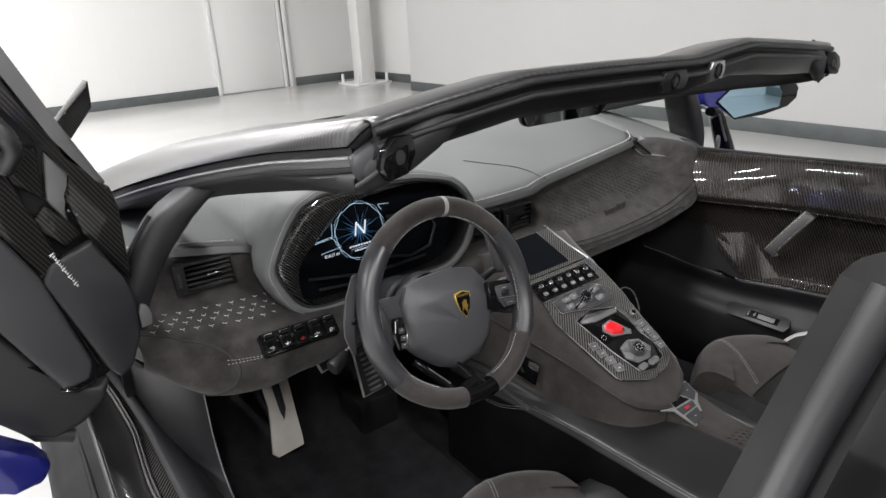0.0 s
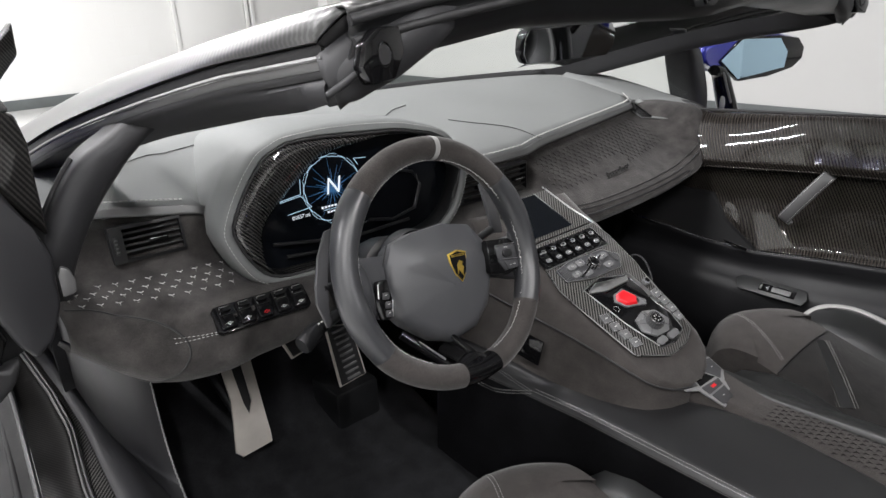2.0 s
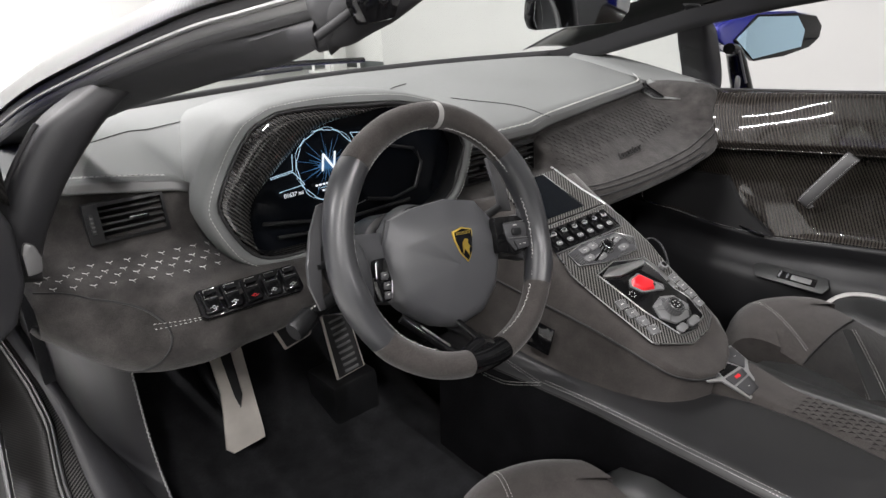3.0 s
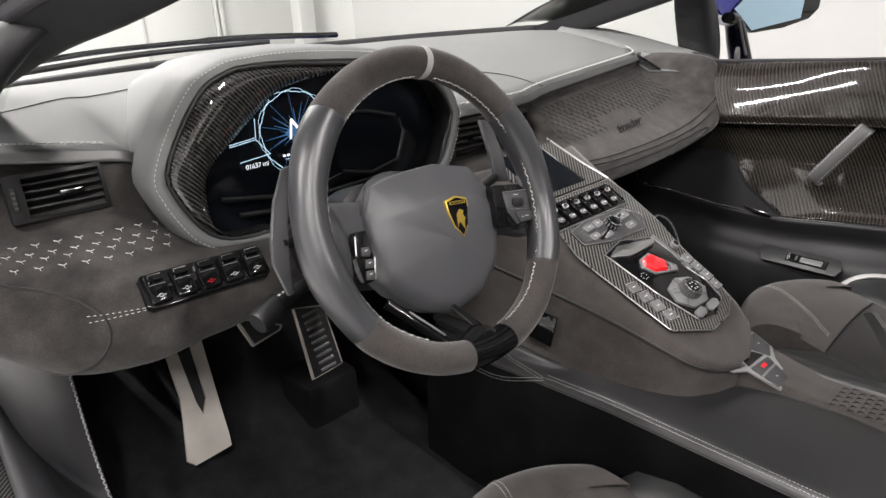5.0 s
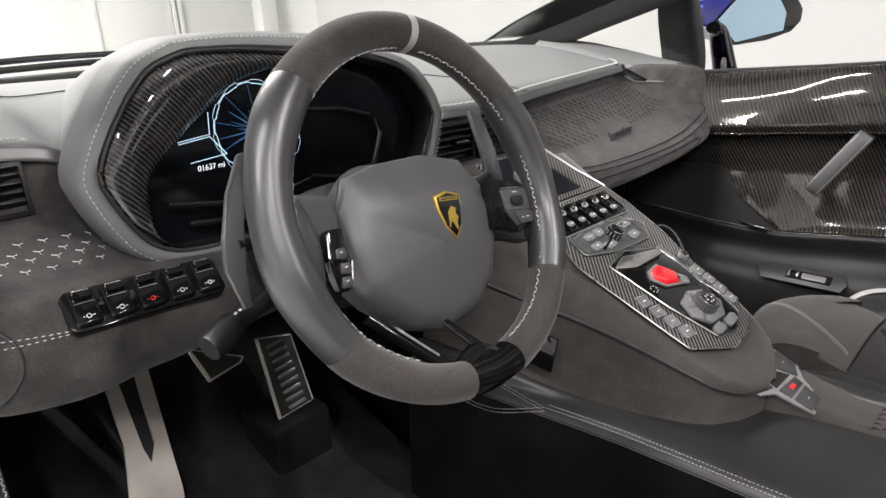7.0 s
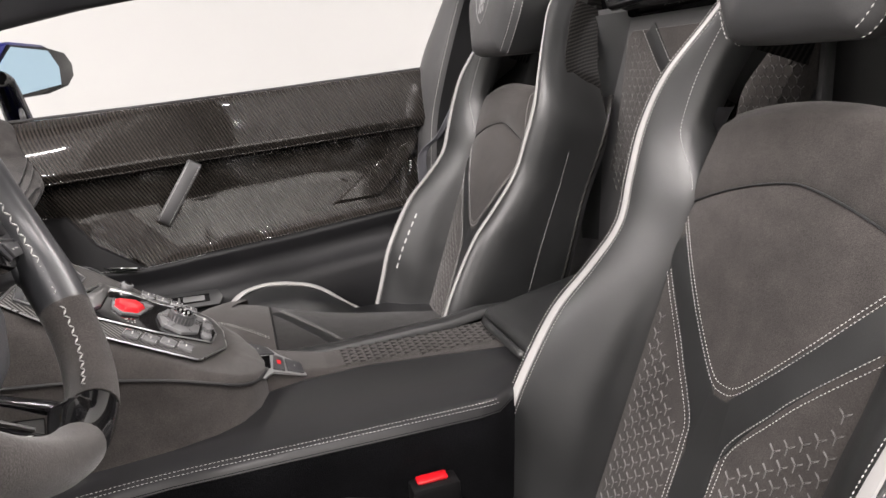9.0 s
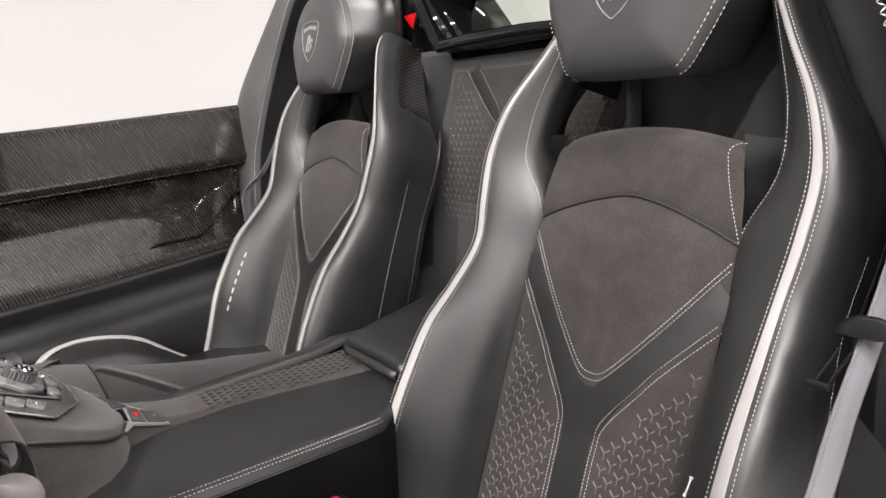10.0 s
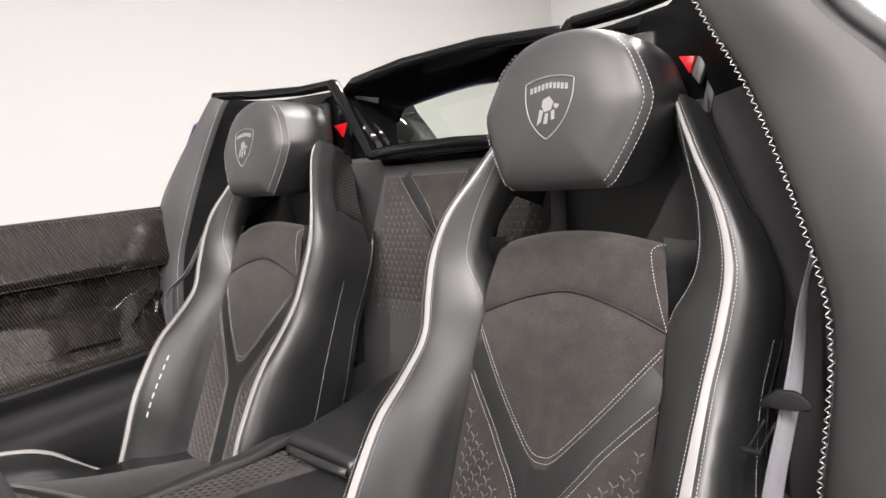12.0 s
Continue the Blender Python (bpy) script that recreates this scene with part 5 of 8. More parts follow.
PLATE = [(-0.05, -0.172), (-0.028, -0.166), (-0.010, -0.182), (0.024, -0.184), (0.05, -0.166), (0.074, -0.17), (0.070, -0.204), (0.047, -0.217), (0.028, -0.249), (-0.012, -0.251), (-0.021, -0.206), (-0.047, -0.196)]
gear = prism("gear_plate", gear_xy(PLATE), 0.003, GM, M_PLATE, console, "light grey metal gear key plate", bevel=0.0012)
for pts, mark in (([(-0.046, -0.174), (-0.03, -0.170), (-0.014, -0.184), (-0.017, -0.200), (-0.043, -0.193)], 0.006), ([(0.028, -0.187), (0.05, -0.171), (0.069, -0.174), (0.066, -0.200), (0.044, -0.211)], 0.005), ([(-0.014, -0.206), (0.038, -0.209), (0.034, -0.221), (-0.012, -0.222)], 0.014), ([(-0.011, -0.225), (0.033, -0.224), (0.025, -0.246), (-0.009, -0.247)], 0.004)):
    k = prism("gear_key", gear_xy(pts), 0.0025, GM @ pose(0, 0, 0.0028), M_GREYPANEL, gear, "dark grey gear key", bevel=0.0009)
    cx, cy = np.mean(np.array(gear_xy(pts)), axis=0)
    box("key_mark", (mark, 0.0055 if mark > 0.01 else 0.0014, 0.0004), GM @ pose(cx, cy, 0.0054), M_RED if mark > 0.01 else M_THREAD, k, bevel=0)
prism("gear_slot", gear_xy([(-0.008, -0.186), (0.022, -0.188), (0.036, -0.204), (-0.012, -0.203)]), 0.0008, GM @ pose(0, 0, 0.003), M_PIANO, gear)

# ---- tunnel ----
low_rows = []
tunnel = thing("transmission_tunnel", (0, -0.3, 0.16), "black leather transmission tunnel with quilted suede top between the seats", "tunnel")
rows = []
for y, top, wl, hi in ((0.30, 0.462, 0.205, 0.442), (0.15, 0.456, 0.200, 0.438), (0.05, 0.451, 0.193, 0.439), (-0.02, 0.450, 0.193, 0.443), (-0.08, 0.449, 0.193, 0.446), (-0.14, 0.4485, 0.193, 0.446), (-0.20, 0.4485, 0.193, 0.4465), (-0.25, 0.4485, 0.193, 0.4465), (-0.34, 0.4485, 0.193, 0.4465), (-0.45, 0.4485, 0.193, 0.447), (-0.48, 0.449, 0.188, 0.447), (-0.54, 0.450, 0.135, 0.448), (-0.62, 0.4515, 0.118, 0.4505), (-0.95, 0.455, 0.115, 0.452)):
    inner = suede_line(y)
    low_rows.append(curve([(-wl - 0.02, y, 0.17), (-wl - 0.013, y, 0.30), (-wl - 0.006, y, hi - 0.03), (-wl - 0.001, y, hi - 0.0135)], 12))
    rows.append(curve([(-wl - 0.002, y, hi - 0.016), (-wl + 0.004, y, hi - 0.006), (-wl + 0.02, y, hi + 0.0005), (-wl * 0.55 + inner * 0.45, y, (top + hi) / 2 + 0.003), (inner - 0.012, y, top + 0.0005), (inner, y, top - 0.0005), (inner + 0.004, y, top - 0.004)], 40))
sheet("tunnel_lower_side", low_rows, M_CARPET_SHADED, tunnel, "black carpeted lower side", smooth=60)
sheet("tunnel_side", rows, M_LEATHER_TUNNEL, tunnel, "smooth black leather side", smooth=60)
rows2 = []
for y, top in ((-0.09, 0.514), (-0.15, 0.489), (-0.20, 0.469), (-0.25, 0.4555), (-0.285, 0.4485), (-0.33, 0.4470), (-0.45, 0.4470), (-0.60, 0.4505)):
    xl = suede_line(y)
    e = max(0.058 * smoothstep(-y, 0.2, 0.29), xl + 0.068)
    rows2.append(curve([(xl - 0.003, y, 0.4455), (xl + 0.003, y, 0.4462), (xl * 0.55 + (-0.058 + e) * 0.45, y, 0.447 + (top - 0.447) * 0.35), (-0.056 + e, y, top - 0.0005), (-0.03 + e * 0.6, y, top + 0.001), (0.02, y, top + 0.0012), (0.05, y, top + 0.001), (0.075, y, top)], 26))
sheet("tunnel_ramp", rows2[:5], M_SUEDE, tunnel, "charcoal suede ramp", smooth=50)
sheet("tunnel_top", rows2[4:], M_SUEDE, tunnel, "quilted charcoal suede top", smooth=60)
prism("recess_patch", [(0.018, -0.262), (0.062, -0.243), (0.074, -0.258), (0.060, -0.284), (0.024, -0.280)], 0.0008, basis((0, 0, 0.4512), (1, 0, 0), (0, -0.16, 0.99)), M_SUEDE_DARK, tunnel, "dark rounded patch")
rows = []
for y, top in ((0.25, 0.49), (0.0, 0.47), (-0.15, 0.455), (-0.30, 0.452), (-0.5, 0.462), (-0.56, 0.472), (-0.62, 0.47), (-0.9, 0.47)):
    rows.append([(0.07, y, top - 0.014), (0.071, y, top - 0.002), (0.0745, y, top), (0.09, y, top - 0.001), (0.118, y, top - 0.010), (0.124, y, top - 0.016), (0.13, y, top - 0.04), (0.14, y, 0.3), (0.16, y, 0.17)])
sheet("tunnel_rail", rows, M_LEATHER, tunnel, "raised black leather rail", smooth=60)
spots = [(V(0.008 + i * 0.0135 + (0.006 if j % 2 else 0), -0.315 - j * 0.0115, 0.4487 + 0.0115 * max(j - 12, 0) * 0.022), V(1, 0, 0), V(0, 1, 0)) for i in range(-1, 5) for j in range(0, 22) if i >= 0 or j > 9]
marks("quilting_relief", spots, 0.0105, tunnel, M_SUEDE_DARK, stroke=0.14, lift=0.0007)
for off in (0.0, 0.006):
    stitches("tunnel_stitching", curve([(-0.1925, 0.036, 0.4380), (-0.1915, -0.08, 0.4433), (-0.1915, -0.25, 0.4437), (-0.1915, -0.45, 0.4442), (-0.188, -0.48, 0.4442)], 120) + V(off, 0, off * 0.35), tunnel, gap=0.0048, length=0.0036, r=0.0006)
    for branch, d in (([(-0.193, 0.036, 0.4390), (-0.1985, 0.077, 0.4495), (-0.2015, 0.119, 0.459)], V(0.001, 0, -1) * off), ([(-0.197, 0.036, 0.4355), (-0.2065, 0.12, 0.407), (-0.2075, 0.196, 0.404), (-0.2085, 0.236, 0.404)], V(0, 0, 1) * off)):
        stitches("tunnel_stitching", curve(branch, 40) + V(-0.002, 0, 0) + d, tunnel, gap=0.0048, length=0.0036, r=0.0006)
# small dark display set into the tunnel's flank beside the driver's knee
pk = box("side_pocket", (0.056, 0.050, 0.004), basis((-0.162, 0.070, 0.507), (0, 1, 0.10), (-0.98, -0.05, 0.2)), M_PIANO, tunnel, "gloss black tray lid", bevel=0.001)
# armrest lid
arm = thing("armrest", (-0.02, -0.72, 0.44), "black leather armrest lid on the tunnel between the seats", "armrest")
rows = []
for y, x0, x1, z in ((-0.548, -0.12, 0.045, 0.470), (-0.553, -0.124, 0.048, 0.480), (-0.565, -0.125, 0.05, 0.484), (-0.70, -0.12, 0.075, 0.500), (-0.85, -0.10, 0.11, 0.515), (-0.93, -0.08, 0.13, 0.52)):
    rows.append(curve([(x0 - 0.002, y, z - 0.03), (x0, y, z - 0.006), (x0 + 0.008, y, z), ((x0 + x1) / 2, y, z + 0.003), (x1 - 0.008, y, z), (x1, y, z - 0.006), (x1 + 0.002, y, z - 0.03)], 30))
sheet("lid", rows, M_LEATHER, arm, "black leather lid", thick=0.004, smooth=50)
rows = [[(x, y, z) for x in np.linspace(-0.118, 0.042, 8)] for y, z in ((-0.549, 0.471), (-0.545, 0.462), (-0.56, 0.455), (-0.57, 0.44))]
sheet("lid_front", rows, M_LEATHER, arm, thick=0.003)
slab("lid_gap", (-0.118, -0.575, 0.430), (0.042, -0.553, 0.462), M_RUBBER, arm)
# belt buckle beside the driver's seat
buckle = thing("belt_buckle", (-0.19, -0.39, 0.30), "black belt buckle with red release button beside the tunnel", "belt buckle")
box("casing", (0.03, 0.062, 0.05), pose(-0.220, -0.376, 0.327, 0, 0, 0), M_MATT, buckle, bevel=0.005)
box("release_button", (0.016, 0.040, 0.006), pose(-0.218, -0.374, 0.3765), M_RED, buckle, "red release button", bevel=0.003)
tube("stalk", [(-0.22, -0.38, 0.335), (-0.222, -0.42, 0.2)], 0.012, M_PLASTIC, buckle)
# ---- seats ----
SX = -0.395
BZ = [0.18, 0.30, 0.38, 0.45, 0.52, 0.58, 0.64, 0.70, 0.76, 0.82, 0.88, 0.94, 0.99, 1.03]
B_IN = [0.15, 0.15, 0.15, 0.149, 0.148, 0.147, 0.146, 0.144, 0.164, 0.160, 0.140, 0.118, 0.105, 0.10]   # inner edge of the bolster
B_ST = [0.25, 0.245, 0.240, 0.236, 0.232, 0.225, 0.221, 0.228, 0.230, 0.212, 0.176, 0.142, 0.112, 0.098]  # pale piping
B_OS = [0.10, 0.106, 0.112, 0.106, 0.092, 0.066, 0.045, 0.046, 0.049, 0.051, 0.044, 0.034, 0.002, -0.05]  # its height over the insert
BN = V(0, 0.941, 0.339)


@functools.lru_cache(None)
def bz_line(tab):
    return curve(np.array([BZ, tab]).T, 400)


def bz(z, tab):
    c = bz_line(tuple(tab))
    return float(np.interp(z, c[:, 0], c[:, 1]))


def back_base(u, z):
    return V(SX + u, -0.66 - 0.36 * (z - 0.513), z)


def bolster_profile(z):
    """Points (u, height) across one bolster, from the insert's edge round to its back."""
    a, s, o = bz(z, B_IN), bz(z, B_ST), bz(z, B_OS)
    w = s - a
    e = 1.0 - 0.4 * smoothstep(z, 0.72, 0.86)
    low = -0.004 if z < 0.72 else -0.004 - 0.03 * smoothstep(z, 0.72, 0.8)
    f = smoothstep(z, 0.75, 0.79)
    return [(a - 0.004 + 0.012 * f, low - 0.03 + 0.045 * f), (a - 0.001 + 0.006 * f, low + 0.024 * f), (a + 0.006, 0.012 + low * 0.5 * (1 - f)), (a + 0.2 * w, o * 0.42), (a + 0.45 * w, o * 0.70), (a + 0.75 * w, o * 0.92), (s, o), (s + 0.010 * e, o - 0.001), (s + 0.018 * e, o - 0.009), (s + 0.024 * e, o - 0.028), (s + 0.026 * e, o - 0.06 * e), (s + 0.018 * e, -0.06 * e), (s + 0.008 * e, -0.11 * e)]


@functools.lru_cache(None)
def bolster_line(z):
    return curve([V(*q) for q in bolster_profile(z)], 97)


def bolster(side, k, z):
    """The bolster's skin; k runs from 0 at the insert to 1 at the back."""
    p = bolster_line(round(float(z), 5))
    u, h = np.array([np.interp(k, np.linspace(0, 1, 97), p[:, i]) for i in (0, 1)])
    return back_base(side * u, z) + BN * h


def insert_at(u, z):
    """The insert's skin."""
    a = 0.15
    return back_base(u, z) + BN * (0.010 * (1 - (u / a) ** 2) - 0.002 * math.cos(u * 25) + 0.03 * smoothstep(z, 0.30, 0.18))


def k_of(z, u):
    p = bolster_line(round(float(z), 5))
    return float(np.interp(u, np.maximum.accumulate(p[:72, 0]), np.arange(72) / 96))


def seat_parts(seat):
    def seam_z(u):
        return 0.688 + 0.040 * (1 - min(abs(u) / 0.148, 1.0) ** 1.5)

    def top_z(u):
        return 0.788 + 0.021 * (1 - min(abs(u) / 0.14, 1.0) ** 2)

    def half_width(z):
        return interp(z, [0.69, 0.74, 0.785, 0.81], [0.147, 0.141, 0.131, 0.122])

    # lower cloth and upper cushion of the back insert, meeting in an arched seam
    rows = []
    for v in np.linspace(0, 1, 42):
        hw = min(bz(0.18 + v * 0.5, B_IN), 0.148)
        rows.append([insert_at(u * hw, 0.18 + v * (seam_z(u * hw) - 0.18)) - BN * 0.003 * smoothstep(v, 0.985, 1.0) for u in np.linspace(-1, 1, 25)])
    sheet("back_insert", rows, M_SUEDE, seat, "charcoal suede insert", smooth=60)
    rows = []
    for v in np.linspace(0, 1, 16):
        row = []
        for u in np.linspace(-1, 1, 25):
            hw = half_width(0.69 + 0.11 * v)
            z = seam_z(u * hw) * (1 - v) + top_z(u * hw) * v
            row.append(insert_at(u * hw, z) + BN * (0.004 * smoothstep(v, 0.0, 0.3) - 0.003 * (1 - smoothstep(v, 0.0, 0.06)) - 0.014 * smoothstep(v, 0.82, 1.0)))
        rows.append(row)
    for d in (0.03, 0.07):
        rows.append([p - BN * d + V(0, 0, 0.004) for p in rows[15]])
    sheet("upper_cushion", rows, M_SUEDE, seat, "charcoal suede shoulder cushion", smooth=60)
    for side in (-1, 1):
        rows = []
        for z in np.linspace(0.69, 0.80, 12):
            hw = half_width(z) - 0.002
            p, q = insert_at(side * hw, z) + BN * 0.0, bolster(side, 0.045, z)
            rows.append([p, p * 0.6 + q * 0.4 - BN * 0.006, q])
        sheet("shoulder_gusset", rows, M_LEATHER_DEEP, seat, "black leather shoulder gusset", smooth=60)
    tube("cushion_seam", [insert_at(u, seam_z(u)) - BN * 0.0012 for u in np.linspace(-0.143, 0.143, 40)], 0.0013, M_RUBBER, seat, n=6)
    for side in (-1, 1):
        rows = [[bolster(side, k, z) for k in np.linspace(0, 1, 34)] for z in np.linspace(0.18, 0.972, 70)]
        sheet("side_bolster", rows, M_LEATHER, seat, "black leather side bolster", smooth=70)
        # pale piping band with its two seams
        path = []
        strip = []
        for z in np.linspace(0.22, 0.966, 90):
            s = bz(z, B_ST)
            k0 = k_of(z, s - 0.004)
            row = []
            for kk, h in ((-0.0165, -0.001), (-0.0148, 0.0014), (0.0, 0.0022), (0.0148, 0.0014), (0.0165, -0.001)):
                p = bolster(side, k0 + kk, z)
                n = np.cross(bolster(side, k0 + kk + 0.01, z) - bolster(side, k0 + kk - 0.01, z), V(0, -0.34, 0.94)) * side
                row.append(p + n / np.linalg.norm(n) * h * -1 if n[1] < 0 else p + n / np.linalg.norm(n) * h)
            strip.append(row)
            path.append((bolster(side, k0 - 0.030, z), bolster(side, k0 + 0.029, z)))
        sheet("piping_band", strip, M_WHITE, seat, "white leather piping band", smooth=60)
        for j in (0, 1):
            stitches("piping_stitching", [p[j] + BN * 0.0012 + V(side * 0.0008, 0, 0) for p in path], seat, gap=0.0044, length=0.0033, r=0.0008)
        # carbon shell along the outside of the upper arm
        rows = []
        for z in np.linspace(0.80, 0.962, 20):
            st, o = bz(z, B_ST), bz(z, B_OS)
            e = 1.0 - 0.4 * smoothstep(z, 0.72, 0.86)
            st -= 0.006 * (1 - smoothstep(z, 0.80, 0.84))
            rows.append([back_base(side * u, z) + BN * h for u, h in ((st + 0.0245 * e, o - 0.066 * e), (st + 0.0275 * e, o - 0.072 * e), (st + 0.0245 * e, o - 0.095 * e), (st + 0.0215 * e, -0.06 * e - 0.002), (st + 0.012 * e, -0.114 * e))])
        sheet("flank_shell", rows, M_CARBON, seat, "carbon weave flank shell", smooth=60)
        # inner seam of the upper arm
        stitches("arm_stitching", [bolster(side, k_of(z, bz(z, B_IN) + 0.003 + 0.013 * smoothstep(z, 0.70, 0.77)), z) + BN * 0.0012 for z in np.linspace(0.70, 0.95, 60)], seat, gap=0.0044, length=0.0033, r=0.0008)
        tube("bolster_seam", [bolster(side, 0.065, z) + BN * 0.0005 for z in np.linspace(0.2, 0.70, 40)], 0.001, M_RUBBER, seat, n=5)
        # outer seam round the flank
        stitches("flank_stitching", [bolster(side, 0.80 - 0.06 * smoothstep(z, 0.45, 0.7), z) + V(side * 0.001, 0.0008, 0) for z in np.linspace(0.25, 0.70, 70)], seat, gap=0.0044, length=0.0033, r=0.0008)
    # dark leather fork: a stem with two arms, edged by double seams
    stem = [(0.0, 0.20), (0.0, 0.44)]
    for side in (-1, 1):
        arm = [(0.0, 0.455), (side * 0.030, 0.502), (side * 0.085, 0.569), (side * 0.147, 0.639)]
        ribbon("fork_arm", insert_at, arm, [0.046, 0.036, 0.033, 0.035], 0.0016, M_LEATHER, seat, "black leather fork band", n=40, sign=-1.0 if normal_of(insert_at, 0, 0.5)[1] < 0 else 1.0)
    sg = -1.0 if normal_of(insert_at, 0, 0.5)[1] < 0 else 1.0
    ribbon("fork_stem", insert_at, [(0.0, 0.19), (0.0, 0.32), (0.0, 0.44), (0.0, 0.508)], [0.044, 0.046, 0.048, 0.034], 0.0019, M_LEATHER, seat, "black leather fork band", n=40, sign=sg)
    vee = [(-0.143, 0.664), (-0.084, 0.590), (-0.036, 0.536), (-0.015, 0.517), (0.0, 0.514), (0.015, 0.517), (0.036, 0.536), (0.084, 0.590), (0.143, 0.664)]
    for d in (0.0, 0.0075):
        line = curve(np.array(vee) + V(0, d), 120)
        stitches("fork_stitching", [insert_at(u, z) + BN * 0.0018 for u, z in line], seat, gap=0.0044, length=0.0033, r=0.0008)
    for side in (-1, 1):
        low = [(side * 0.025, 0.20), (side * 0.025, 0.39), (side * 0.026, 0.446), (side * 0.031, 0.474), (side * 0.066, 0.520), (side * 0.088, 0.548), (side * 0.143, 0.608)]
        for d in (0.0, 0.006):
            line = curve(np.array(low) + V(side * d, -d * 0.7), 120)
            stitches("fork_stitching", [insert_at(u, z) + BN * 0.0018 for u, z in line], seat, gap=0.0044, length=0.0033, r=0.0008)
        spots = []
        for i in range(9):
            for j in range(18):
                u, z = side * (0.044 + i * 0.0125), 0.21 + j * 0.0195 + (0.0097 if i % 2 else 0)
                if u * side < 0.138 and z < interp(u * side, [0.026, 0.031, 0.066, 0.088, 0.143], [0.446, 0.474, 0.52, 0.548, 0.608]) - 0.042:
                    o = insert_at(u, z) + BN * 0.001
                    spots.append((o, V(1, 0, 0), V(0, -0.339, 0.941)))
        marks("quilting_relief", spots, 0.0155, seat, M_MARK, stroke=0.10, lift=0.001)
    # corner loop seams of the shoulder cushion
    stitches("shoulder_stitching", [insert_at(u, z) + BN * h for u, z, h in curve([(-0.146, 0.690, 0.004), (-0.127, 0.738, 0.0065), (-0.114, 0.778, 0.004), (-0.1165, 0.786, 0.0025), (-0.1225, 0.790, 0.0015), (-0.130, 0.7905, 0.0)], 40)], seat, gap=0.0044, length=0.0033, r=0.0008)
    # headrest
    side_half = [(0.0, -0.103), (0.05, -0.103), (0.076, -0.101), (0.084, -0.094), (0.096, -0.074), (0.115, -0.038), (0.126, -0.008), (0.125, 0.012), (0.105, 0.056), (0.086, 0.078), (0.062, 0.095), (0.03, 0.104)]
    HR = side_half + [(0.0, 0.106)] + [(-x, y) for x, y in side_half[:0:-1]]

    def ring(s, h, drop=0.0):
        loop = curve(np.array(HR + [HR[0]]), 97)[:-1]
        return [np.array(V(SX, -0.737, 0.968) + V(x * s, 0, 0) + V(0, -0.17, 0.985) * (y * s + drop) + V(0, 0.985, 0.17) * h) for x, y in loop]

    rows = [ring(0.80, -0.118, 0.024), ring(0.92, -0.113, 0.022), ring(0.97, -0.10, 0.018), ring(1.0, -0.06, 0.010), ring(1.01, -0.025, 0.004), ring(1.0, 0.0), ring(0.966, 0.014), ring(0.90, 0.021), ring(0.75, 0.029), ring(0.45, 0.034), ring(0.2, 0.036), ring(0.01, 0.0365)]
    sheet("headrest_side", rows[:6], M_LEATHER, seat, "black leather headrest side", closed=True, smooth=70)
    head = sheet("headrest", rows[5:], M_LEATHER_LIT, seat, "leather headrest with stitched edge, its front painted as lit", closed=True, smooth=70)
    for size, h in ((0.968, 0.0150), (1.001, 0.001)):
        r = np.array(ring(size, h))
        mid = V(SX, -0.737, 0.968)
        for side in (-1, 1):
            sel = [p for p in r if (p[0] - SX) * side > 0.07]
            sel.sort(key=lambda p: p[2])
            stitches("headrest_stitching", [p + V(0, 0.001, 0) + (p - mid) * 0.006 for p in sel], head, gap=0.0062, length=0.0046, r=0.0009)
    half = np.vstack([curve([(0.0, 0.0365), (0.02, 0.0345), (0.0375, 0.030)], 8), curve([(0.0375, 0.030), (0.0365, 0.008), (0.028, -0.017), (0.013, -0.036), (0.0, -0.0455)], 16)[1:]])
    shield = [tuple(p) for p in half] + [(-x, y) for x, y in half[::-1][1:-1]]
    em = basis((SX, -0.737 + 0.0345, 0.968 + 0.008), (-1, 0, 0), (0, 0.985, 0.17))
    o = [Vector((x, y, 0.0)) for x, y in shield]
    tube("embossed_shield", [np.array(em @ Vector(tuple(p))) for p in resample(np.array([tuple(p) for p in o] + [tuple(o[0])]), 60)[:-1]], 0.0008, M_GREY_PRINT, head, n=5, closed=True)
    for pts in ([(-0.008, 0.010), (0.002, 0.014), (0.009, 0.006), (0.006, -0.004), (-0.004, -0.006), (-0.009, 0.001)], [(-0.012, -0.002), (-0.006, -0.004), (-0.009, -0.018), (-0.015, -0.022)], [(-0.003, -0.008), (0.002, -0.008), (0.001, -0.021), (-0.005, -0.021)], [(0.006, -0.006), (0.011, -0.004), (0.012, -0.016), (0.007, -0.017)], [(0.010, 0.004), (0.018, 0.002), (0.015, -0.003), (0.010, -0.001)]):
        prism("embossed_figure", pts, 0.0008, em @ pose(0, -0.004, 0.0004), M_GREY_PRINT, head)
    for i in range(10):
        box("embossed_bar", (0.0038, 0.0075, 0.0008), em @ pose(-0.0270 + i * 0.0060, 0.0245 - 0.0010 * abs(i - 4.5), 0.0002), M_GREY_PRINT, head, bevel=0)
    # carbon shell behind the back
    rows = []
    for z in np.linspace(0.16, 1.04, 40):
        s = bz(z, B_ST)
        rows.append([back_base(u * (s + 0.014), z) + BN * (-0.10 - 0.05 * (1 - u * u)) for u in np.linspace(-1, 1, 17)])
    keep = [r for r in rows if r[0][2] < 0.80]
    sheet("back_shell", keep, M_CARBON, seat, "carbon weave back shell", thick=0.006, smooth=60)
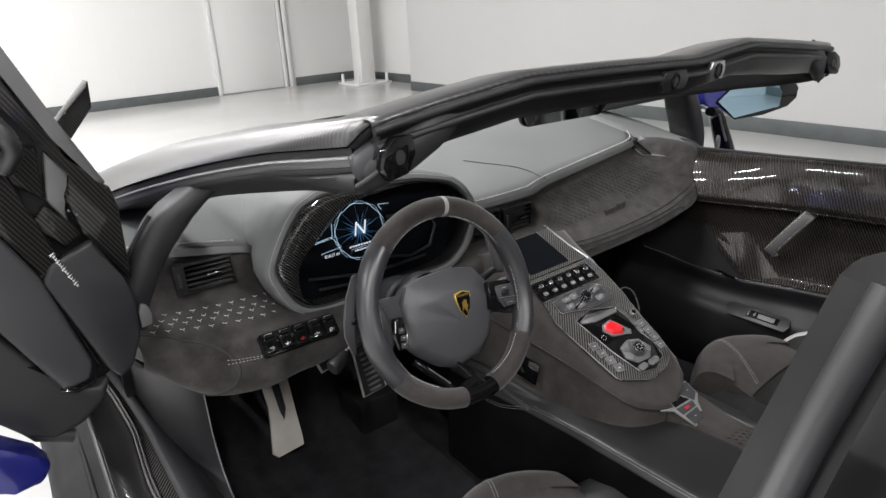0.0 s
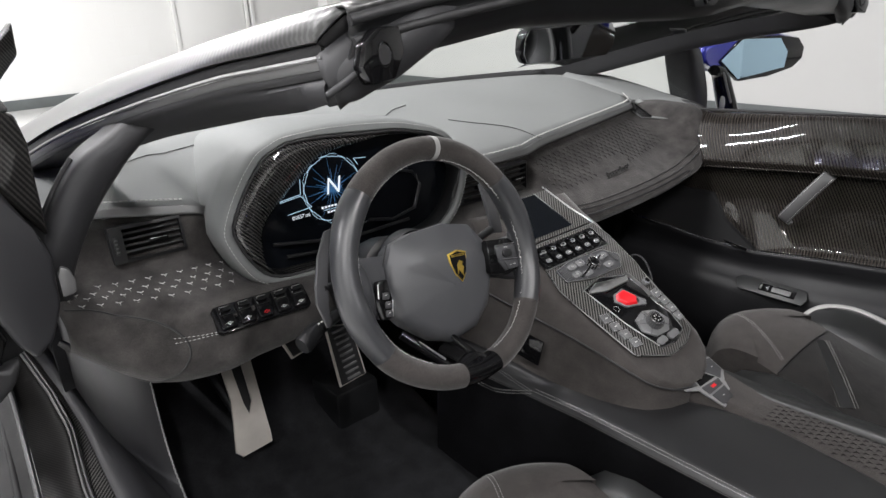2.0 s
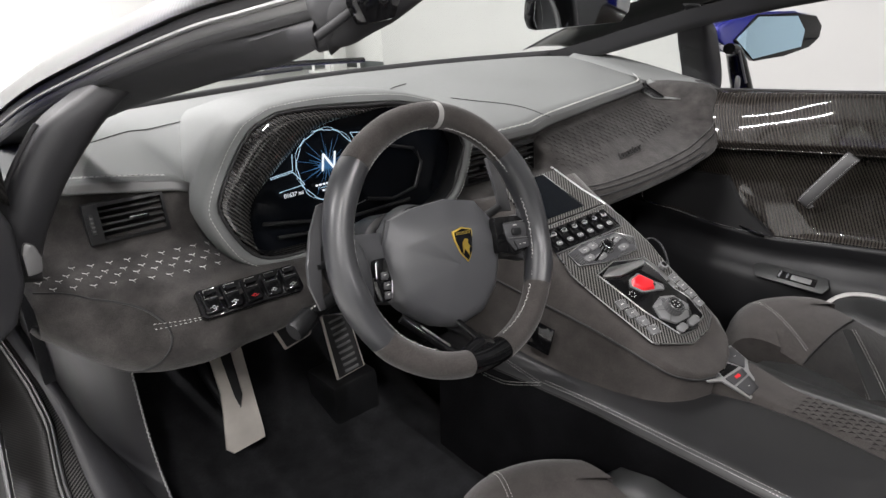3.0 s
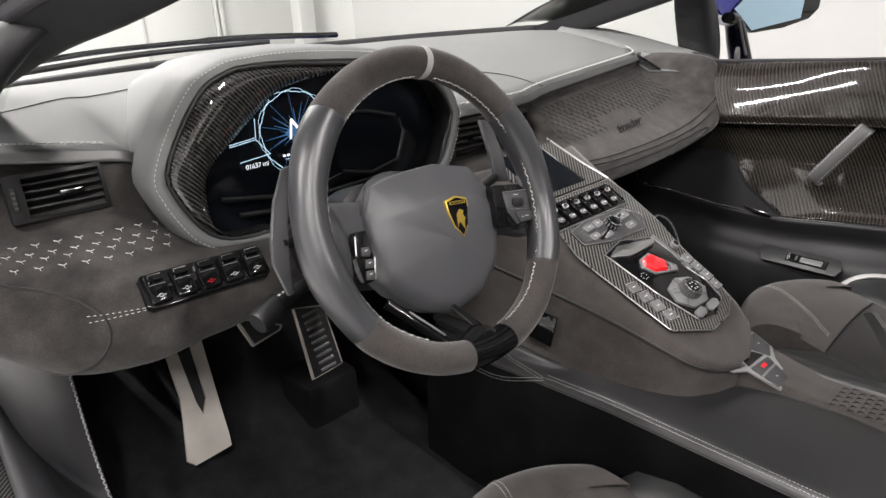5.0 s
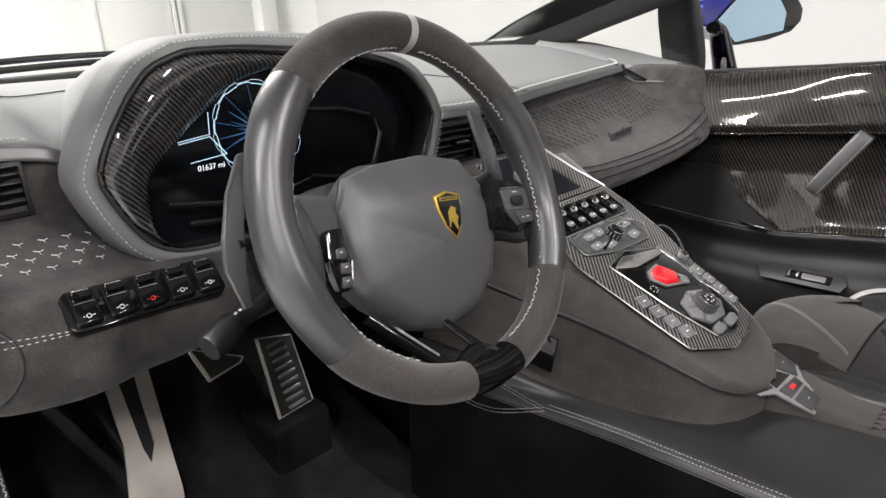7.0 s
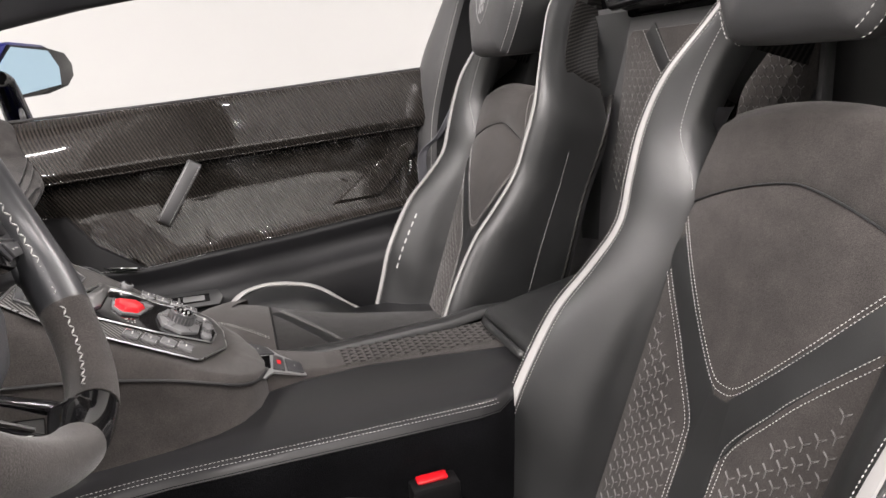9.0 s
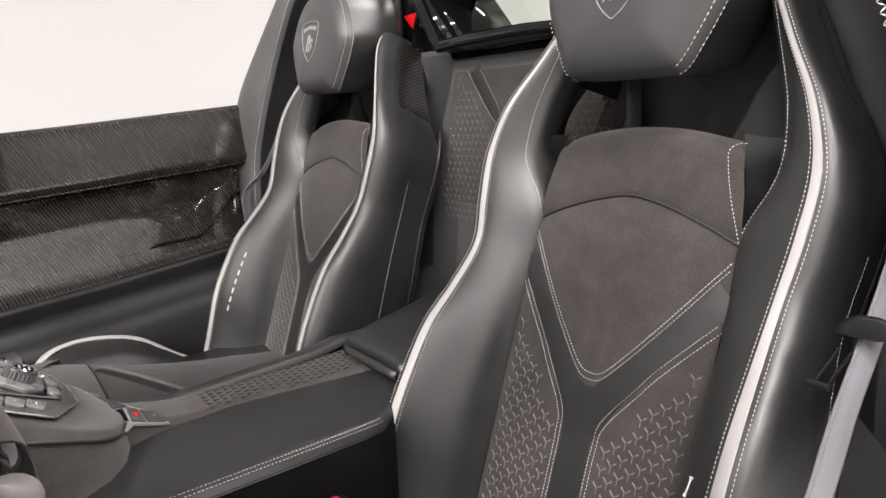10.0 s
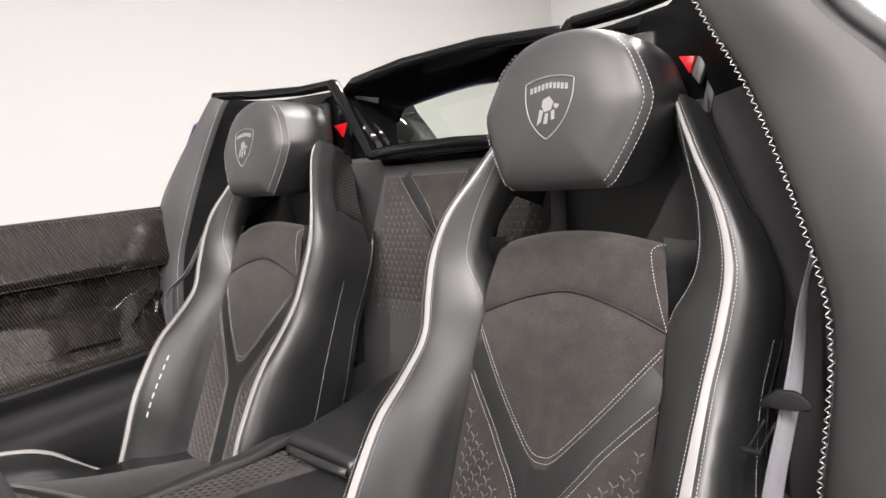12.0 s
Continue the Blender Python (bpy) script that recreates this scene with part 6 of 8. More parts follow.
    for side in (-1, 1):
        rows = []
        for z in np.linspace(0.875, 1.03, 12):
            s = bz(z, B_ST)
            rows.append([back_base(side * u, z) + BN * h for u, h in ((s + 0.004, -0.105), (s + 0.012, -0.135), (s - 0.01, -0.150), (s - 0.03, -0.14), (bz(z, B_IN) + 0.03, -0.04))])
        sheet("shell_arm", rows, M_CARBON, seat, "carbon weave shell arm", smooth=60)
    # seat cushion
    ys = [0.005, 0.0, -0.012, -0.035, -0.075, -0.15, -0.26, -0.38, -0.52, -0.64]
    zc = [0.240, 0.315, 0.368, 0.392, 0.402, 0.392, 0.360, 0.330, 0.310, 0.305]
    rows = [curve([(SX + u, y - 0.05 * (abs(u) / 0.13) ** 2 * (y > -0.12), z - 0.012 * (abs(u) / 0.13) ** 2) for u in np.linspace(-0.135, 0.135, 9)], 21) for y, z in zip(curve(np.array([ys, zc]).T, 40)[:, 0], curve(np.array([ys, zc]).T, 40)[:, 1])]
    cut = [i for i, r in enumerate(rows) if r[10][1] < -0.205][0]
    sheet("seat_cushion", rows[:cut + 1], M_SUEDE, seat, "charcoal suede thigh cushion", smooth=60)
    # Behind the seam the cushion's shade is painted with the darker suede.
    sheet("cushion_well", rows[cut:], M_SUEDE_DARK, seat, "quilted suede seat well, shade put into its colour", smooth=60)
    for e in (0, -1):
        sheet("cushion_side", [[r[e], r[e] * 0.5 + V(r[e][0], r[e][1], 0.22) * 0.5 + V(0.004 if e else -0.004, 0, 0), V(r[e][0], r[e][1] - 0.005, 0.2)] for r in rows[:26]], M_SUEDE, seat, smooth=60)
    cz = curve(np.array([ys, zc]).T, 200)

    def cushion_at(u, y):
        e = 0.05 * (abs(u) / 0.13) ** 2
        k = (abs(u) / 0.13) ** 2
        yy = y + e if y > -0.12 - e else y
        return V(SX + u, y, np.interp(-yy, -cz[:, 0], cz[:, 1]) - 0.012 * k + 0.0012)

    for d in (0.0, 0.009):
        stitches("cushion_stitching", [cushion_at(0.02 - d * 0.8 - 0.105 * t ** 1.3, -0.012 - 0.185 * t) for t in np.linspace(0, 1, 50)], seat, gap=0.006, length=0.0045, r=0.0008)
    tube("cushion_seam", [cushion_at(u, -0.207) for u in np.linspace(-0.128, 0.128, 40)], 0.0014, M_RUBBER, seat, n=6)
    arm = [cushion_at(0.055 - 0.165 * t, -0.214 - 0.125 * t) for t in np.linspace(0, 1, 24)]
    across = V(-0.5, 0.66, 0) / 0.83
    sheet("cushion_band", [[p - across * 0.012 + V(0, 0, 0.0002), p + V(0, 0, 0.0008), p + across * 0.012 + V(0, 0, 0.0002)] for p in arm], M_LEATHER, seat, "black leather fork band")
    for d in (-0.020, -0.0145, 0.0145, 0.020):
        stitches("cushion_stitching", [p + across * d + V(0, 0, 0.0006) for p in arm], seat, gap=0.006, length=0.0045, r=0.0008)
    for side in (-1, 1):
        rows = []
        pipe = []
        for y, h, w, o in ((-0.095, 0.27, 0.20, 0.0), (-0.105, 0.325, 0.215, 0.0), (-0.14, 0.362, 0.248, 0.0), (-0.20, 0.376, 0.268, 0.0), (-0.27, 0.372, 0.262, 0.0), (-0.335, 0.352, 0.25, 0.0), (-0.43, 0.285, 0.236, 0.0), (-0.55, 0.26, 0.23, 0.0)):
            rows.append(curve([(SX + side * a, y, b) for a, b in ((0.110, h - 0.07), (0.135, h - 0.02), (0.16, h - 0.006), (w - 0.02, h), (w, h - 0.012), (w + 0.008, h - 0.05), (w + 0.004, 0.18))], 28))
            pipe.append(V(SX + side * (w - 0.010), y, h + 0.001))
        sheet("cushion_bolster", rows, M_LEATHER, seat, "black leather cushion bolster", smooth=60)
        line = curve(np.vstack([pipe[1] + V(-side * 0.016, 0.004, -0.012), pipe[2:]]), 60)
        tube("cushion_piping", line, 0.009, M_WHITE, seat, "white leather piping band", n=10, flat=0.45)
        for d in (-0.013, 0.013):
            stitches("cushion_piping_stitching", line + V(side * d, 0, -0.001), seat, gap=0.006, length=0.0045, r=0.0008)
    slab("seat_base", (SX - 0.22, -0.62, 0.14), (SX + 0.22, -0.18, 0.30), M_PLASTIC, seat, bevel=0.01)


M_GREY_PRINT = material("pale_grey_print", (0.27, 0.27, 0.27), 0.45, vary=0.06)
seat = thing("bucket_seat", (SX, -0.45, 0.14), "black leather bucket seat with suede insert and white piping", "seat", "pair of seats")
seat_parts(seat)
second = copy_thing(seat, pose(SX + 0.81, -0.465, 0.155))
bpy.context.view_layer.update()
# loose thread tie on the bolster of the driver's seat
tie = tube("thread_tie", curve([(-0.5965, -0.5605, 0.5165), (-0.596, -0.556, 0.508), (-0.594, -0.5535, 0.4995)], 8), [0.0022, 0.0011, 0.0009, 0.0009, 0.0009, 0.0009, 0.0011, 0.0018], M_THREAD, seat, "pale thread tie", n=8)
# lettering on the outer bolster of the second seat, as plain bars
shift = V(0.81, -0.015, 0.015)
for i in range(7):
    z = 0.362 + i * 0.0205
    u = bz(z, B_ST) - 0.040
    k = k_of(z, u)
    p = bolster(1, k, z) + shift
    q = bolster(1, k_of(z + 0.01, bz(z + 0.01, B_ST) - 0.040), z + 0.01) + shift
    n = np.cross(bolster(1, k + 0.02, z) - bolster(1, k - 0.02, z), V(0, -0.34, 0.94))
    m = basis(p, q - p, n if n[1] > 0 else -n)
    box("lettering_bar", (0.0125, 0.0036, 0.0008), m @ pose(0, 0, 0.0004), M_THREAD, second, bevel=0)
# ---- passenger door ----
DOOR_Y = [0.34, 0.25, 0.16, 0.05, -0.10, -0.30, -0.50, -0.64, -0.69]


def door_pt(y, k):
    """The passenger door's inner skin; k from 0 at the outer belt line to 9 at the sill."""
    zb = interp(y, [-0.69, -0.3, 0.0, 0.34], [0.866, 0.842, 0.826, 0.812])
    f = smoothstep(y, -0.1, 0.25)
    dx = -0.055 * f
    zl = interp(y, [-0.6, -0.3, -0.02, 0.05, 0.3], [0.53, 0.495, 0.470, 0.468, 0.50])
    pts = [(0.815, zb - 0.004), (0.79, zb), (0.77 + dx * 0.3, zb - 0.006), (0.752 + dx * 0.8, zb - 0.05), (0.732 + dx, zb - 0.118), (0.738 + dx, zb - 0.132), (0.768 + dx, zb - 0.142), (0.772 + dx * 0.9, (zb + zl) / 2 - 0.05), (0.745 + dx, zl + 0.012), (0.728 + dx, zl)]
    p = np.array(pts)
    if k < 4:
        i = int(k)
        f = k - i
        a, b, c, d = p[max(i - 1, 0)], p[i], p[i + 1], p[min(i + 2, 4)]
        x, z = 0.5 * (2 * b + (c - a) * f + (2 * a - 5 * b + 4 * c - d) * f ** 2 + (3 * b - a - 3 * c + d) * f ** 3)
        return V(x, y, z)
    kk = np.arange(len(pts))
    return V(np.interp(k, kk, p[:, 0]), y, np.interp(k, kk, p[:, 1]))


pdoor = thing("scissor_door", (0.78, -0.2, 0.2), "closed vehicle door with glossy carbon weave inner panels", "door")
ys = np.linspace(0.33, -0.69, 50)
sheet("belt_panel", [[door_pt(y, k) for k in np.linspace(0.0, 5.0, 36)] for y in ys], M_CARBON_DOOR, pdoor, "glossy carbon weave upper panel", thick=0.004, smooth=50)
sheet("recess_panel", [[door_pt(y, k) for k in np.linspace(5.0, 9.0, 30)] for y in ys], M_CARBON_DOOR, pdoor, "dark carbon weave recess panel", thick=0.004, smooth=50)
tube("belt_seal", [door_pt(y, 1.0) + V(0.004, 0, 0.002) for y in ys], 0.0035, M_RUBBER, pdoor, n=8)
sheet("lower_panel", [[door_pt(y, 9.0) + V(a, 0, b) for a, b in ((0.0, 0.0), (-0.004, -0.012), (0.004, -0.03), (-0.002, -0.07), (-0.03, -0.085), (-0.05, -0.115), (-0.048, -0.2), (-0.06, -0.3))] for y in np.linspace(0.44, -0.69, 40)], M_LEATHER_SOFT, pdoor, "black leather lower panel", thick=0.005, smooth=60)
sheet("outer_skin", [[(0.815, y, interp(y, [-0.69, 0.34], [0.862, 0.808])), (0.90, y, 0.76), (0.955, y, 0.6), (0.96, y, 0.42), (0.9, y, 0.22)] for y in np.linspace(0.6, -0.69, 20)], M_BLUE, pdoor, "deep blue painted outer skin", smooth=60)
# facets pressed into the recess panel


def door_face(y, z):
    """The recess panel's place at a height z."""
    ks = np.linspace(5.0, 9.0, 60)
    pts = np.array([door_pt(y, k) for k in ks])
    return V(np.interp(-z, -pts[:, 2], pts[:, 0]), y, z)


def door_facet(name, yz, rise, mat, label="", inset=0.12):
    """A raised many-sided facet on the recess panel, flat on top with sloping sides."""
    lo = [door_face(y, z) + V(0.002, 0, 0) for y, z in yz]
    mid = np.mean(lo, axis=0)
    hi = [p + (mid - p) * inset + V(-rise - 0.002, 0, 0) for p in lo]
    bm = bmesh.new()
    a = [bm.verts.new(p) for p in lo]
    b = [bm.verts.new(p) for p in hi]
    for i in range(len(a)):
        k = (i + 1) % len(a)
        bm.faces.new((a[i], a[k], b[k], b[i]))
    bm.faces.new(b)
    return part(name, bm, mat, pdoor, label, smooth=20)


door_facet("stepped_facet", [(0.162, 0.582), (0.062, 0.604), (-0.052, 0.487), (0.029, 0.468)], 0.004, M_CARBON_DOOR, "carbon weave stepped facet", 0.04)
door_facet("rear_facet", [(-0.40, 0.545), (-0.51, 0.625), (-0.637, 0.697), (-0.665, 0.704), (-0.655, 0.67), (-0.53, 0.553)], 0.014, M_CARBON_DOOR, "carbon weave rear facet", 0.2)
door_facet("rear_facet", [(-0.33, 0.54), (-0.45, 0.62), (-0.47, 0.61), (-0.39, 0.54)], 0.008, M_CARBON_DOOR, "carbon weave rear facet", 0.2)
for h in (0.0, 0.016):
    tube("panel_ridge", [door_face(y, z + h) + V(-0.001, 0, 0) for y, z in curve([(0.03, 0.476), (-0.10, 0.487), (-0.24, 0.502), (-0.58, 0.54)], 30)], 0.0035, M_CARBON_DOOR, pdoor, n=8)
tube("panel_ridge", [door_face(y, z) + V(-0.001, 0, 0) for y, z in curve([(0.08, 0.665), (0.075, 0.63), (0.062, 0.606)], 12)], 0.004, M_CARBON_DOOR, pdoor, n=8)
# pull strap
a, b = V(0.742, -0.104, 0.690), V(0.722, -0.022, 0.570)
mid = (a + b) / 2 + V(-0.022, 0, 0)
pts = curve([a + V(0.02, 0, 0.006), a + V(-0.012, 0, 0), mid, b + V(-0.012, 0, 0), b + V(0.02, 0, -0.006)], 24)
strap_rows = []
for i, p in enumerate(pts):
    w = V(0.0, 0.0135, 0.009)
    strap_rows.append([p - w, p - w * 0.8 + V(-0.003, 0, 0), p + V(-0.004, 0, 0), p + w * 0.8 + V(-0.003, 0, 0), p + w, p + w * 0.8 + V(0.003, 0, 0), p - w * 0.8 + V(0.003, 0, 0)])
strap = sheet("pull_strap", strap_rows, M_LEATHER_TRIM, pdoor, "grey leather pull strap with white stitching", closed=True, caps=True, smooth=60)
for s in (-1, 1):
    stitches("strap_stitching", [p + V(0.0, 0.0135, 0.009) * 0.75 * s + V(-0.0045, 0, 0) for p in pts[3:-3]], strap, gap=0.005, length=0.0038, r=0.0008)
# leather speaker panel with a chrome bar
uv = [(0.42, 7.3), (0.35, 6.95), (0.178, 6.95), (0.125, 7.6), (0.034, 8.9), (0.15, 9.0), (0.33, 9.0), (0.40, 8.3)]
bm = bmesh.new()
lo = [bm.verts.new(door_pt(y, k) + V(-0.003, 0, 0)) for y, k in uv]
hi = [bm.verts.new(door_pt(y, k) * 0.97 + np.mean([door_pt(a, c) for a, c in uv], axis=0) * 0.03 + V(-0.014, 0, 0)) for y, k in uv]
for i in range(len(uv)):
    j = (i + 1) % len(uv)
    bm.faces.new((lo[i], lo[j], hi[j], hi[i]))
bm.faces.new(hi)
part("speaker_panel", bm, M_LEATHER_DEEP, pdoor, "black leather speaker panel", smooth=30)
stitches("speaker_stitching", [door_pt(y, k) + V(-0.014, 0, 0.002) for y, k in curve([(0.42, 7.4), (0.405, 8.2), (0.36, 8.9), (0.2, 9.0), (0.05, 9.0), (-0.1, 9.0)], 40)], pdoor, gap=0.006, length=0.0045, r=0.0007)
box("badge_bar", (0.085, 0.009, 0.003), basis(door_pt(0.092, 8.86) + V(-0.014, 0, 0.004), (0, -1, -0.14), (-1, 0, 0.1)), M_CHROME, pdoor, "chrome speaker badge", bevel=0.001)
# window switch plate
SWM = basis((0.668, -0.038, 0.382), (0.14, -0.98, -0.13), (-0.62, -0.08, 0.78))
sp = prism("switch_plate", [(-0.085, -0.02), (0.075, -0.02), (0.085, 0.0), (0.075, 0.024), (-0.085, 0.024), (-0.1, 0.01)], 0.006, SWM, M_LEATHER, pdoor, "black window switch plate", bevel=0.002)
box("switch_well", (0.09, 0.022, 0.002), SWM @ pose(0.01, 0.002, 0.005), M_PIANO, sp, bevel=0.0005)
box("window_switch", (0.048, 0.015, 0.004), SWM @ pose(0.02, 0.002, 0.005), M_TRIM, sp, "satin grey window switch", bevel=0.002)
box("lock_switch", (0.005, 0.018, 0.005), SWM @ pose(-0.03, 0.002, 0.006), M_CHROME, sp, bevel=0.001)
box("lock_switch", (0.005, 0.014, 0.005), SWM @ pose(-0.012, 0.002, 0.006), M_CHROME, sp, bevel=0.001)

# ---- windscreen frame ----
frame_thing = thing("windscreen_frame", (0, 0.3, 0.85), "open roadster windscreen frame in satin carbon with black seals", "windscreen frame")
# header across the car: sections (y, z) shift along x
hx = np.linspace(-0.645, 0.645, 80)
HEAD_X = [-0.68, -0.596, -0.52, -0.387, -0.296, -0.158, 0.03, 0.112, 0.211, 0.424, 0.576, 0.68]
HEAD_Z = [1.147, 1.161, 1.172, 1.188, 1.187, 1.183, 1.176, 1.184, 1.191, 1.171, 1.154, 1.145]


def header_mid(x):
    return V(x, -0.122 - 0.035 * (1 - (x / 0.65) ** 2), np.interp(x, HEAD_X, HEAD_Z) - 0.025)


def header_rows(sec):
    return [[header_mid(x) + V(0, a, b) for a, b in sec] for x in hx]


sheet("header_top", header_rows([(0.16, -0.012), (0.10, 0.012), (0.04, 0.022), (0.0, 0.025), (-0.008, 0.022), (-0.01, 0.016)]), M_CARBON_MATT, frame_thing, "satin carbon header skin", thick=0.003, smooth=60)
sheet("header_inner", header_rows([(-0.008, 0.014), (-0.012, 0.008), (-0.008, -0.004), (-0.014, -0.010), (-0.008, -0.022), (0.0, -0.034), (0.02, -0.046), (0.07, -0.052), (0.14, -0.03)]), M_PLASTIC, frame_thing, "black header lining", thick=0.003, smooth=40)
for a, b, r in ((-0.012, 0.010, 0.006), (-0.016, -0.010, 0.005)):
    tube("header_seal", [header_mid(x) + V(0, a, b) for x in hx], r, M_RUBBER, frame_thing, n=8)


def latch(at, yaw, tone, w=0.05):
    m = basis(at, (1, yaw, 0), (0, -1, -0.12))
    pl = prism("latch_plate", [(-w, 0.0), (-w * 0.72, 0.017), (w * 0.72, 0.017), (w, 0.0), (w * 0.72, -0.017), (-w * 0.72, -0.017)], 0.01, m, tone, frame_thing, "faceted roof latch plate", bevel=0.002)
    ring = tube("latch_socket", [np.array(m @ Vector((x * 0.9, y * 1.1, 0.0105))) for x, y in disc(0.0105, 20)], 0.0028, M_PIANO, frame_thing, n=8, closed=True)
    prism("latch_hole", disc(0.0095, 20), 0.0012, m @ pose(0, 0, 0.0098), M_RUBBER, frame_thing)


latch((-0.057, -0.168, 1.140), 0.0, M_PLASTIC, 0.04)
latch((0.076, -0.168, 1.144), 0.0, M_SILVER, 0.026)
for s in (-1, 1):
    # corner bracket at the end of the header
    arm = curve([(s * 0.50, -0.132, 1.142), (s * 0.55, -0.132, 1.126), (s * 0.592, -0.128, 1.107), (s * 0.625, -0.120, 1.090), (s * 0.65, -0.110, 1.073), (s * 0.662, -0.100, 1.062)], 24)
    tube("corner_bracket", arm, np.interp(np.linspace(0, 1, 24), [0, 0.3, 0.6, 0.85, 1], [0.010, 0.019, 0.021, 0.017, 0.007]), M_BRACKET, frame_thing, "dark grey sculpted latch bracket", n=16, flat=1.35)
    sheet("bracket_web", [[p + V(s * 0.016, 0.006, 0.034), p + V(s * 0.018, -0.004, 0.016), p + V(s * 0.010, -0.012, -0.004), p + V(0, -0.004, -0.02)] for p in arm[6:22]], M_BRACKET, frame_thing, thick=0.004, smooth=60)
    tube("bracket_ridge", [p + V(s * 0.012, -0.014 - 0.006 * math.sin(k * 0.26), 0.002) for k, p in enumerate(arm[11:23])], 0.004, M_BRACKET, frame_thing, n=8)
    m = basis((s * 0.622, -0.148, 1.104), (1, 0.30 * s, 0.0), (-0.15 * s, -1, 0.05))
    prism("bracket_plate", [(-0.030, -0.010), (-0.020, -0.028), (0.014, -0.024), (0.030, 0.002), (0.026, 0.026), (-0.004, 0.026), (-0.024, 0.012)] if s < 0 else [(0.030, -0.010), (0.020, -0.028), (-0.014, -0.024), (-0.030, 0.002), (-0.026, 0.026), (0.004, 0.026), (0.024, 0.012)], 0.016, m @ pose(0, 0, -0.010), M_PIANO, frame_thing, "gloss black socket plate", bevel=0.003)
    tube("latch_socket", [np.array(m @ Vector((x * 0.85, y * 1.15, 0.0062))) for x, y in disc(0.0105, 20)], 0.0012, M_PIANO, frame_thing, n=8, closed=True)
    prism("latch_hole", disc(0.0095, 20), 0.0012, m @ pose(0, 0, 0.0056), M_RUBBER, frame_thing)
    # roof pillar: satin carbon outside, black lining inside, seal between
    end = header_mid(s * 0.62)
    crest = curve([end + V(0, 0, 0.025), (s * 0.648, -0.075, 1.150), (s * 0.670, 0.055, 1.129), (s * 0.700, 0.235, 1.095), (s * 0.740, 0.47, 1.047), (s * 0.79, 0.72, 0.978), (s * 0.83, 0.90, 0.915)], 60)
    edge = curve([(s * 0.666, -0.102, 1.119), (s * 0.687, -0.022, 1.107), (s * 0.712, 0.080, 1.091), (s * 0.755, 0.265, 1.050), (s * 0.805, 0.44, 1.002), (s * 0.835, 0.62, 0.948), (s * 0.86, 0.80, 0.895)], 60)
    rows = []
    for k, (c, e) in enumerate(zip(crest, edge)):
        f = max(0.0, 1 - k / 16.0)
        a = V(0, 0.16, -0.037) * f + V(-s * 0.05, 0.075, -0.012) * (1 - f)
        out = V(s * 0.006, -0.006, 0.006) * (1 if k else 0.5)
        rows.append([c + a, c + a * 0.62 + V(0, 0, 0.006), c + a * 0.25 + V(0, 0, 0.004), c, c * 0.72 + e * 0.28 + out, c * 0.4 + e * 0.6 + out, c * 0.12 + e * 0.88 + out * 0.5, e, e + V(-s * 0.012, 0.008, -0.003)])
    hub = V(s * 0.628, -0.115, 1.105)
    sheet("skin_end", [[p * (1 - k) + hub * k + V(-s * 0.003, 0.003, -0.003) for p in rows[0]] for k in (0.0, 0.3, 0.7, 0.98)], M_MATT, frame_thing, "black moulded pillar end", thick=0.003, smooth=50)
    sheet("pillar_skin", rows, M_CARBON_MATT, frame_thing, "satin carbon pillar skin", thick=0.003, smooth=60)
    for nm, mat, lab, u, v in (("seal_strip", M_RUBBER, "black rubber seal strip", (-0.006, 0.002, -0.003), (-0.006, 0.000, -0.013)), ("bright_strip", M_TRIM, "satin silver strip", (-0.001, -0.004, -0.013), (-0.001, -0.006, -0.0175)), ("channel_strip", M_TRIM, "satin grey channel strip", (-0.003, -0.005, -0.018), (-0.006, -0.007, -0.027)), ("inner_seal", M_RUBBER, "black rubber inner seal", (-0.005, -0.009, -0.027), (-0.007, -0.008, -0.035))):
        a, b = V(s * u[0], u[1], u[2]), V(s * v[0], v[1], v[2])
        sheet(nm, [[p + a + V(-s * 0.008, 0.008, 0), p + a, p + (a + b) / 2 + V(s * 0.001, -0.0015, 0), p + b, p + b + V(-s * 0.008, 0.008, 0)] for p in edge], mat, frame_thing, lab, smooth=40)
    low = curve([(s * 0.662, -0.108, 1.058), (s * 0.655, -0.03, 1.041), (s * 0.656, 0.068, 1.026), (s * 0.672, 0.18, 1.004), (s * 0.70, 0.30, 0.980), (s * 0.725, 0.45, 0.943), (s * 0.75, 0.62, 0.90), (s * 0.76, 0.76, 0.87)], 60)
    sheet("pillar_lining", [curve([t + V(-s * 0.010, -0.004, -0.035), t * 0.55 + l * 0.45 + V(s * 0.006, -0.012, -0.012), l + V(s * 0.006, -0.006, 0.006), l, l + V(-s * 0.012, 0.02, 0.004), l + V(-s * 0.03, 0.06, 0.035)], 12) for t, l in zip(edge, low)], M_BRACKET, frame_thing, "dark grey pillar lining", smooth=60)
    # upright post between quarter window and door
    post = curve([(s * 0.716, 0.292, 1.030), (s * 0.738, 0.292, 1.012), (s * 0.762, 0.292, 0.992), (s * 0.793, 0.294, 0.966), (s * 0.828, 0.30, 0.920), (s * 0.862, 0.305, 0.862), (s * 0.880, 0.31, 0.820), (s * 0.886, 0.315, 0.785)], 30)
    if s > 0:
        post = post + V(-0.020, 0.016, 0.0)
    rows = []
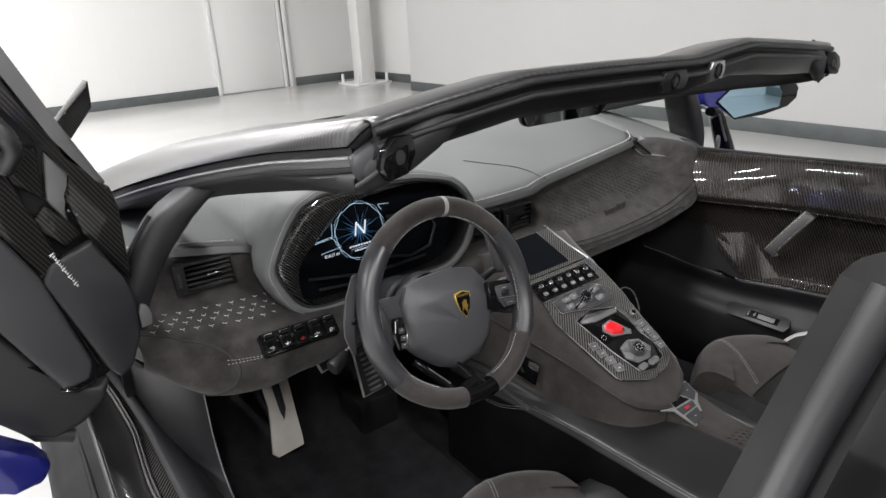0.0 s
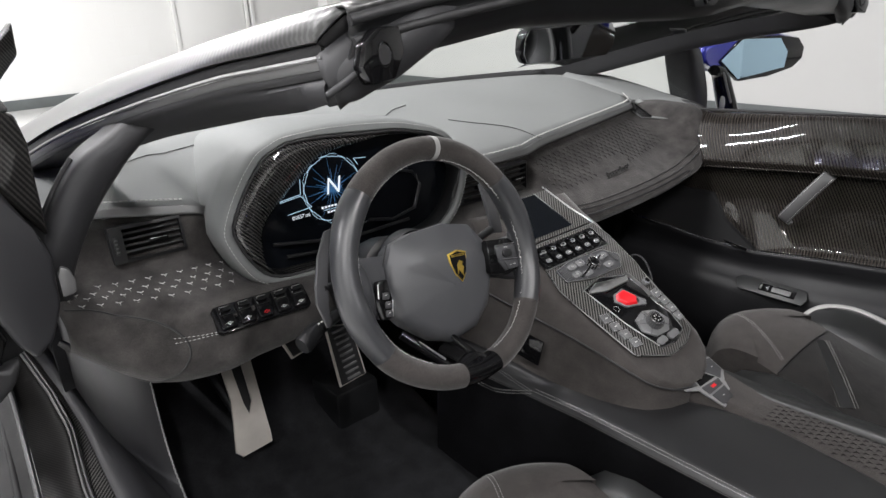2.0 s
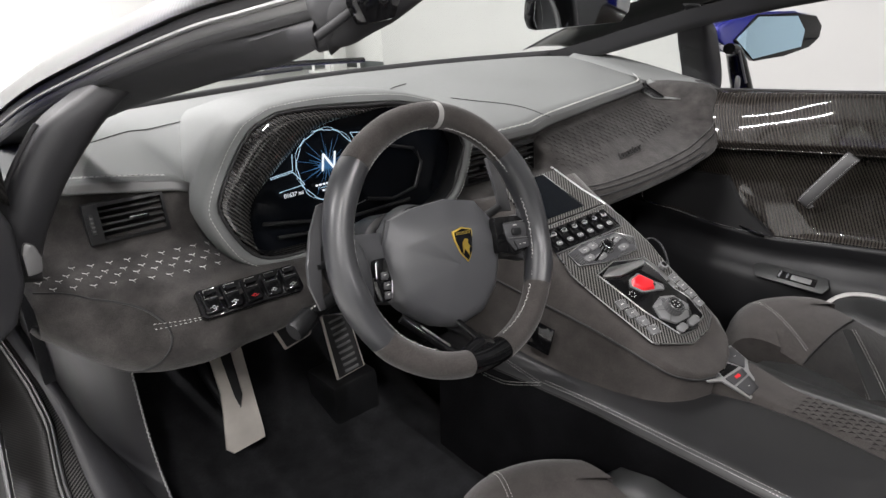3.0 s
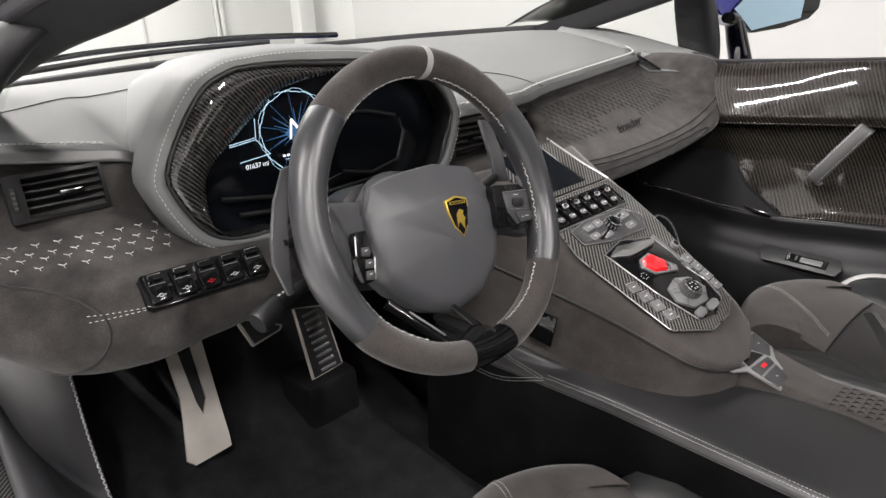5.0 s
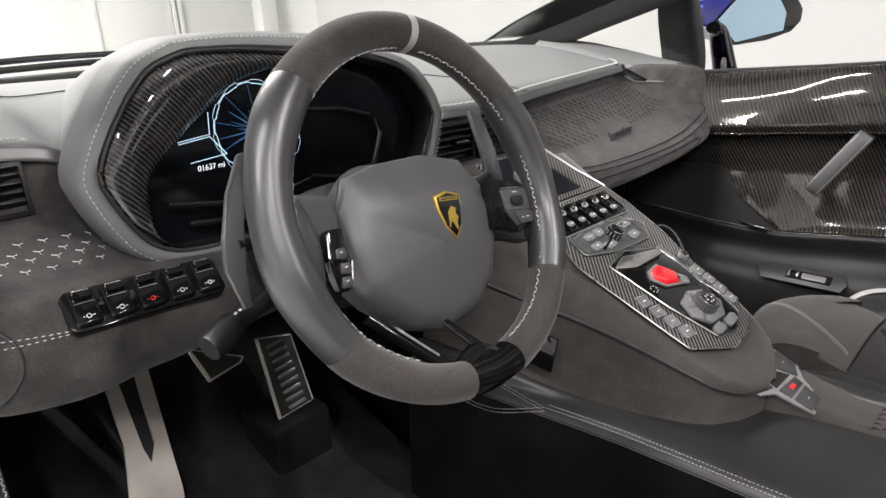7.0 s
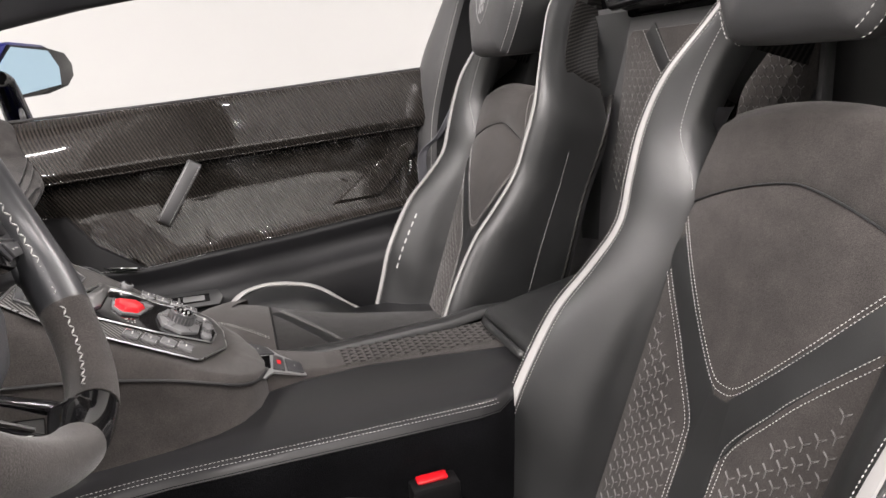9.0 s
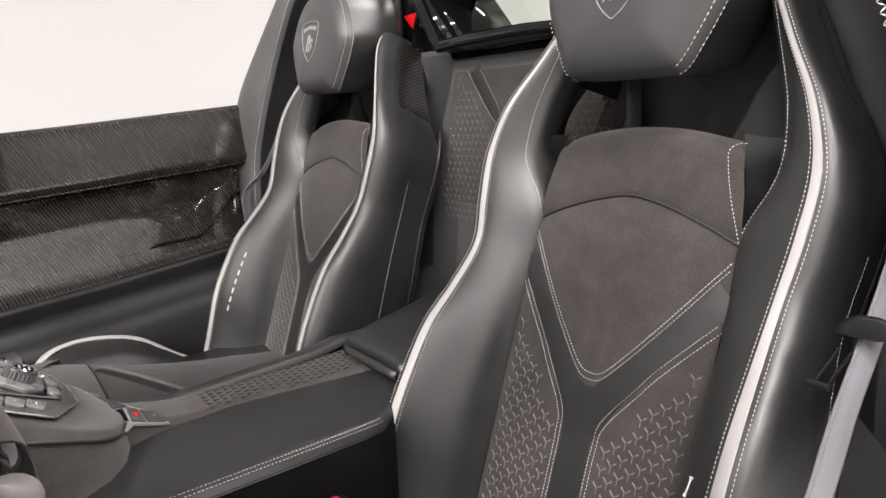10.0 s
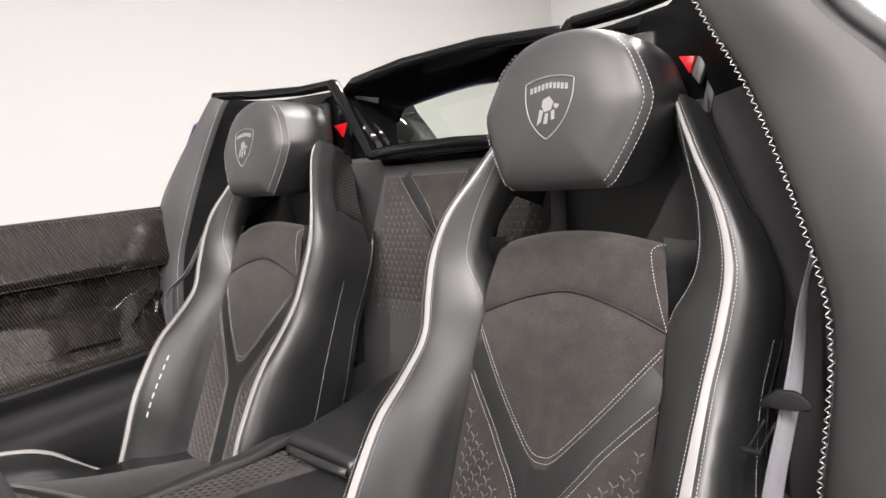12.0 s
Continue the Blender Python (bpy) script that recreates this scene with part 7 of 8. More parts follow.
    for j, p in enumerate(post):
        w = 0.004 + 0.021 * smoothstep(j / 29.0, 0.05, 0.4)
        f = (1 - j / 29.0) ** 3
        fw = 0.03 if s < 0 else 0.075
        inn = p + V(-s * (w + 0.010 * f), -0.030 * f, -0.012 - 0.008 * f)
        rows.append(curve([inn + V(s * 0.002, fw, 0.0), inn + V(0, fw * 0.5, -0.001), inn, inn * 0.7 + p * 0.3 + V(0, -0.016, 0.002), p + V(s * w * 0.2, -0.025, 0.002), p + V(s * w * 0.8, -0.018, 0.010), p + V(s * w, -0.006, 0.012), p + V(s * w, 0.03, 0.012)], 20))
    sheet("quarter_post", rows, M_BRACKET, frame_thing, "dark grey quarter window post", thick=0.003, smooth=60)
    tube("door_seal", [p + V(s * 0.027, 0.008, 0.012) for p in post[10:]], 0.004, M_RUBBER, frame_thing, n=10)
    prism("corner_clip", [(-0.010, -0.026), (0.008, -0.024), (0.011, -0.006), (0.006, 0.012), (-0.004, 0.018), (-0.010, 0.004)], 0.010, basis((s * 0.874, 0.262, 0.828), (1, 0, 0), (0, -1, 0)), M_TRIM, frame_thing, "satin grey corner clip", bevel=0.004)
    # quarter pane
    bm = bmesh.new()
    bm.faces.new([bm.verts.new(p) for p in ((s * 0.735, 0.32, 0.985), (s * 0.822, 0.33, 0.825), (s * 0.780, 0.62, 0.893), (s * 0.765, 0.45, 0.955))])
    q = part("quarter_pane", bm, M_GLASS, frame_thing, "clear quarter window pane")
    q.visible_shadow = False
    if s > 0:
        sheet("quarter_sill", [[(x - 0.075, y, z - 0.045), (x - 0.05, y, z - 0.018), (x - 0.012, y, z - 0.002), (x, y, z), (x + 0.010, y, z - 0.003), (x + 0.016, y, z - 0.06)] for y, x, z in ((0.30, 0.818, 0.826), (0.345, 0.812, 0.838), (0.402, 0.806, 0.851), (0.489, 0.794, 0.873), (0.578, 0.781, 0.893), (0.72, 0.76, 0.912))], M_DASH, frame_thing, "grey leather quarter window sill", smooth=60)
# windscreen
bmr = []
for t in np.linspace(0, 1, 12):
    bmr.append([np.array(header_mid(x * 0.62)) * (1 - t) + V(0, 0.10, -0.01) * (1 - t) + V(x * 0.80, 1.03 - 0.2 * x * x, 0.90) * t + V(0, 0, 0.03 * math.sin(math.pi * t)) for x in np.linspace(-1, 1, 20)])
ws = sheet("windscreen", bmr, M_GLASS, frame_thing, "clear windscreen glass", smooth=60)
ws.visible_shadow = False
tube("windscreen_foot", [(x * 0.82, 1.0 - 0.2 * x * x, 0.899 - 0.004 * x * x) for x in np.linspace(-1, 1, 30)], 0.012, M_RUBBER, frame_thing, n=8)
wiper = thing("wiper", (-0.2, 1.1, 0.9), "black windscreen wiper lying at the foot of the glass", "wiper")
tube("arm", curve([(0.25, 1.16, 0.915), (-0.05, 1.12, 0.932), (-0.4, 1.05, 0.936), (-0.6, 0.98, 0.93)], 30), [0.008] * 15 + [0.006] * 15, M_PIANO, wiper, n=8)
tube("blade", curve([(0.0, 1.11, 0.918), (-0.35, 1.04, 0.922), (-0.68, 0.92, 0.915)], 30), 0.007, M_RUBBER, wiper, n=6)
# scuttle and bonnet
nose = thing("bonnet", (0, 1.6, 0.6), "deep blue sloping bonnet ahead of the windscreen", "bonnet")
sheet("bonnet_skin", [[(x * w, y, z - 0.05 * x * x) for x in np.linspace(-1, 1, 24)] for y, z, w in ((0.98, 0.885, 0.84), (1.15, 0.86, 0.9), (1.5, 0.80, 0.95), (2.0, 0.68, 0.95), (2.4, 0.52, 0.88))], M_BLUE, nose, "deep blue painted bonnet", thick=0.004, smooth=60)
for s in (-1, 1):
    wing = thing("front_wing", (s * 0.9, 1.3, 0.3), "deep blue front wing with black hinge jamb", "front wing")
    sheet("wing_skin", [[(s * a, y, z) for a, z in ((0.80, zt), (0.90, zt - 0.012), (0.985, zt - 0.06), (1.03, zt - 0.2), (1.04, 0.45), (1.02, 0.14))] for y, zt in ((1.16, 0.80), (1.4, 0.79), (1.8, 0.76), (2.3, 0.62))], M_BLUE, wing, "deep blue painted skin", thick=0.004, smooth=60)
    sheet("hinge_jamb", [[(s * x, 1.14 + 0.02 * c, z) for x in np.linspace(0.70, 1.035, 8)] for c, z in ((0, 0.12), (1, 0.35), (1, 0.6), (0, 0.79))], M_PLASTIC, wing, "black hinge jamb", thick=0.02, smooth=60)
# interior mirror
MM = basis((-0.005, 0.11, 1.063), (1, -0.10, 0.0), (-0.1, -1, -0.12))
im = thing("rear_view_mirror", (0, 0.12, 1.06), "frameless rear view mirror hanging from the header", "rear view mirror")
oval = [(-0.118, -0.012), (-0.108, -0.031), (0.10, -0.031), (0.118, -0.012), (0.118, 0.014), (0.105, 0.031), (-0.108, 0.031), (-0.118, 0.014)]
prism("casing", oval, 0.024, MM @ pose(0, 0, -0.024), M_PIANO, im, bevel=0.006)
prism("mirror_glass", [(x * 0.975, y * 0.94) for x, y in oval], 0.0015, MM @ pose(0, 0, 0.0002), M_MIRROR_IN, im, "dark mirror glass")
tube("stem", [(-0.005, 0.13, 1.07), (-0.005, 0.10, 1.10), (-0.005, 0.06, 1.125)], 0.011, M_PIANO, im)
# outside mirror on the passenger side
om = thing("door_mirror", (1.0, 0.36, 0.8), "deep blue door mirror on a black stalk", "door mirror")
OM = basis((1.10, 0.262, 0.940), (1, -0.36, 0.0), (-0.36, -1, 0.03))
lens = [(-0.156, -0.007), (-0.080, 0.0495), (0.068, 0.043), (0.101, 0.001), (0.093, -0.045), (-0.088, -0.066)]
rim = [(-0.162, -0.011), (-0.080, 0.056), (0.06, 0.052), (0.146, 0.040), (0.172, 0.010), (0.167, -0.024), (0.130, -0.050), (0.028, -0.068), (-0.080, -0.0745)]
hood = [(-0.225, -0.016), (-0.215, 0.036), (-0.15, 0.056), (-0.075, 0.062), (0.06, 0.058), (0.145, 0.044), (0.165, 0.008), (0.15, -0.03), (0.02, -0.062), (-0.085, -0.066), (-0.165, -0.02)]
prism("shell", hood, 0.085, OM @ pose(0, 0, -0.090), M_BLUE, om, "deep blue painted shell", bevel=0.016, seg=4, smooth=60)
prism("bezel", rim, 0.022, OM @ pose(0, 0, -0.020), M_PIANO, om, "gloss black bezel", bevel=0.005, seg=3)
prism("mirror_glass", lens, 0.002, OM @ pose(0, 0, 0.0015), M_MIRROR, om, "pale blue mirror glass")
tube("stalk", curve([(0.862, 0.285, 0.916), (0.885, 0.285, 0.911), (0.905, 0.285, 0.892), (0.93, 0.285, 0.85), (0.965, 0.285, 0.79), (0.985, 0.285, 0.75)], 16), np.interp(np.linspace(0, 1, 16), [0, 0.15, 0.4, 1], [0.018, 0.024, 0.028, 0.034]), M_PIANO, om, "black mirror stalk", n=14, flat=0.8)
tube("stalk_edge", [(0.868, 0.258, 0.91), (0.893, 0.255, 0.86), (0.915, 0.252, 0.82)], 0.0035, M_TRIM, om, "satin grey stalk edge", n=6)

# ---- rear bulkhead and buttresses ----
rear = thing("rear_bulkhead", (0, -0.95, 0.3), "black rear bulkhead with suede panel between the seats", "bulkhead")
sheet("back_wall", [[(x, -0.90 - 0.02 * z, z) for x in np.linspace(-0.80, 0.80, 20)] for z in np.linspace(0.15, 0.95, 12)], M_LEATHER_TRIM, rear, "dark grey leather back wall", thick=0.02, smooth=60)
panel = [(-0.262, 0.58), (-0.24, 0.50), (0.20, 0.50), (0.235, 0.60), (0.240, 0.79), (0.252, 0.81), (0.252, 0.868), (0.235, 0.882), (0.143, 0.905), (-0.150, 0.905), (-0.166, 0.893), (-0.209, 0.682)]
prism("suede_panel", panel, 0.025, basis((0, -0.918, 0.0), (-1, 0, 0), (0, 1, 0)), M_SUEDE, rear, "charcoal suede centre panel", bevel=0.003)
ribbon("panel_band", lambda u, v: V(u, -0.8925, v), [(0.0, 0.52), (0.0, 0.65), (0.0, 0.775)], 0.036, 0.0024, M_LEATHER, rear, n=20, sign=-1.0)
for s in (-1, 1):
    ribbon("panel_band", lambda u, v: V(u, -0.8925, v), [(s * 0.094, 0.905), (s * 0.05, 0.842), (s * 0.003, 0.768)], 0.03, 0.002, M_LEATHER, rear, n=20, sign=-1.0)
    for d in (-0.019, 0.019):
        stitches("panel_stitching", [(s * (u + d), -0.8895, v) for u, v in ((0.094, 0.905), (0.05, 0.842), (max(0.0, -d), 0.772 + d * 0.6))], rear, gap=0.006, length=0.0045, r=0.0008)
    spots = [(V(s * u + 0.007 * (k % 2), -0.8915, v), V(-1, 0, 0), V(0, 0, 1)) for k, v in enumerate(np.arange(0.62, 0.90, 0.0135)) for u in np.arange(0.03, 0.25, 0.0155) if 0.03 + max(v - 0.77, 0) * 0.72 < u - 0.004 and u < (0.205 - max(v - 0.69, 0) * 0.32 if s > 0 or v < 0.79 else 0.245)]
    marks("quilting_relief", spots, 0.0125, rear, M_MARK, stroke=0.10)
    # buttress trim between seat and door opening
    if s > 0:
        zig = curve([(0.715, -0.665, 0.50), (0.715, -0.68, 0.71), (0.70, -0.70, 0.82), (0.665, -0.735, 0.96), (0.615, -0.765, 1.08), (0.60, -0.78, 1.115)], 50)
        out = curve([(0.80, -0.66, 0.50), (0.80, -0.665, 0.71), (0.795, -0.685, 0.86), (0.755, -0.722, 0.97), (0.69, -0.76, 1.07), (0.66, -0.785, 1.125)], 50)
    else:
        zig = curve([(-0.725, -0.645, 0.50), (-0.727, -0.65, 0.58), (-0.734, -0.66, 0.71), (-0.713, -0.675, 0.80), (-0.654, -0.70, 0.945), (-0.594, -0.715, 1.05), (-0.56, -0.735, 1.115)], 50)
        out = curve([(-0.82, -0.63, 0.50), (-0.82, -0.635, 0.58), (-0.825, -0.645, 0.75), (-0.815, -0.66, 0.86), (-0.772, -0.68, 0.95), (-0.706, -0.685, 1.025), (-0.66, -0.70, 1.115)], 50)
    rows = []
    for a, b in zip(zig, out):
        rows.append([a + V(-s * 0.004, -0.05, 0), a, a * 0.66 + b * 0.34 + V(0, 0.014, 0.004), a * 0.33 + b * 0.67 + V(s * 0.004, 0.016, 0.004), b + V(s * 0.004, 0.004, 0.002), b + V(s * 0.012, -0.016, 0.004), b + V(s * 0.012, -0.05, 0.004)])
    sheet("buttress_jamb", [r[4:] for r in rows], M_LEATHER_DEEP, rear, "matt black buttress jamb", smooth=60)
    sheet("buttress_trim", [curve(r[:5], 16) for r in rows], M_LEATHER_TRIM, rear, "grey leather buttress trim with zigzag stitching", smooth=60)
    stitches("zigzag_stitching", zig + V(-s * 0.003, 0.0035, 0.001), rear, gap=0.0048, r=0.00095, zig=0.0032, side=[(s * 0.9, -0.3, 0.2)] * 50)
    tube("buttress_seal", [b + V(s * 0.016, -0.03, 0.006) for b in out], 0.012, M_RUBBER, rear, n=10)
    # inner face of the buttress
    lining = [[a + V(-s * 0.006, -0.01, 0), a + V(-s * 0.02, -0.08, 0), a + V(-s * 0.10, -0.17, 0.0), a + V(-s * 0.2, -0.2, 0.0)] for a in zig]
    split = [k for k, a in enumerate(zig) if a[2] > 0.985][0] if s < 0 else 1
    sheet("buttress_lining", lining[split - 1:], M_MATT, rear, "black buttress lining", smooth=60)
    if s < 0:
        sheet("shoulder_panel", lining[:split], M_LEATHER_TRIM, rear, "grey leather shoulder panel", smooth=60)
        prism("port_frame", [(0.532, 1.024), (0.549, 1.020), (0.530, 0.955), (0.519, 0.957)], 0.012, basis((0, -0.885, 0), (-1, 0, 0), (0, 1, 0)), M_TRIM, rear, "satin grey port frame", bevel=0.002)
    # gloss black bar on top of it
    tube("top_bar", [(s * 0.685, -0.80, 1.135), (s * 0.56, -0.84, 1.125), (s * 0.42, -0.88, 1.118), (s * 0.315, -0.89, 1.118)], 0.014, M_PIANO, rear, "gloss black top bar", n=10, flat=0.8)
    tube("window_upright", [(s * 0.315, -0.89, 1.118), (s * 0.27, -0.885, 1.07), (s * 0.20, -0.875, 0.985), (s * 0.165, -0.865, 0.952)], [0.014, 0.014, 0.013, 0.012], M_PIANO, rear, "gloss black window upright", n=10)
    box("side_port", (0.09, 0.02, 0.10), pose(s * 0.40, -0.905, 0.985), M_RUBBER, rear, bevel=0.01)
    hm = basis((0, -0.818 if s < 0 else -0.872, 0), (-1, 0, 0), (0, 1, 0.05))
    red, grey = ([(0.496, 1.034), (0.520, 1.031), (0.512, 1.008)], [(0.521, 1.031), (0.535, 1.026), (0.524, 0.993), (0.513, 1.008)]) if s < 0 else ([(-0.354, 1.033), (-0.288, 1.036), (-0.319, 1.002)], [(-0.287, 1.036), (-0.274, 1.034), (-0.303, 0.996), (-0.317, 1.002)])
    prism("red_handle", red, 0.012, hm, M_RED, rear, "red release handle", bevel=0.002)
    prism("handle_cheek", grey, 0.010, hm, M_TRIM, rear, "satin grey handle cheek", bevel=0.002)
    prism("port_panel", [(0.150, 0.935), (0.302, 1.108), (0.56, 1.118), (0.645, 1.118), (0.66, 0.90), (0.15, 0.90)] if s < 0 else [(-0.150, 0.935), (-0.302, 1.108), (-0.56, 1.118), (-0.645, 1.118), (-0.66, 0.90), (-0.15, 0.90)], 0.012, basis((0, -0.93, 0.0), (-1, 0, 0), (0, 1, 0)), M_PIANO, rear, "gloss black port panel", bevel=0.003)
    sheet("buttress_flank", [[(s * 0.30, -0.87, z), (s * 0.275, -0.888, z), (s * (0.235 if z < 0.75 else 0.155), -0.899, z) if s > 0 else (s * 0.262, -0.893, z)] for z in (0.5, 0.7, 0.94)], M_LEATHER, rear, smooth=60)
tube("window_sill_bar", [(-0.165, -0.865, 0.952), (-0.08, -0.86, 0.956), (0.08, -0.86, 0.956), (0.165, -0.865, 0.952)], 0.0115, M_PIANO, rear, "gloss black sill bar", n=10)
sheet("window_sill", [[(x, -0.87, 0.948), (x, -0.895, 0.94), (x, -0.905, 0.905)] for x in np.linspace(-0.17, 0.17, 8)], M_PIANO, rear, smooth=60)
# rear window pod
sheet("window_hood", [[(-0.30, y, 1.105 + a), (-0.26, y, 1.128 + a), (-0.1, y, 1.142 + a), (0.1, y, 1.142 + a), (0.26, y, 1.128 + a), (0.30, y, 1.105 + a)] for y, a in ((-0.90, -0.004), (-0.93, 0.004), (-1.0, 0.004), (-1.10, 0.0))], M_PIANO, rear, "gloss black window hood", thick=0.02, smooth=60)
for s in (-1, 1):
    sheet("window_cheek", [[(s * 0.30, y, 1.10), (s * 0.27, y, 1.06), (s * 0.17, y, 0.95)] for y in (-0.90, -1.0, -1.10)], M_PIANO, rear, thick=0.012, smooth=60)
bm = bmesh.new()
bm.faces.new([bm.verts.new(p) for p in ((-0.25, -1.02, 0.95), (0.25, -1.02, 0.95), (0.27, -1.04, 1.11), (-0.27, -1.04, 1.11))])
q = part("rear_pane", bm, M_GLASS_REAR, rear, "smoked rear window pane")
q.visible_shadow = False
rim = [(-0.25, 0.975), (-0.235, 1.045), (-0.20, 1.062), (0.0, 1.078), (0.20, 1.062), (0.235, 1.045), (0.25, 0.975), (0.0, 0.968)]
rim_in = curve(np.array(rim + [rim[0]]), 65)[:-1]
rim_out = np.array([(x * 1.32, 1.02 + (z - 1.02) * 2.4) for x, z in rim_in])
sheet("window_surround", [[(x, -1.012, z) for x, z in rim_out], [(x, -1.002, z) for x, z in rim_in], [(x, -1.015, z) for x, z in rim_in * 0.99 + V(0, 0.0102)]], M_PIANO, rear, "gloss black window surround", closed=True, smooth=40)
deck_r = thing("engine_cover", (0, -1.5, 0.8), "deep blue rear engine cover behind the cabin", "engine cover")
sheet("cover_skin", [[(x, y, z + 0.05 * (abs(x) / 0.9) ** 2) for x in np.linspace(-0.92, 0.92, 16)] for y, z in ((-0.95, 0.90), (-1.3, 0.93), (-1.8, 0.92), (-2.4, 0.85))], M_BLUE, deck_r, "deep blue painted cover", thick=0.01, smooth=60)
for s in (-1, 1):
    sheet("shoulder", [[(s * 0.70, y, z + 0.06), (s * 0.82, y, z + 0.04), (s * 0.92, y, z - 0.05), (s * 0.98, y, z - 0.3), (s * 0.95, y, 0.25)] for y, z in ((-0.80, 1.04), (-1.0, 1.03), (-1.4, 0.97), (-2.0, 0.93), (-2.4, 0.86))], M_BLUE, deck_r, "deep blue painted shoulder", thick=0.006, smooth=60)

# ---- seat belts ----
for s in (-1, 1):
    belt = thing("seat_belt", (s * 0.70, -0.70, 0.4), "grey webbing seat belt with black guide hanging beside the seat", "seat belt", "seat belts")
    strand = [V(s * 0.695, -0.745, 0.80), V(s * 0.691, -0.714, 0.745), V(s * 0.694, -0.688, 0.703), V(s * 0.70, -0.645, 0.658), V(s * 0.704, -0.59, 0.601), V(s * 0.71, -0.545, 0.555), V(s * 0.715, -0.47, 0.48), V(s * 0.72, -0.40, 0.42)]
    if s > 0:
        strand = strand[:4] + [V(0.690, -0.640, 0.56)]
    pts = curve(strand, 48)
    wide = [interp(p[2], (0.66, 0.70, 0.78), (1.0, 0.75, 0.3)) for p in pts]
    sheet("webbing", [[p + V(s * 0.005, -0.0135, 0.002) * w * q + V(s * 0.0012, 0.0012, 0) * (1 - abs(w)) for w in (-1, -0.8, -0.4, 0, 0.4, 0.8, 1)] for p, q in zip(pts, wide)], M_BELT, belt, "grey woven webbing", thick=0.0016)
    for w in (-0.55, 0.5):
        tube("web_rib", [p + V(s * 0.005, -0.0135, 0.002) * w * q + V(-s * 0.001, 0.0008, 0.001) for p, q in zip(pts, wide)], 0.0011, M_BELT, belt, n=6)
    gm = basis((s * 0.702, -0.628, 0.664), (s * 1, -0.33, 0.0), (s * 0.30, 0.93, 0.15))
    prism("belt_guide", [(x * 0.66, y * 0.66) for x, y in ((-0.036, -0.010), (-0.026, 0.004), (-0.012, 0.014), (0.012, 0.013), (0.026, 0.003), (0.034, -0.008), (0.026, -0.016), (0.012, -0.010), (-0.014, -0.008), (-0.026, -0.016))], 0.009, gm @ pose(0, 0.002, -0.002), M_MATT, belt, "black plastic belt guide", bevel=0.003, seg=3)
    for d in (0.0, 0.010):
        tube("belt_tongue", [(s * (0.688 + d), -0.612, 0.648), (s * (0.675 + d), -0.602, 0.618)], 0.0020, M_GREY_METAL, belt, "satin metal tongue bar", n=8, flat=0.5)
    box("tongue_foot", (0.006, 0.02, 0.006), pose(s * 0.679, -0.602, 0.616, 0, 0, 90), M_PLASTIC, belt, bevel=0.002)

# ---- floor pan, sills, pedals ----
pan = thing("floor_pan", (0, 0, 0.1), "black carpeted car floor pan", "car floor")
sheet("carpet", [[(x, y, z + 0.012 * math.sin(x * 9) * (y < 0.4)) for x in np.linspace(-0.80, -0.14, 14)] for y, z in ((-0.95, 0.17), (-0.2, 0.165), (0.2, 0.17), (0.45, 0.19), (0.60, 0.24), (0.75, 0.42), (0.85, 0.62))], M_CARPET, pan, "black carpet", thick=0.01, smooth=60)
sheet("carpet", [[(x, y, z) for x in np.linspace(0.14, 0.80, 14)] for y, z in ((-0.95, 0.17), (-0.2, 0.165), (0.2, 0.17), (0.45, 0.19), (0.60, 0.24), (0.75, 0.42), (0.85, 0.62))], M_CARPET, pan, "black carpet", thick=0.01, smooth=60)
sheet("firewall", [[(x, 0.80, z) for x in np.linspace(-0.85, 0.85, 10)] for z in (0.1, 0.5, 0.88)], M_CARPET, pan, "black felt firewall", thick=0.02)
sheet("underbody", [[(x, y, 0.11) for x in np.linspace(-0.9, 0.9, 8)] for y in np.linspace(-2.3, 2.3, 8)], M_PLASTIC, pan, thick=0.02)
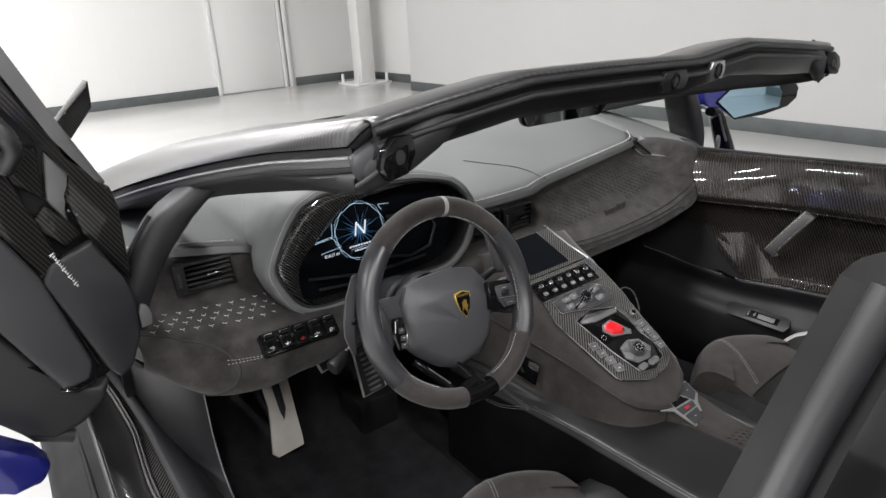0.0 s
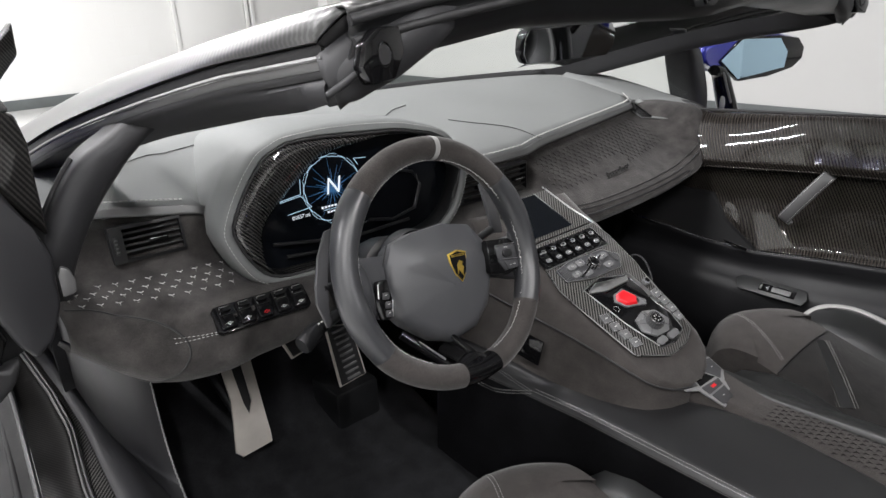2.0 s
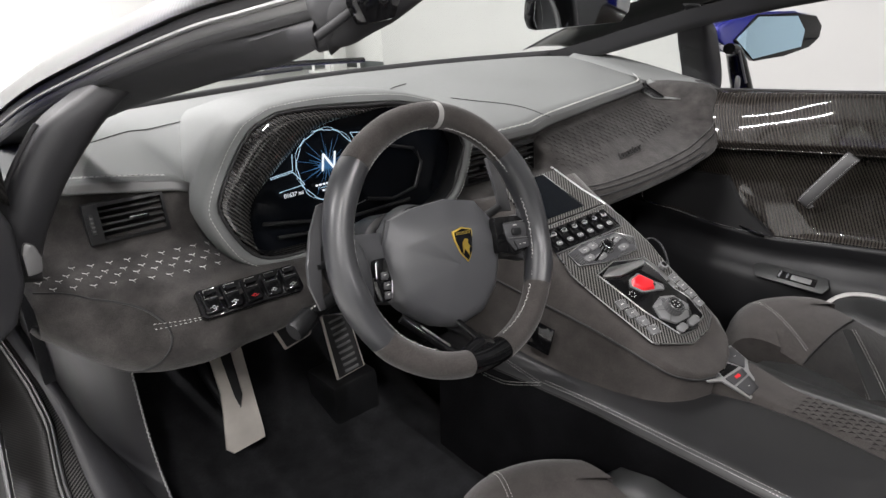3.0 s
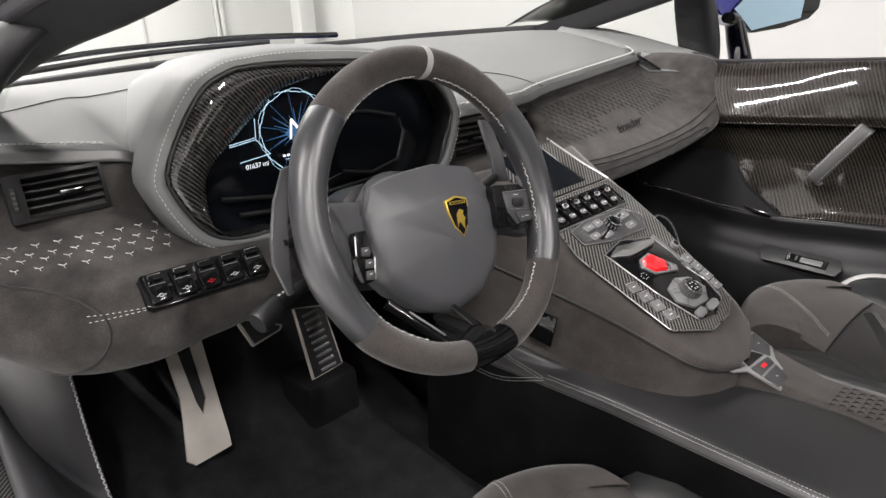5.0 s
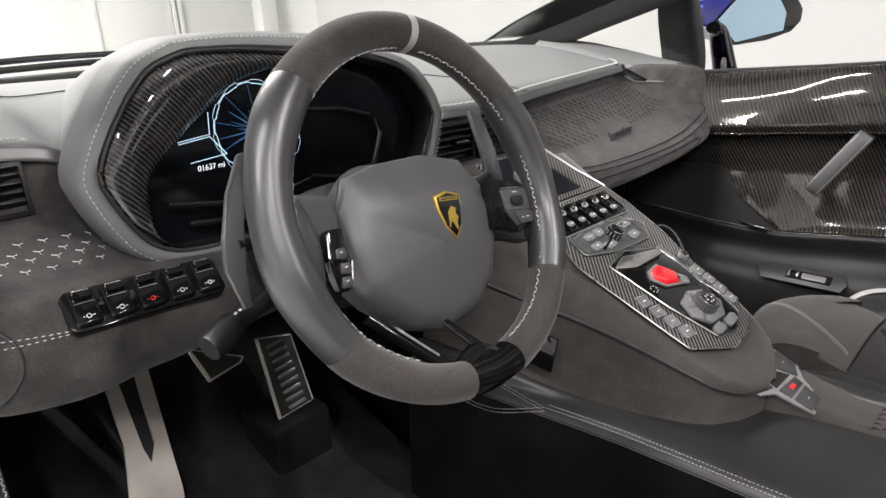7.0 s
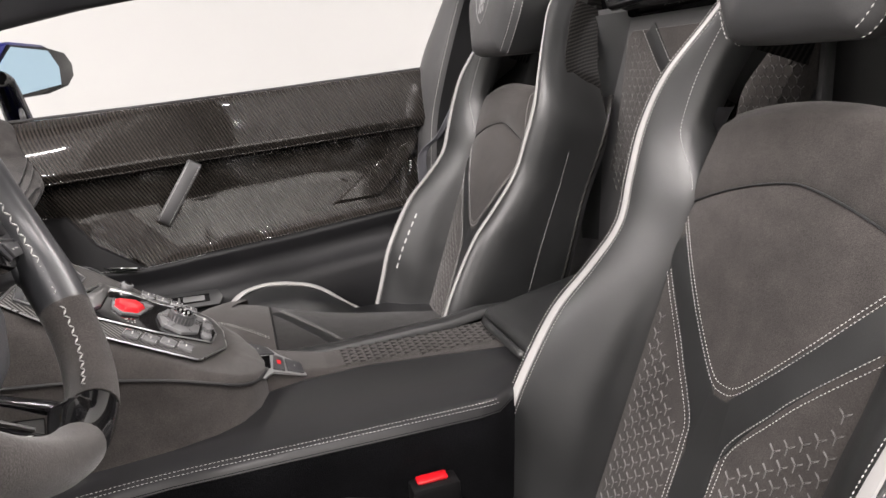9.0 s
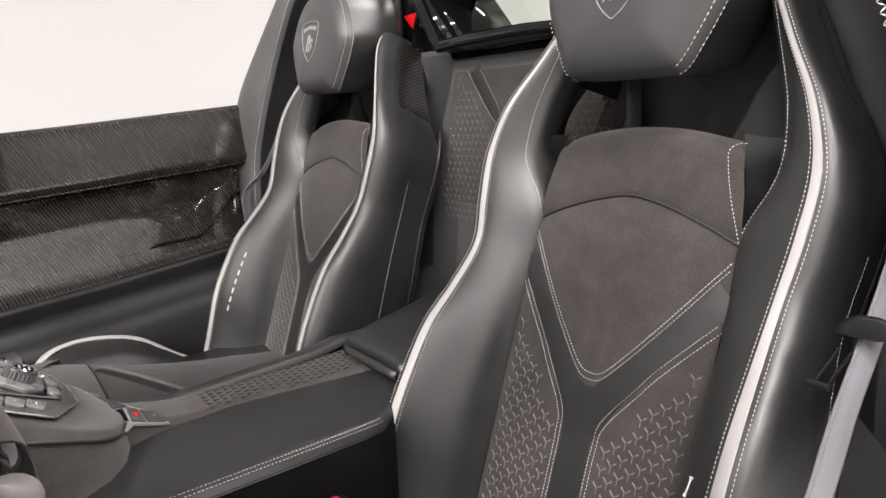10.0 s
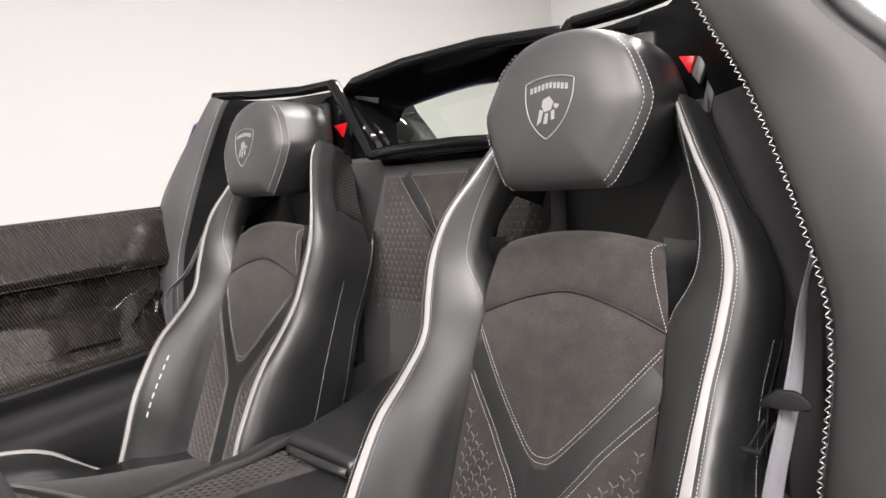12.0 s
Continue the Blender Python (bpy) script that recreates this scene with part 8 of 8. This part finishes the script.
for s in (-1, 1):
    foot = thing("kick_panel", (s * 0.74, 0.5, 0.2), "black leather footwell side panel with pale stitched edge", "kick panel")
    edge = curve([(s * 0.757, 0.445, 0.60), (s * 0.757, 0.44, 0.52), (s * 0.757, 0.432, 0.42), (s * 0.757, 0.40, 0.34), (s * 0.757, 0.33, 0.28), (s * 0.757, 0.22, 0.24)], 30)
    side_of = [(0.0, 0.0), (-0.002, 0.014), (-0.001, 0.06), (0.0, 0.40)]
    sheet("panel", [curve([p + V(-a * s, b, 0) for a, b in side_of], 14) for p in edge], M_CARPET, foot, "black felt footwell side", smooth=60)
    sheet("pillar_foot", [curve([p, p + V(s * 0.005, -0.003, 0), (s * 0.785, p[1] + 0.022, p[2]), (s * 0.812, p[1] + 0.085, p[2]), (s * 0.826, p[1] + 0.19, p[2]), (s * 0.830, 0.85, p[2]), (s * 0.832, 1.10, p[2])], 30) for p in curve(list(edge[:24]), 24)], M_LEATHER_SIDE, foot, "smooth charcoal leather pillar foot", smooth=60)
    prism("recess", rect(0.036, 0.11, 0.017), 0.002, basis((s * 0.7545, 0.505, 0.385), (0, 1, 0.12), (-s, 0, 0)), M_RUBBER, foot, "dark rounded recess", bevel=0.0006)
    stitches("edge_stitching", edge + V(s * 0.004, -0.007, 0.001), foot, gap=0.0045, length=0.005, r=0.0019, zig=0.0034, side=[(s * 0.7, -0.6, 0.2)] * 30)
    sill = thing("door_sill", (s * 0.82, -0.1, 0.1), "carbon weave door sill with black leather inner edge", "door sill")
    ys = np.linspace(1.12, -0.68, 40)
    # across the sill: plan lines of the band, the strip, the trim and the outer edge, all at one height
    SY = (-0.7, 0.30, 0.44, 0.63, 0.80, 1.12)
    LINES = {"band": (0.835, 0.834, 0.832, 0.830, 0.829, 0.834), "strip": (0.876, 0.874, 0.868, 0.857, 0.8585, 0.872), "trim": (0.905, 0.902, 0.893, 0.869, 0.8675, 0.880), "outer": (0.985, 0.975, 0.966, 0.951, 0.938, 0.920)}

    def sill_rows(sec, n=0):
        out = []
        for y in ys:
            rise = 0.012 * smoothstep(y, 0.5, 1.1)
            r = [(s * (np.interp(y, SY, LINES[k]) + a), y, c + rise) for k, a, c in sec]
            out.append(curve(r, n) if n else r)
        return out

    sheet("inner_edge", sill_rows([("band", -0.10, 0.17), ("band", -0.07, 0.28), ("band", -0.024, 0.372), ("band", -0.006, 0.392), ("band", 0.006, 0.397), ("strip", -0.008, 0.394), ("strip", 0.0, 0.384)], 22), M_LEATHER_SIDE, sill, "charcoal leather inner edge", smooth=60)
    sheet("carbon_strip", sill_rows([("strip", -0.002, 0.386), ("strip", 0.001, 0.388), ("trim", -0.003, 0.392), ("trim", 0.0, 0.390)]), M_CARBON_DECK, sill, "glossy carbon weave strip", thick=0.002)
    for d in (0.0, 0.007):
        sheet("trim_line", sill_rows([("trim", d, 0.388), ("trim", d + 0.001, 0.398), ("trim", d + 0.003, 0.400), ("trim", d + 0.005, 0.398), ("trim", d + 0.006, 0.388)], 9), M_TRIM, sill, "satin grey trim line")
    sheet("carbon_cover", sill_rows([("trim", 0.012, 0.392), ("trim", 0.018, 0.386), ("outer", -0.014, 0.386), ("outer", -0.002, 0.388), ("outer", 0.0, 0.38)]), M_CARBON_SHADED, sill, "glossy carbon weave sill cover", thick=0.003, smooth=50)
    sheet("outer_line", sill_rows([("outer", -0.001, 0.386), ("outer", 0.001, 0.396), ("outer", 0.004, 0.398), ("outer", 0.008, 0.394), ("outer", 0.010, 0.38)], 9), M_GREYPANEL, sill, "satin dark grey trim line")
    sheet("outer_trim", sill_rows([("outer", 0.009, 0.384), ("outer", 0.02, 0.365), ("outer", 0.05, 0.345), ("outer", 0.09, 0.33), ("outer", 0.115, 0.28), ("outer", 0.115, 0.13)], 16), M_LEATHER_DEEP, sill, "black rocker trim", smooth=60)
    tube("sill_seal", [(s * (np.interp(y, SY, LINES["outer"]) + 0.034), y, 0.354) for y in ys], 0.007, M_LEATHER_DEEP, sill, n=8)

rest = thing("foot_pedal", (-0.57, 0.48, 0.26), "brushed steel pedal plate with a slot, in the footwell", "pedal")
PMX = basis((-0.572, 0.481, 0.266), (0.88, 0.40, -0.25), (0.05, -0.80, 0.60))
foot_plate = [(-0.046, 0.014), (-0.035, 0.0), (0.034, 0.001), (0.039, 0.019), (0.0485, 0.075), (-0.024, 0.075)]
fork_arms = ([(0.014, 0.0745), (0.0484, 0.0745), (0.053, 0.10), (0.076, 0.23), (0.053, 0.23), (0.042, 0.173), (0.031, 0.10)], [(-0.0242, 0.0745), (0.014, 0.0745), (0.012, 0.10), (0.024, 0.23), (0.004, 0.23), (-0.01, 0.12)])
prism("rubber_insert", [(0.011, 0.073), (0.03, 0.102), (0.053, 0.225), (0.024, 0.225)], 0.003, PMX, M_RUBBER, rest)
prism("pedal_plate", foot_plate, 0.006, PMX, M_STEEL, rest)
for arm in fork_arms:
    prism("fork_arm", arm, 0.006, PMX, M_STEEL, rest)
tube("pedal_arm", [np.array(PMX @ Vector(p)) for p in ((0.0, 0.09, -0.018), (-0.01, 0.2, -0.04), (-0.01, 0.3, -0.08))], 0.012, M_PLASTIC, rest, n=8)
acc = thing("accelerator_pedal", (-0.25, 0.6, 0.2), "hinged accelerator pedal with ribbed rubber face", "pedal")
AM = basis((-0.309, 0.500, 0.309), (0.97, 0.05, 0.08), (-0.28, -0.93, 0.2))
prism("pedal_plate", [(-0.036, 0.0), (0.034, 0.008), (0.036, 0.138), (-0.026, 0.155)], 0.008, AM, M_STEEL, acc, "steel pedal plate", bevel=0.003)
prism("rubber_face", [(-0.030, 0.004), (0.031, 0.010), (0.033, 0.136), (-0.021, 0.152)], 0.003, AM @ pose(0, 0, 0.0065), M_RUBBER, acc, "black rubber face", bevel=0.001)
for i in range(9):
    box("tread_bar", (0.034, 0.0065, 0.003), AM @ pose(0.004, 0.016 + i * 0.0148, 0.009, 0, 0, 6), M_GREY, acc, bevel=0.0012)
slab("pedal_foot", (-0.37, 0.48, 0.17), (-0.25, 0.60, 0.305), M_PLASTIC, acc, bevel=0.012)
brake = thing("brake_pedal", (-0.47, 0.48, 0.45), "brake pedal plate with rubber face hanging under the dashboard", "pedal")
BP = basis((-0.4665, 0.479, 0.475), (1, 0, 0.0), (0, -0.93, 0.36))
prism("pedal_plate", [(-0.0225, 0.033), (0.0605, -0.010), (0.0535, -0.018), (-0.0065, -0.028), (-0.0165, 0.008)], 0.006, BP, M_STEEL, brake, "steel pedal plate", bevel=0.002)
prism("rubber_face", [(-0.017, 0.028), (0.054, -0.010), (0.049, -0.0155), (-0.002, -0.0235), (-0.011, 0.008)], 0.003, BP @ pose(0, 0, 0.005), M_RUBBER, brake, "black rubber face", bevel=0.001)
tube("pedal_arm", [(-0.46, 0.50, 0.48), (-0.46, 0.55, 0.58), (-0.46, 0.6, 0.7)], 0.012, M_PLASTIC, brake, n=8)

# ---- raised driver's door ----
ddoor = thing("scissor_door", (-0.9, 0.5, 0.55), "raised scissor door with carbon weave and black leather inner panels", "door")
DPM = basis((0, 0.26, 0), (1, 0, 0), (0, -1, 0.0))  # plan of the raised door: x across, height up


def door_plate(name, pts, y, depth, mat, label="", bevel=0.006):
    return prism(name, pts, depth, Matrix.Translation((0, y, 0)) @ DPM, mat, ddoor, label, bevel=bevel, seg=3, smooth=40)


door_plate("outer_frame", [(-1.30, 1.62), (-1.04, 1.40), (-0.978, 1.255), (-0.939, 1.163), (-0.886, 1.045), (-0.877, 1.009), (-0.880, 0.885), (-0.892, 0.80), (-0.91, 0.755), (-0.94, 0.735), (-0.99, 0.70), (-1.06, 0.69), (-1.20, 0.80), (-1.36, 1.1)], 0.09, 0.07, M_PLASTIC, "black door core", 0.012)
door_plate("door_body", [(-1.36, 1.5), (-1.10, 1.30), (-0.985, 1.03), (-0.945, 0.92), (-0.94, 0.74), (-0.97, 0.66), (-1.05, 0.62), (-1.25, 0.80)], 0.46, 0.36, M_BLUE, "deep blue painted door body", 0.02)
# Unseen block behind the panels, added to darken what the sill reflects.
door_plate("hidden_door_foot", [(-1.04, 0.82), (-0.95, 0.80), (-0.945, 0.68), (-0.97, 0.58), (-1.02, 0.56), (-1.05, 0.66)], 0.86, 0.46, M_PLASTIC, "unseen black door foot, added to darken the sill", 0.02)
door_plate("belt_edge", [(-1.05, 1.44), (-1.025, 1.39), (-0.976, 1.261), (-0.937, 1.166), (-0.883, 1.047), (-0.901, 1.050), (-0.93, 1.096), (-0.963, 1.174), (-0.99, 1.236), (-1.06, 1.36)], 0.05, 0.05, M_TRIM, "satin grey belt edge", 0.008)
door_plate("belt_panel", [(-1.14, 1.46), (-1.06, 1.36), (-0.985, 1.225), (-0.963, 1.160), (-0.905, 1.052), (-0.881, 1.046), (-0.876, 1.009), (-0.879, 0.885), (-0.934, 0.978), (-0.947, 1.043), (-0.925, 1.073), (-0.961, 1.125), (-0.996, 1.182), (-1.10, 1.32)], 0.03, 0.03, M_CARBON, "glossy carbon weave upper panel", 0.007)
# Light grey trim paints the reflection on this facet's lacquer.
door_plate("sculpted_facet", [(-0.957, 1.112), (-0.927, 1.073), (-0.949, 1.043), (-0.947, 0.999), (-0.97, 1.039)], 0.03, 0.024, M_TRIM, "sculpted facet, lacquer reflection painted in grey", 0.005)
door_plate("carbon_facet", [(-1.16, 1.22), (-1.02, 1.128), (-0.965, 1.122), (-0.97, 1.041), (-1.008, 1.073), (-1.12, 1.14)], 0.025, 0.024, M_CARBON, "glossy carbon weave facet", 0.005)
door_plate("carbon_ridge", [(-0.975, 1.035), (-0.945, 1.000), (-0.936, 0.980), (-0.96, 0.965), (-1.0, 1.01)], 0.02, 0.02, M_CARBON, "", 0.004)
door_plate("carbon_arm", [(-1.16, 1.26), (-1.014, 1.107), (-0.993, 1.019), (-0.97, 0.955), (-1.004, 0.924), (-1.035, 1.021), (-1.18, 1.18)], 0.015, 0.03, M_CARBON, "", 0.008)
for x, z in ((-0.945, 1.02), (-0.936, 1.012)):
    prism("rivet", disc(0.0025, 10), 0.002, Matrix.Translation((0, 0.008, 0)) @ DPM @ pose(x, z, 0.006), M_CHROME, ddoor)
pull = [np.array(DPM @ Vector(p)) for p in ((-1.04, 1.19, 0.02), (-1.012, 1.165, 0.045), (-0.998, 1.13, 0.045), (-1.012, 1.10, 0.02))]
tube("pull_strap", curve(pull, 20), 0.013, M_LEATHER, ddoor, "black leather pull strap", n=12)
door_plate("speaker_panel", [(-0.927, 0.973), (-0.991, 0.948), (-1.004, 0.924), (-0.948, 0.757), (-0.932, 0.733), (-0.908, 0.752), (-0.889, 0.798), (-0.885, 0.868), (-0.897, 0.905)], 0.0, 0.02, M_LEATHER_SIDE, "dark leather speaker panel", 0.007)
for i in range(14):
    t = i / 13
    box("badge_stroke", (0.0045, 0.005 if i % 3 else 0.008, 0.002), DPM @ pose(-0.983 + 0.023 * t, 0.965 - 0.056 * t, 0.019, 0, 0, -65), M_CHROME, ddoor, bevel=0.0006)
door_plate("armrest_panel", [(-1.20, 1.12), (-1.10, 1.07), (-1.039, 1.005), (-1.005, 0.934), (-0.966, 0.774), (-0.976, 0.747), (-1.018, 0.743), (-1.043, 0.805), (-1.069, 0.882), (-1.2, 1.02)], 0.0, 0.018, M_GREYPANEL, "smooth dark grey painted panel", 0.010)
tube("panel_chrome", [np.array(DPM @ Vector(p)) for p in ((-1.02, 0.745, 0.012), (-0.998, 0.736, 0.014), (-0.972, 0.742, 0.014), (-0.960, 0.77, 0.012), (-0.985, 0.86, 0.01), (-1.003, 0.925, 0.008))], 0.0026, M_PIANO, ddoor, n=6)
door_plate("lower_seal", [(-1.20, 0.99), (-1.075, 0.856), (-1.043, 0.805), (-1.018, 0.743), (-1.0, 0.722), (-0.945, 0.738), (-0.962, 0.70), (-0.998, 0.672), (-1.049, 0.66), (-1.082, 0.69), (-1.2, 0.82)], 0.02, 0.03, M_RUBBER, "black rubber seal", 0.012)
for k in range(3):
    tube("seal_lip", [np.array(DPM @ Vector((x - 0.012 * k, z - 0.03 * k, -0.004))) for x, z in ((-1.2, 0.93), (-1.09, 0.815), (-1.04, 0.735), (-0.995, 0.712))], 0.012, M_RUBBER, ddoor, n=8)
door_plate("painted_edge", [(-1.25, 0.79), (-1.16, 0.735), (-1.111, 0.700), (-1.075, 0.667), (-1.056, 0.646), (-1.079, 0.615), (-1.116, 0.622), (-1.16, 0.635), (-1.25, 0.68)], 0.0, 0.05, M_BLUE, "deep blue painted edge", 0.014)
blade = thing("door_mirror", (-0.83, 1.0, 0.95), "black door mirror seen edge-on beyond the raised door", "door mirror")
prism("shell", [(-0.738, 1.148), (-0.742, 1.082), (-0.80, 1.02), (-0.88, 0.93), (-0.90, 0.955), (-0.83, 1.055)], 0.05, basis((0, 1.02, 0), (1, 0, 0), (0, -1, 0)), M_CARBON, blade, "carbon weave mirror shell", bevel=0.006)
